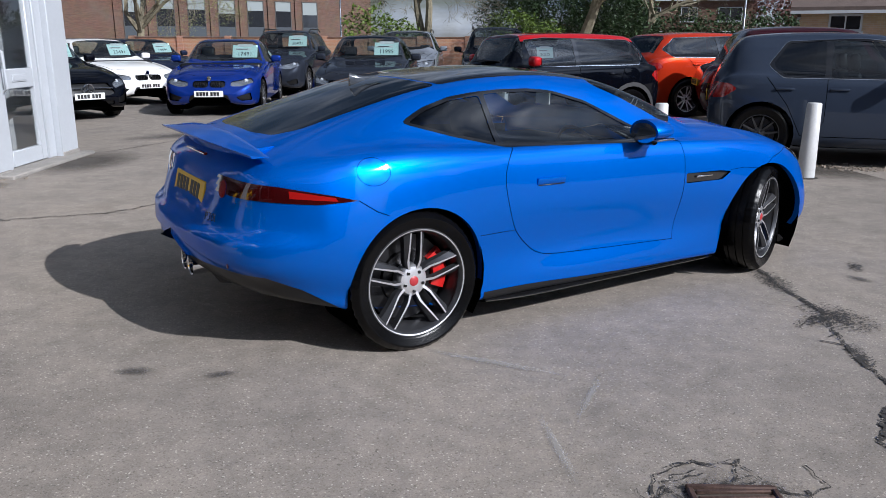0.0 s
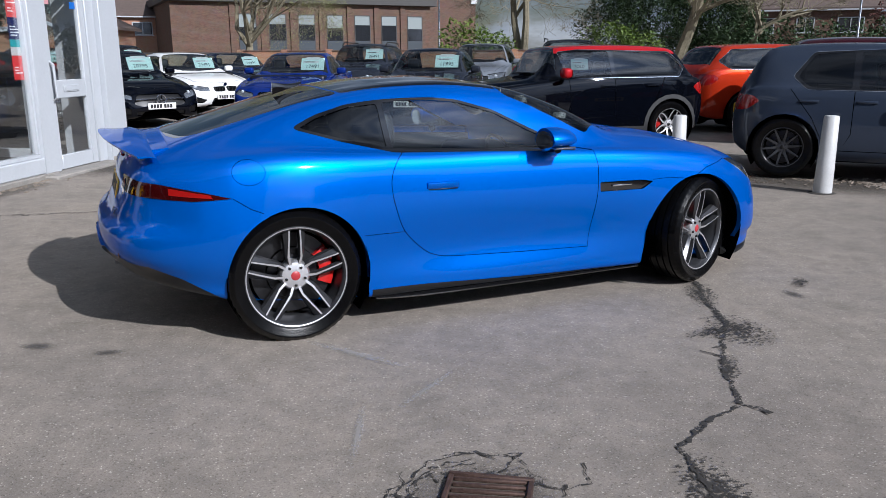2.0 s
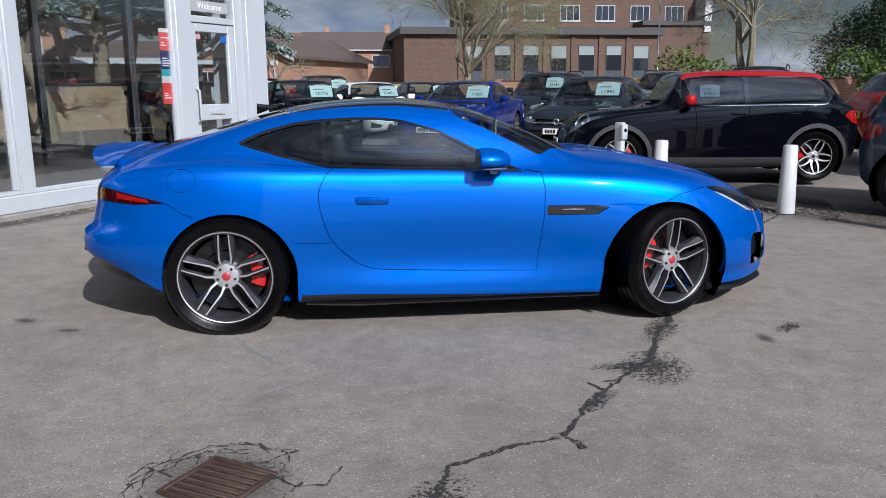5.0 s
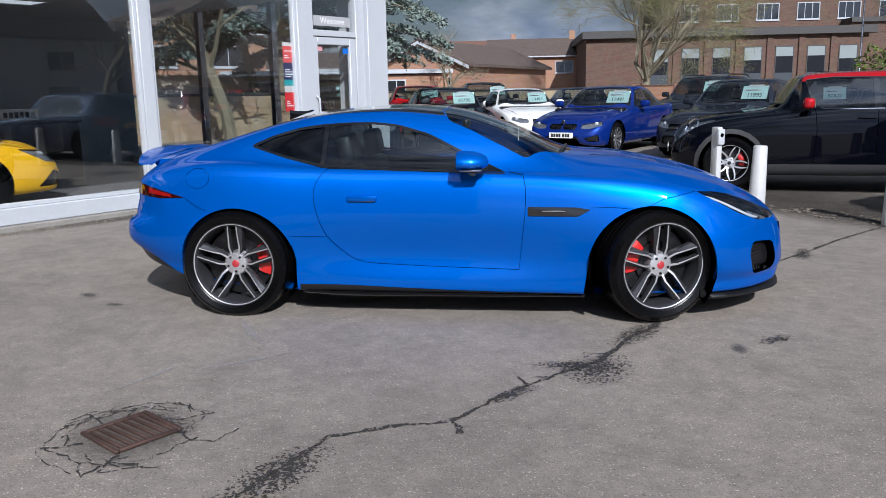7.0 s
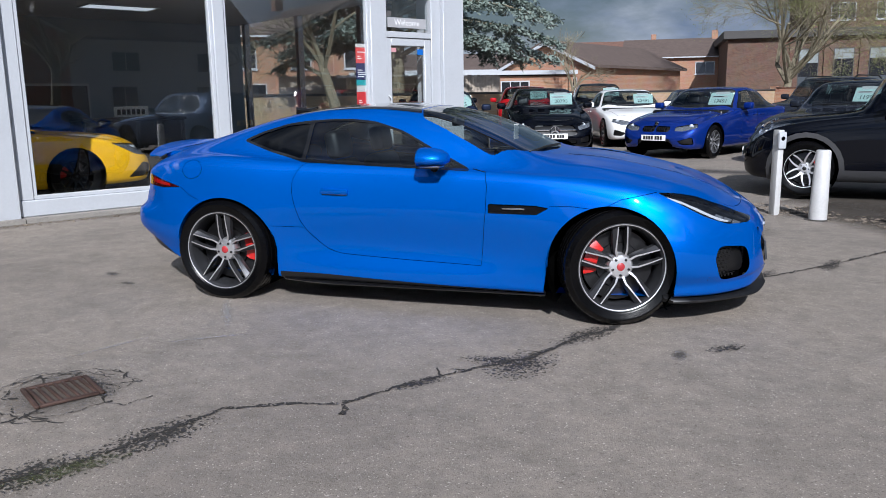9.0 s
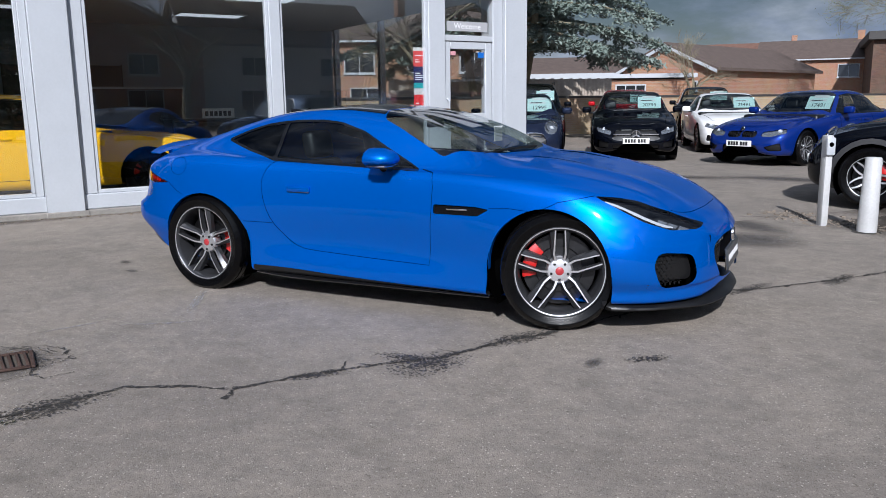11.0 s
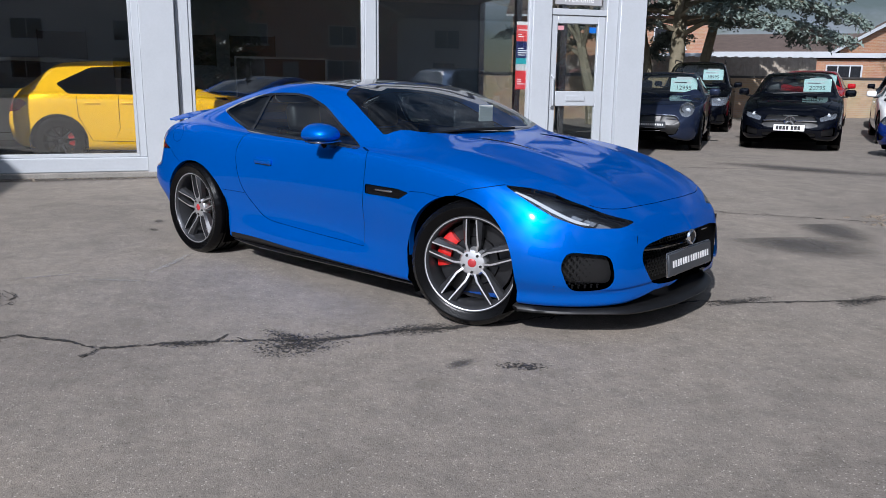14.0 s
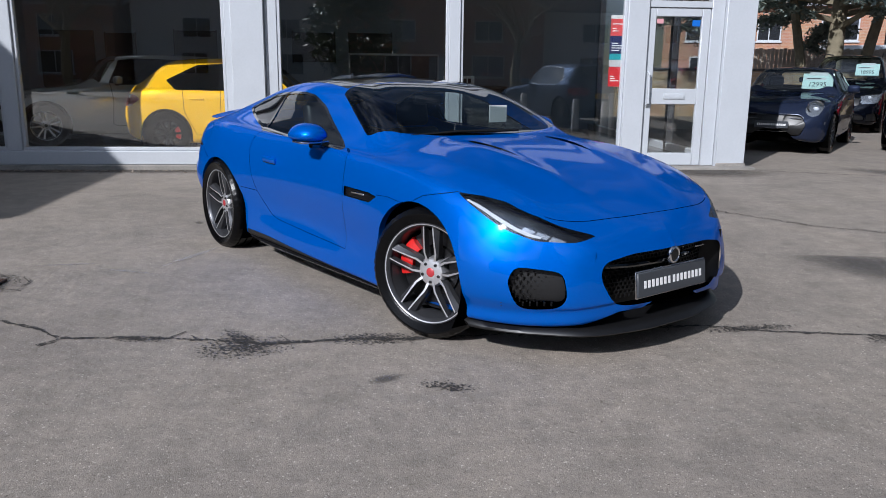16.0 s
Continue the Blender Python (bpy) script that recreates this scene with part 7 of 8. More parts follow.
def house(name, x, y, rz, w, d, eave, ridge, wall_m, roof_m, label, windows=(), gable=False, chimney=True, door=None, over=0.35):
    """A house whose front faces -y of its own axes; the ridge runs along x, or along y for a gable front."""
    h = thing(name, x, y, GZ - 0.05, rz, label, "house")
    bm = bmesh.new()
    if gable:
        prism(bm, [(-w / 2, 0), (w / 2, 0), (w / 2, eave), (0, ridge), (-w / 2, eave)], 0, d, "y")
    else:
        prism(bm, [(0, 0), (d, 0), (d, eave), (d / 2, ridge), (0, eave)], -w / 2, w / 2, "x")
    part("wall", bm, wall_m, h, smooth=False)
    th = 0.16
    half = w / 2 if gable else d / 2
    sl = (ridge - eave) / half
    for s in (-1, 1):
        bm = bmesh.new()
        e0, r0 = half + over, 0.0
        prof = [(s * e0, eave - sl * over + 0.02), (0, ridge + 0.02), (0, ridge + 0.02 + th), (s * e0, eave - sl * over + 0.02 + th)]
        if gable:
            prism(bm, prof, -over, d + over, "y")
        else:
            prism(bm, [(half + u, v) for u, v in prof], -w / 2 - over, w / 2 + over, "x")
        part("roof", bm, roof_m, h, smooth=False)
        if gable:
            bm = bmesh.new()
            prism(bm, [(s * e0, eave - sl * over - 0.12), (0, ridge - 0.12), (0, ridge + 0.06), (s * e0, eave - sl * over + 0.06)], -over - 0.03, -over, "y")
            part("bargeboard", bm, M_WHITEUPVC, h, smooth=False)
        else:
            ye = half + s * e0
            part("gutter", boxed(-w / 2 - over, w / 2 + over, ye - 0.05, ye + 0.05, eave - sl * over - 0.06, eave - sl * over + 0.05), M_WHITEUPVC, h, smooth=False)
    if chimney:
        part("chimney", boxed(w * 0.28 - 0.3, w * 0.28 + 0.3, d / 2 - 0.3, d / 2 + 0.3, ridge - 0.5, ridge + 0.9), wall_m, h, smooth=False)
    for q in windows:
        window(h, *q)
    if door:
        part("door", boxed(door - 0.45, door + 0.45, -0.04, 0.05, 0.0, 2.05), M_WHITEUPVC, h, smooth=False)
    return h


# brick office with a row of tall windows
OX, OY, OR = -32.0, 63.0, math.degrees(math.atan2(14, 21))
office = thing("office_building", OX, OY, GZ, OR, "brown brick office with tall windows and a dark flat roof edge", "building")
OL = 25.2
part("wall", boxed(1.6, OL, 0, 16, 0, 5.6), M_BRICK, office, smooth=False)
part("roof_edge", boxed(1.2, OL + 0.5, -0.5, 16, 5.6, 6.25, 0.03), M_FASCIA, office, smooth=False)
for k in range(7):
    window(office, 7.9 + 2.62 * k, 1.5, 1.55, 3.2, 0.0, 0, 0.27 if k % 3 else 0.36, M_FASCIA)
    part("spandrel", boxed(7.9 + 2.62 * k - 0.7, 7.9 + 2.62 * k + 0.7, -0.03, -0.0165, 1.57, 2.45), M_SPANDREL, office, "slate blue panel under the window", smooth=False)
    part("brick_pier", boxed(6.4 + 2.62 * k, 6.4 + 2.62 * k + 0.45, -0.14, 0, 0, 5.6), M_BRICK, office, smooth=False)
part("wall_wing", boxed(9.0, OL + 8, 6, 20, 6.25, 10.2), M_BRICK, office, smooth=False)
part("roof_wing", boxed(8.6, OL + 8.4, 5.6, 20.4, 10.2, 10.6), M_FASCIA, office, smooth=False)
for k in range(6):
    window(office, 11.4 + 3.6 * k, 7.3, 2.0, 1.5, 6.0, 2)
part("side_wing", boxed(OL, OL + 7, 4, 18, 0, 6.8), M_BRICK, office, smooth=False)
part("side_roof", boxed(OL, OL + 7.3, 3.7, 18, 6.8, 7.2), M_FASCIA, office, smooth=False)
part("white_gable", boxed(OL + 6.4, OL + 7.1, 3.8, 9, 6.2, 9.8), M_RENDER, office, smooth=False)
for k in range(5):
    part("side_panel", boxed(OL - 0.01, OL + 0.06, 0.4 + 0.75 * k, 1.0 + 0.75 * k, 1.2, 4.8), M_BLIND, office, smooth=False)

# low boundary wall of buff brick with a coping
bw = thing("boundary_wall", -17.5, 12.0, GZ - 0.04, 90, "low buff brick boundary wall with dark coping", "wall")
part("brickwork", boxed(0, 34, -0.12, 0.12, 0, 1.38), M_BRICKBUFF, bw, smooth=False)
part("coping", boxed(-0.05, 34.05, -0.16, 0.16, 1.38, 1.46, 0.01), M_FASCIA, bw, smooth=False)
bw2 = thing("boundary_wall", -17.5, 46.0, GZ - 0.04, 0, "low buff brick boundary wall beneath the trees", "wall")
part("brickwork", boxed(0, 22, -0.12, 0.12, 0, 1.5), M_BRICKORANGE, bw2, smooth=False)
part("coping", boxed(-0.05, 22.05, -0.16, 0.16, 1.5, 1.58, 0.01), M_BRICK, bw2, smooth=False)
for k in range(9):
    part("pier", boxed(k * 2.7 - 0.17, k * 2.7 + 0.17, -0.18, 0.18, 0, 1.62), M_BRICKORANGE, bw2, smooth=False)
fence = thing("board_fence", -25.5, 18.5, GZ - 0.04, 72, "weathered vertical board fence behind the wall", "fence")
for k in range(70):
    part("board", boxed(k * 0.15, k * 0.15 + 0.14, -0.012, 0.012, 0.05, 2.25 + 0.02 * ((k * 7) % 3)), M_WOODBOARD, fence, smooth=False)
for z in (0.5, 1.7):
    part("rail", boxed(0, 10.5, 0.012, 0.06, z, z + 0.09), M_WOODBOARD, fence, smooth=False)

house("bungalow", -27.0, 37.2, 11, 5.9, 13.0, 2.95, 4.3, M_BRICKORANGE, M_ROOFTILE, "brown brick bungalow with white bargeboards and tiled roof", ((-1.0, 1.75, 1.9, 0.55), (1.4, 1.75, 1.2, 0.55)), True, False)
house("brick_house", -39.5, 71.0, 32, 11.0, 8.0, 4.9, 6.6, M_BRICKORANGE, M_ROOFTILE, "two-storey brick house with brown tiled roof", ((-2.4, 3.1, 1.8, 1.2), (2.2, 3.1, 1.8, 1.2), (-2.4, 0.9, 2.0, 1.3)), False)
house("brick_house", -54.0, 82.0, 38, 12.0, 9.0, 4.8, 7.6, M_BRICKORANGE, M_ROOFRED, "distant brick house with red tiled roof", ((-2.4, 3.1, 1.8, 1.2), (2.2, 3.1, 1.8, 1.2)), False)
flat = thing("flat_garage", -27.5, 31.0, GZ - 0.04, 52, "low flat-roofed brick garage with a white fascia", "building")
part("wall", boxed(-6, 6, 0, 6, 0, 2.35), M_BRICKORANGE, flat, smooth=False)
part("fascia", boxed(-6.2, 6.2, -0.25, 6, 2.42, 2.64), M_WHITEUPVC, flat, smooth=False)
for k in range(3):
    window(flat, -3.2 + 3.0 * k, 1.25, 1.6, 0.85, 0.0, 2)
house("brick_house", -36.0, 26.0, 62, 11.0, 9.0, 5.0, 7.2, M_BRICKORANGE, M_ROOFTILE, "two-storey brick house beyond the fence", ((-3.4, 3.0, 1.8, 1.2), (0, 3.0, 1.2, 1.2), (3.4, 3.0, 1.8, 1.2), (-3, 0.9, 2.0, 1.3), (3, 0.9, 2.0, 1.3)), False)
house("school_block", -36.5, 36.5, 50, 11.0, 7.0, 3.1, 4.1, M_BRICKORANGE, M_ROOFTILE, "low brick school block with a row of white windows", ((-4.0, 1.5, 2.0, 1.0), (-1.4, 1.5, 2.0, 1.0), (1.4, 1.5, 2.0, 1.0), (4.0, 1.5, 2.0, 1.0)), False, False)
# east and north-east: houses along the road
house("bungalow", 17.7, 28.2, -25, 10.0, 8.0, 2.6, 4.6, M_BRICKBUFF, M_ROOFTILE, "buff brick bungalow with brown tiled roof", ((-3.5, 1.75, 1.1, 0.6), (2.5, 0.9, 1.6, 1.2)), False)
house("brick_house", 21.5, 72.0, -15, 11.0, 9.0, 5.0, 7.6, M_BRICK, M_ROOFTILE, "two-storey brown brick house with white windows", ((-3.4, 3.0, 2.0, 1.2), (0, 3.0, 1.4, 1.2), (3.4, 3.0, 2.0, 1.2), (-3, 0.9, 2.0, 1.3), (3, 0.9, 2.0, 1.3)), False)
house("brick_house", 50.0, 50.0, -40, 12.0, 9.0, 4.9, 7.6, M_BRICKORANGE, M_ROOFTILE, "two-storey brick house with brown roof", ((-3.4, 3.0, 2.0, 1.2), (0, 3.0, 1.4, 1.2), (3.4, 3.0, 2.0, 1.2)), False)
shed = thing("timber_garage", 29.5, 46.0, GZ - 0.04, -30, "low dark garage with an overhanging roof", "building")
part("wall", boxed(-3, 3, 0, 5, 0, 2.2), M_FASCIA, shed, smooth=False)
part("roof", boxed(-3.4, 3.4, -0.5, 5.3, 2.2, 2.5), M_RENDER, shed, smooth=False)
# houses across the street behind the camera
for k, (y, gb) in enumerate(((-16, False), (-3, True), (9, True), (21, False), (34, True))):
    house("street_house", 33.0 + (k % 2), y, -90, 12.3, 8.0, 5.0, 7.9, M_RENDER if k % 2 else M_BRICKORANGE, M_ROOFTILE, "two-storey house with white windows across the street", ((-2.8, 3.0, 1.7, 1.2), (2.4, 3.0, 1.7, 1.2), (-2.8, 0.9, 2.0, 1.3), (2.6, 0.9, 1.6, 1.3)), gb, True, 0.3)
yard = thing("workshop", 2.5, -7.1, 0.0, 0, "plain brick workshop behind the forecourt", "building")
part("wall", boxed(-6.5, 2.3, -5, 3.7, 0, 5.2), M_BRICK, yard, smooth=False)
part("roof", boxed(-6.7, 2.5, -5.2, 3.9, 5.2, 5.4), M_FASCIA, yard, smooth=False)

# street furniture
for x, y, h, r, lab in ((17.2, 47.0, 7.5, 0.07, "tall grey street lamp post"), (-6.5, 52.0, 8.0, 0.06, "tall grey lamp post before the office")):
    lp = thing("street_lamp", x, y, GZ - 0.04, 0, lab, "lamp post")
    part("pole", lathe(bmesh.new(), [(r * 1.5, 0), (r * 1.4, 1.2), (r, 1.25), (r * 0.7, h)], 12, "z"), M_SILVER, lp)
    part("lamp_head", box(bmesh.new(), -0.1, 0.7, -0.12, 0.12, h, h + 0.12, 0.04, 2), M_SILVER, lp)
sg = thing("road_sign", 23.6, 47.0, GZ - 0.04, -20, "small red-topped road sign on a pole", "sign")
part("pole", lathe(bmesh.new(), [(0.04, 0), (0.04, 3.6)], 10, "z"), M_SILVER, sg)
part("sign_face", lathe(bmesh.new(), [(0.0005, -0.02), (0.22, -0.02), (0.22, 0.0), (0.0005, 0.0)], 24, "y", 0, -0.05, 3.3), M_ROOFRED, sg)


# ---- trees ----
def bare_tree(x, y, height, spread, seed, name="bare_tree", label="bare spreading tree with fine twigs and first buds", buds=0.0, stems=1, twig=1.0, trunk_r=0.28, depth=5, bole=0.36):
    rnd = random.Random(seed)
    t = thing(name, x, y, GZ - 0.06, 0, label, "tree")
    bm, tips = bmesh.new(), []

    def grow(p, d, ln, r, lv):
        pts, rad = [p], [r]
        q, dd = p.copy(), d.copy()
        n = 3 if lv < 3 else 2
        for k in range(n):
            dd = (dd + Vector((rnd.gauss(0, 0.16), rnd.gauss(0, 0.16), rnd.gauss(0.03, 0.10)))).normalized()
            q = q + dd * ln / n
            pts.append(q.copy())
            rad.append(max(0.008, r * (1 - 0.42 * (k + 1) / n)))
        tube(bm, pts, rad, 7 if lv == 0 else 5 if lv < 3 else 3)
        if lv >= depth:
            tips.append(q)
            return
        kids = (5 if bole > 0.3 else 8) if lv == 0 else rnd.choice((3, 4)) if lv < depth - 1 else 5
        for k in range(kids):
            f = rnd.uniform(0.35, 1.0) if lv > 0 else rnd.uniform(0.65, 1.0)
            i = min(int(f * n), n - 1)
            s = pts[i].lerp(pts[i + 1], f * n - i)
            a = rnd.uniform(0, 6.283)
            tilt = rnd.uniform(0.45, 1.0)
            u = dd.orthogonal().normalized()
            w = dd.cross(u)
            nd = (dd * math.cos(tilt) + (u * math.cos(a) + w * math.sin(a)) * math.sin(tilt) * spread + Vector((0, 0, 0.10))).normalized()
            grow(s, nd, ln * (rnd.uniform(0.55, 0.8) if lv or bole > 0.3 else rnd.uniform(1.5, 2.0)), rad[i] * rnd.uniform(0.45, 0.62), lv + 1)
    for s in range(stems):
        grow(Vector((0.25 * s, 0.1 * s, 0)), Vector((0.25 * (s - (stems - 1) / 2), 0.1 * s, 1)).normalized(), height * bole, trunk_r / (1 + 0.4 * (stems - 1)), 0)
    part("trunk", bm, M_BARK, t, smooth=True)
    if buds > 0:
        rg = np.random.default_rng(seed)
        c = np.repeat(np.array([tuple(q) for q in tips]), int(buds), axis=0)
        c = c + rg.normal(size=c.shape) * 0.22
        leaves(t, c, rg.normal(size=c.shape), rg.uniform(0.018, 0.045, len(c)), 0.6, rg, M_BUD, "yellow-green opening buds")
    return t


def leaves(tree, c, u, size, broad, rg, material, label=""):
    """A crown of small pointed leaves at the places c, lying along u."""
    u = u / np.linalg.norm(u, axis=1)[:, None]
    w = np.cross(u, rg.normal(size=c.shape) * 0.4 + np.array((0, 0, 1.0)))
    w /= np.linalg.norm(w, axis=1)[:, None] + 1e-9
    sz = size[:, None]
    co = np.stack([c + u * sz, c + w * sz * broad, c - u * sz, c - w * sz * broad], axis=1).reshape(-1, 3)
    me = bpy.data.meshes.new("crown")
    me.from_pydata(co.tolist(), [], np.arange(len(co)).reshape(-1, 4).tolist())
    me.materials.append(material)
    crown = new("crown", me)
    crown.parent = tree
    return tagged(crown, label, kind="stuff")


def leafy(name, x, y, label, blobs, material, seed, n=2500, leaf=0.12, trunk=None, flat=1.0, category="tree"):
    """Foliage of many small leaves filling a few overlapping masses, open at the edges."""
    rg = np.random.default_rng(seed)
    t = thing(name, x, y, GZ - 0.06, 0, label, category)
    tot = sum(b[3] ** 2 for b in blobs)
    mids, outs = [], []
    for bx, by, bz, r in blobs:
        k = int(n * r * r / tot)
        v = rg.normal(size=(k, 3))
        v /= np.linalg.norm(v, axis=1)[:, None]
        lump = np.sin(v[:, 0] * 6.1 + bx) * np.sin(v[:, 1] * 5.3 + by) + np.sin(v[:, 2] * 7.3 + bz) * np.sin(v[:, 0] * 9.7)
        rr = r * (0.5 + 0.55 * rg.random(k) ** 0.6) * (1 + 0.14 * lump)
        mids.append(np.array((bx, by, bz)) + v * rr[:, None] * np.array((1, 1, flat)))
        outs.append(v)
    c, v = np.concatenate(mids), np.concatenate(outs)
    keep = c[:, 2] > 0.05
    c, v = c[keep], v[keep]
    u = v * 0.5 + rg.normal(size=c.shape) * np.array((1, 1, 0.6))
    leaves(t, c, u, leaf * rg.uniform(0.6, 1.4, len(c)), 0.5, rg, material)
    if trunk:
        b2 = bmesh.new()
        tube(b2, [(0, 0, 0), (0.05, 0, trunk * 0.5), (0.1, 0.05, trunk)], [0.3, 0.24, 0.12], 8)
        for bx, by, bz, r in blobs:
            tube(b2, [(0.05, 0, min(trunk * 0.6, bz * 0.7)), (bx * 0.6, by * 0.6, bz - 0.1 * r), (bx, by, bz)], [0.11, 0.07, 0.02], 5)
        part("trunk", b2, M_BARK, t)
    return t


def cedar(x, y, height, radius, seed):
    """A cedar: level tiers of branches, each a flat fan of twigs with hanging sprays of needles."""
    rnd = random.Random(seed)
    t = thing("cedar_tree", x, y, GZ - 0.06, 0, "large cedar with level tiers of blue-green needles", "tree")
    rg = np.random.default_rng(seed)
    b1, mids, lies = bmesh.new(), [], []
    tube(b1, [(0, 0, 0), (0.1, 0, height * 0.4), (0, 0.1, height)], [0.28, 0.2, 0.06], 10)
    tube(b1, [(0.25, 0.5, 0), (0.5, 1.1, height * 0.3), (0.7, 1.5, height * 0.7)], [0.2, 0.14, 0.05], 8)
    tube(b1, [(-0.3, -0.5, 0), (-0.8, -1.0, height * 0.3), (-1.0, -1.6, height * 0.6)], [0.18, 0.12, 0.05], 8)
    up = Vector((0, 0, 1))
    count = 78
    for k in range(count):
        z = height * (0.24 + 0.72 * k / count)
        a = k * 2.4 + rnd.uniform(-0.3, 0.3)
        ln = radius * (1.0 - 0.45 * (k / count) ** 1.4) * rnd.uniform(0.72, 1.08)
        rise = rnd.uniform(0.3, 0.8)
        pts = []
        for j in range(6):
            f = j / 5
            b = a + 0.22 * f
            pts.append(Vector((math.cos(b) * ln * f, math.sin(b) * ln * f, z + rise * math.sin(f * 2.3) - 0.85 * f * f + rnd.gauss(0, 0.05))))
        tube(b1, pts, [0.10, 0.08, 0.06, 0.04, 0.025, 0.01], 5)
        for m in range(30):
            f = 0.22 + 0.78 * (m + rnd.random()) / 30
            i = min(int(f * 5), 4)
            base = pts[i].lerp(pts[i + 1], f * 5 - i)
            out = (pts[i + 1] - pts[i]).normalized()
            sd = out.cross(up).normalized() * (1 if m % 2 else -1)
            way = (out * rnd.uniform(0.4, 0.9) + sd * rnd.uniform(0.5, 1.0)).normalized()
            tl = rnd.uniform(0.5, 1.15) * (1.25 - 0.6 * f) * radius / 7
            g = (np.arange(90) + rg.random(90))[:, None] / 90
            wv = np.array(way)
            mids.append(np.array(base) + wv * (tl * g) + rg.normal(size=(90, 3)) * np.array((0.07, 0.07, 0.045)) + np.array((0, 0, -0.03)) - np.array((0, 0, 0.30 * tl)) * g * g)
            lies.append(wv * 0.6 + rg.normal(size=(90, 3)) * np.array((0.7, 0.7, 0.3)) + np.array((0, 0, -0.25)))
    part("trunk", b1, M_BARK, t)
    c = np.concatenate(mids)
    leaves(t, c, np.concatenate(lies), rg.uniform(0.05, 0.11, len(c)), 0.42, rg, M_CEDAR, "hanging blue-green needle sprays")
    return t


cedar(-18.0, 19.0, 11.5, 6.9, 11)
bare_tree(-18.0, 48.0, 14.0, 1.0, 21, buds=9, trunk_r=0.30, depth=6, bole=0.2)
bare_tree(-0.9, 50.0, 14.0, 1.1, 22, stems=2, trunk_r=0.4, depth=6)
bare_tree(7.0, 44.0, 13.0, 1.25, 23, trunk_r=0.36, buds=1, depth=6)
bare_tree(12.5, 52.0, 9.5, 1.1, 24, trunk_r=0.3)
bare_tree(-22.5, 34.0, 5.5, 0.9, 25, depth=4, trunk_r=0.12)
bare_tree(24.5, 12.0, 9.0, 1.0, 26, depth=4)
bare_tree(23.5, -9.0, 9.0, 1.0, 27, depth=4)
bare_tree(28.0, 23.0, 8.0, 1.0, 28, depth=4)
bare_tree(-14.5, 14.2, 7.5, 0.9, 29, trunk_r=0.2)
bare_tree(28.5, 66.0, 7.5, 1.0, 30, depth=4)
leafy("evergreen_tree", 10.0, 57.0, "tall dark evergreen behind bare trees", ((-2, 0, 4.2, 3.8), (-5, 0.5, 3.0, 2.6), (1.0, 0, 3.8, 3.2), (-1, 0, 7.5, 3.2), (2.4, 0, 6.6, 2.4), (3.0, 0, 2.6, 2.0)), M_LEAF, 31, 90000, 0.09, 4.0)
leafy("evergreen_shrub", -4.2, 47.5, "glossy evergreen shrub by the wall", ((0, 0, 1.6, 1.7), (1.8, 0, 1.3, 1.3)), M_LEAFBRIGHT, 32, 3500, 0.11, 1.0, 1.0, "shrub")
leafy("evergreen_shrub", 4.2, 49.0, "glossy evergreen shrub by the wall", ((0, 0, 1.5, 1.8), (2.0, 0.3, 1.2, 1.4)), M_LEAFBRIGHT, 33, 3500, 0.11, 1.0, 1.0, "shrub")
leafy("clipped_hedge", 17.0, 52.0, "long dark clipped hedge", tuple((-5.6 + 1.4 * k, 0, 1.45, 1.6) for k in range(10)), M_LEAF, 34, 11000, 0.12, None, 1.15, "hedge")
leafy("clipped_hedge", 33.0, 45.0, "long dark clipped hedge", tuple((-7.0 + 1.4 * k, 0, 0.9, 1.1) for k in range(11)), M_LEAF, 35, 7000, 0.12, None, 1.1, "hedge")
leafy("copper_tree", 24.5, 60.0, "small tree with copper leaves", ((0, 0, 3.4, 1.9), (1.3, 0, 2.9, 1.3)), M_LEAFRED, 36, 3000, 0.14, 2.4)
leafy("street_conifer", 20.5, 4.0, "dark conifer across the street", ((0, 0, 3.0, 2.0), (0.3, 0, 5.5, 1.5), (0, 0, 7.5, 0.9)), M_LEAF, 37, 5000, 0.16, 3.0)

# ---- cars ----
P_MERC = paint("black_car_paint", (0.0015, 0.002, 0.004), 0.2, 0.5, 0.0, 0.6)
P_WHITE = paint("white_car_paint", (0.75, 0.75, 0.74), 0.03, 0.4, 0.0)
P_BMW = paint("royal_blue_paint", (0.004, 0.022, 0.17), 0.3)
P_GREY = paint("dark_grey_paint", (0.017, 0.020, 0.028), 0.3, 0.4, 0.2, 0.7)
P_SILVER = paint("silver_grey_paint", (0.2, 0.22, 0.25), 0.2)
P_NAVY = paint("navy_paint", (0.011, 0.016, 0.034), 0.3, 0.4, 0.2, 0.7)
P_RED = paint("red_car_paint", (0.35, 0.008, 0.012), 0.15, 0.35, 0.1)
P_ORANGE = paint("orange_red_paint", (0.42, 0.03, 0.008), 0.2)
P_YELLOW = paint("yellow_paint", (0.85, 0.47, 0.008), 0.12, 0.35, 0.1)
P_TITAN = paint("pale_silver_paint", (0.42, 0.45, 0.45), 0.1)


def back(fx, fy, heading, d):
    """The middle of the wheelbase, from the front's middle, its heading and the distance between."""
    a = radians(heading)
    return (fx - d * math.cos(a), fy - d * math.sin(a), GZ)


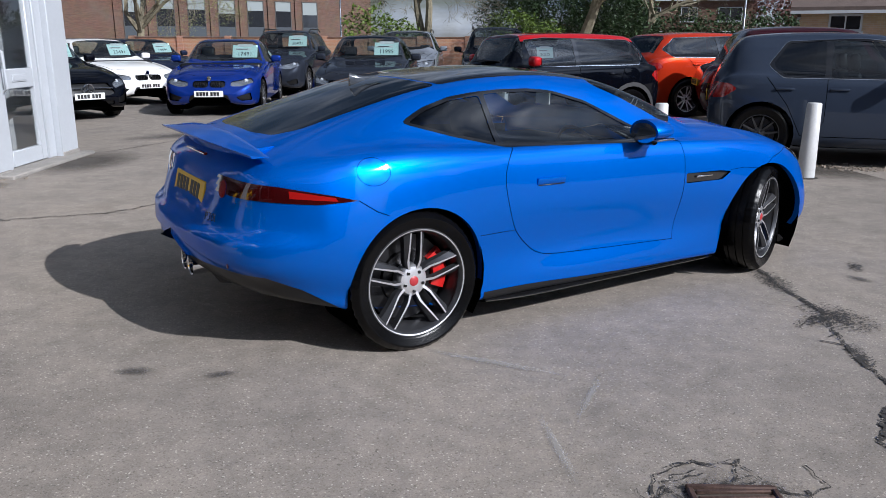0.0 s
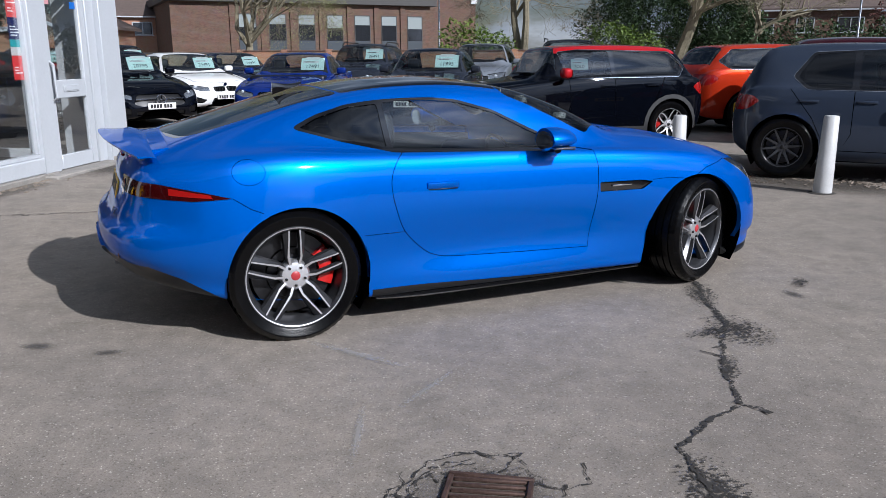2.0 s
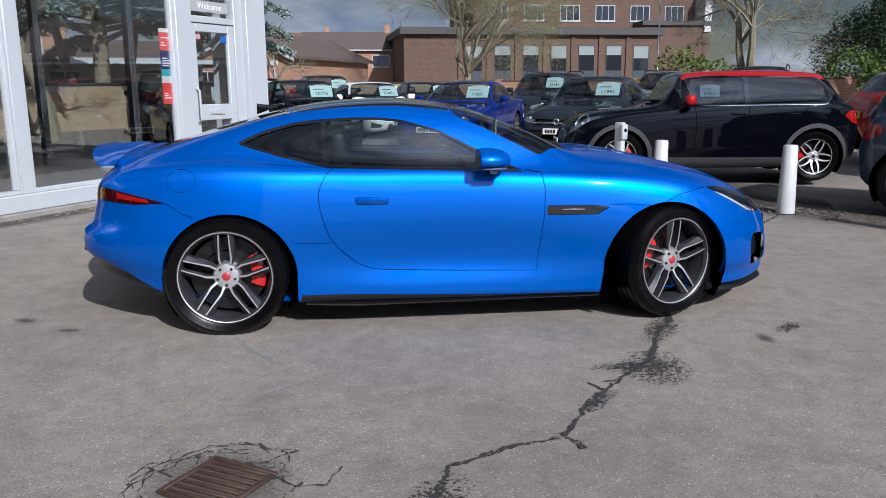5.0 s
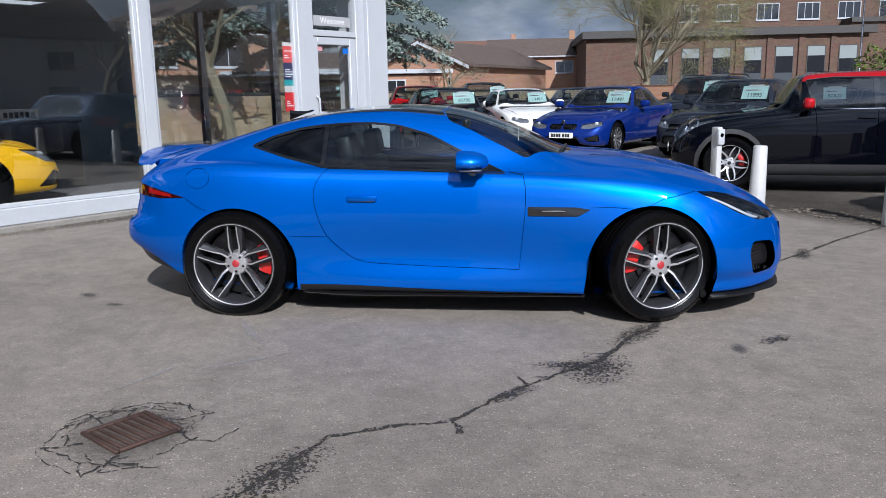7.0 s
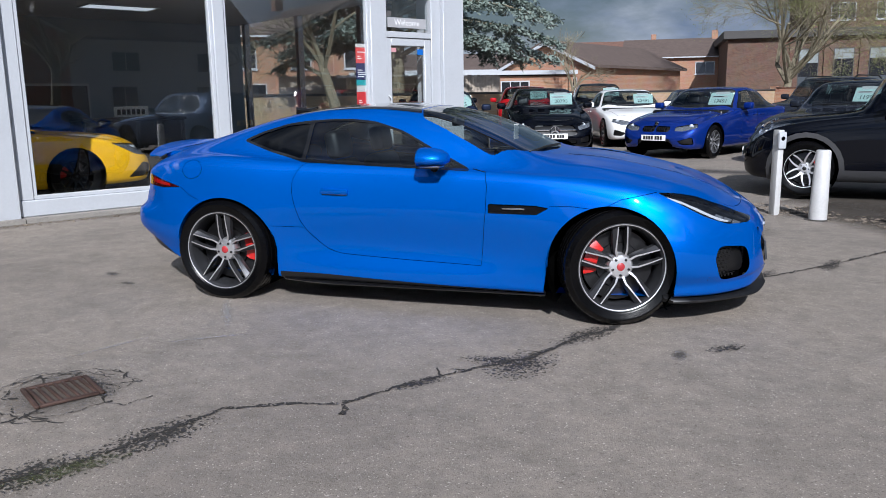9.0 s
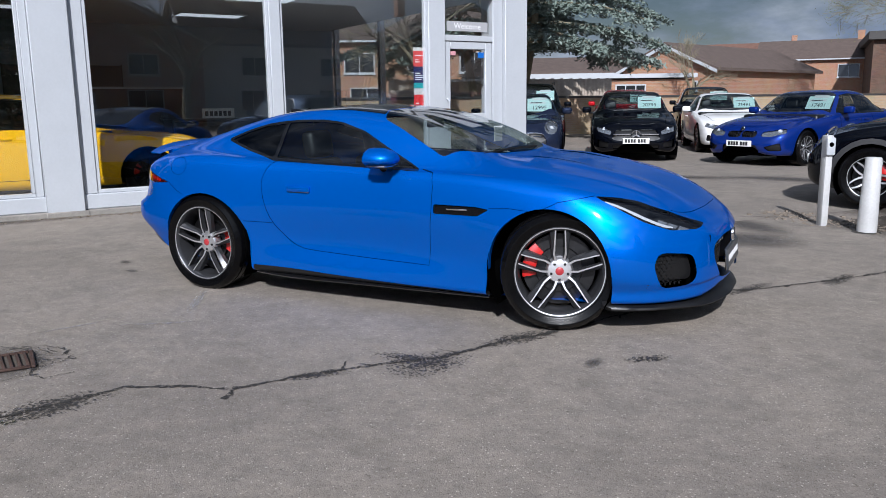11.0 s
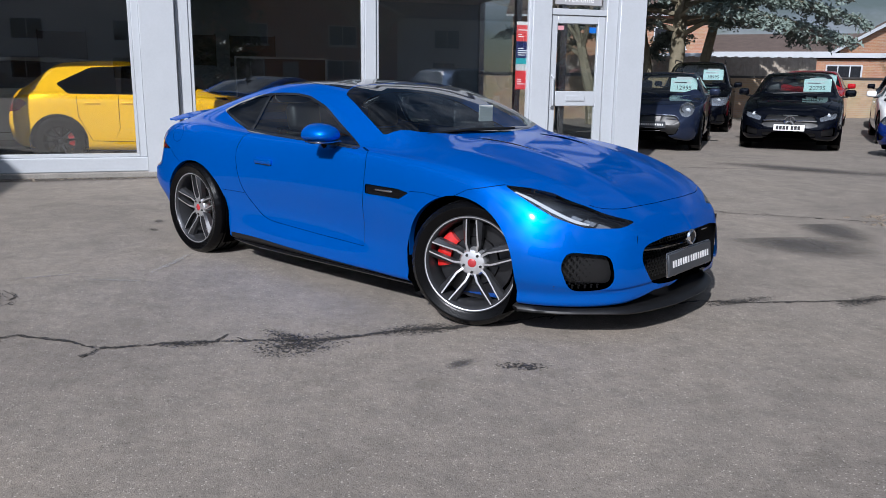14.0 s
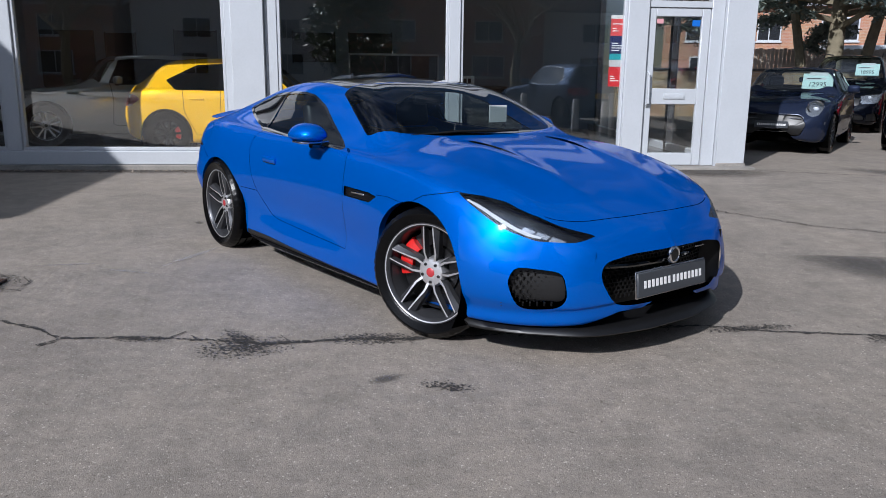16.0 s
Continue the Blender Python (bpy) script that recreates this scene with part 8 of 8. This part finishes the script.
HATCH = dict(L=4.42, W=1.80, H=1.44, wb=2.73, fo=0.86)
SALOON = dict(L=4.64, W=1.83, H=1.40, wb=2.81, fo=0.79, nose=0.70, hood=0.95, xc=0.70, xw=-0.12, xr=-1.15, xt=-1.85, boot=1.02, belt=0.92)
SUV = dict(L=4.5, W=1.84, H=1.64, wb=2.68, fo=0.85, nose=0.86, hood=1.10, xc=0.75, xw=0.12, xr=-1.6, xt=-1.98, boot=1.1, belt=1.06, wheel=(0.35, 0.235, 0.225))
BIGMINI = dict(L=4.0, W=1.77, H=1.48, wb=2.6, fo=0.74, nose=0.83, hood=1.02, xc=0.64, xw=0.17, xr=-1.4, xt=-1.74, boot=1.04, belt=1.0, face="mini", wheel=(0.335, 0.235, 0.215))
MINI = dict(L=3.85, W=1.73, H=1.41, wb=2.495, fo=0.73, nose=0.80, hood=0.97, xc=0.62, xw=0.15, xr=-1.35, xt=-1.68, boot=1.0, belt=0.95, face="mini")
make_car("black hatchback with a chrome star emblem and price card", P_MERC, back(-6.1, 13.82, -42, 2.22), -42, face="merc", price="20795", **HATCH)
make_car("white saloon with black kidney grille and price card", P_WHITE, back(-6.3, 17.33, -42, 2.19), -42, face="bmw", price="23491", **SALOON)
make_car("royal blue saloon with black kidney grille and price card", P_BMW, back(-4.28, 14.67, -85, 2.19), -85, face="bmw", price="17491", style="five", **SALOON)
make_car("dark grey hatchback with price card", P_GREY, back(-1.65, 14.85, -93, 2.15), -93, face="vw", price="11995", chrome=True, **{**HATCH, "H": 1.48})
make_car("dark grey four-by-four with price card", P_GREY, back(-4.4, 20.1, -93, 2.2), -93, face="bmw", price="26491", rails=True, **SUV)
make_car("silver grey four-by-four with roof rails", P_SILVER, back(-1.1, 20.6, -93, 2.2), -93, rails=True, **SUV)
mini = make_car("black three-door hatchback with red roof and red mirrors", P_MERC, (1.27, 12.21, GZ + 0.01), 203, roof=P_RED, mirror=P_RED, cladding=True, style="petal", caliper=M_CALIPER, wmats=(M_BLACKALLOY, M_ALLOY), mirror_x=0.42, chrome=True, **{**BIGMINI, "xw": 0.40, "xc": 0.74})
price_card(mini, Matrix.Translation((0.08, 0.645, 1.2)) @ Matrix(((-1, 0, 0, 0), (0, 0, 1, 0), (0, 1, 0, 0), (0, 0, 0, 1))) @ pose(0, 0, 0, -14, 0, 0), "SOLD", 0.26, 0.15)
P_SLATE = paint("slate_blue_paint", (0.030, 0.040, 0.062), 0.3, 0.4, 0.3, 0.7)
make_car("slate grey-blue hatchback with black alloy wheels", P_SLATE, (5.19, 9.66, GZ), -18, style="ten", wmats=(M_BLACKALLOY, M_ALLOYDARK), chrome=True, **{**HATCH, "H": 1.48, "wb": 2.62, "L": 4.15, "fo": 0.95, "xr": -1.5, "xt": -1.80, "gx": 0.36})
make_car("orange-red compact crossover parked nose away", P_ORANGE, (5.4, 15.9, GZ), 20, chrome=True, **{**SUV, "H": 1.53, "L": 4.36})
make_car("navy blue small hatchback with chrome grille and price card", P_NAVY, back(-6.55, 11.24, -38, 1.98), -38, price="12995", plate_face=M_BLACKPLATE, **MINI)
make_car("dark boxy four-by-four with price card", P_MERC, back(-11.0, 15.0, -38, 2.2), -38, price="18995", rails=True, **{**SUV, "H": 1.75})
make_car("red compact four-by-four with price card", P_RED, back(-11.0, 18.3, -45, 2.1), -45, price="16495", face="mini", **{**SUV, "H": 1.56, "L": 4.1})
make_car("yellow hot hatchback inside the showroom", P_YELLOW, (-6.9, 3.06, GZ - 0.01), 90, style="ten", wmats=(M_BLACKALLOY, M_BLACKALLOY), caliper=M_CALIPER, **{**HATCH, "wb": 2.67, "fo": 1.10, "L": 4.43, "xr": -1.3, "xt": -1.85, "gx": 0.34})
P_MAROON = paint("dark_maroon_paint", (0.03, 0.006, 0.01), 0.3, 0.4, 0.2)
FAR = dict(nu=44, nv=24)
make_car("dark blue saloon with price card behind the white one", P_NAVY, back(-6.83, 21.5, -45, 2.19), -45, price="14491", **{**SALOON, **FAR})
make_car("black four-by-four with price card by the brick wall", P_MERC, back(-10.5, 21.3, -45, 2.2), -45, price="13995", **{**SUV, **FAR})
make_car("black four-by-four standing by the far wall", P_MERC, (1.4, 21.5, GZ), -92, rails=True, **{**SUV, "H": 1.72, **FAR})
make_car("dark maroon hatchback parked beyond the grey hatchback", P_MAROON, (6.4, 13.15, GZ), -8, **{**HATCH, "H": 1.6, "xr": -1.5, "xt": -1.85, "gx": 0.25, **FAR})
make_car("pale silver crossover with a sold card in the showroom", P_TITAN, (-8.7, 0.33, GZ), -63, price="SOLD", **{**SUV, "H": 1.5, "nose": 0.78, "hood": 1.0, "belt": 0.98, **FAR})
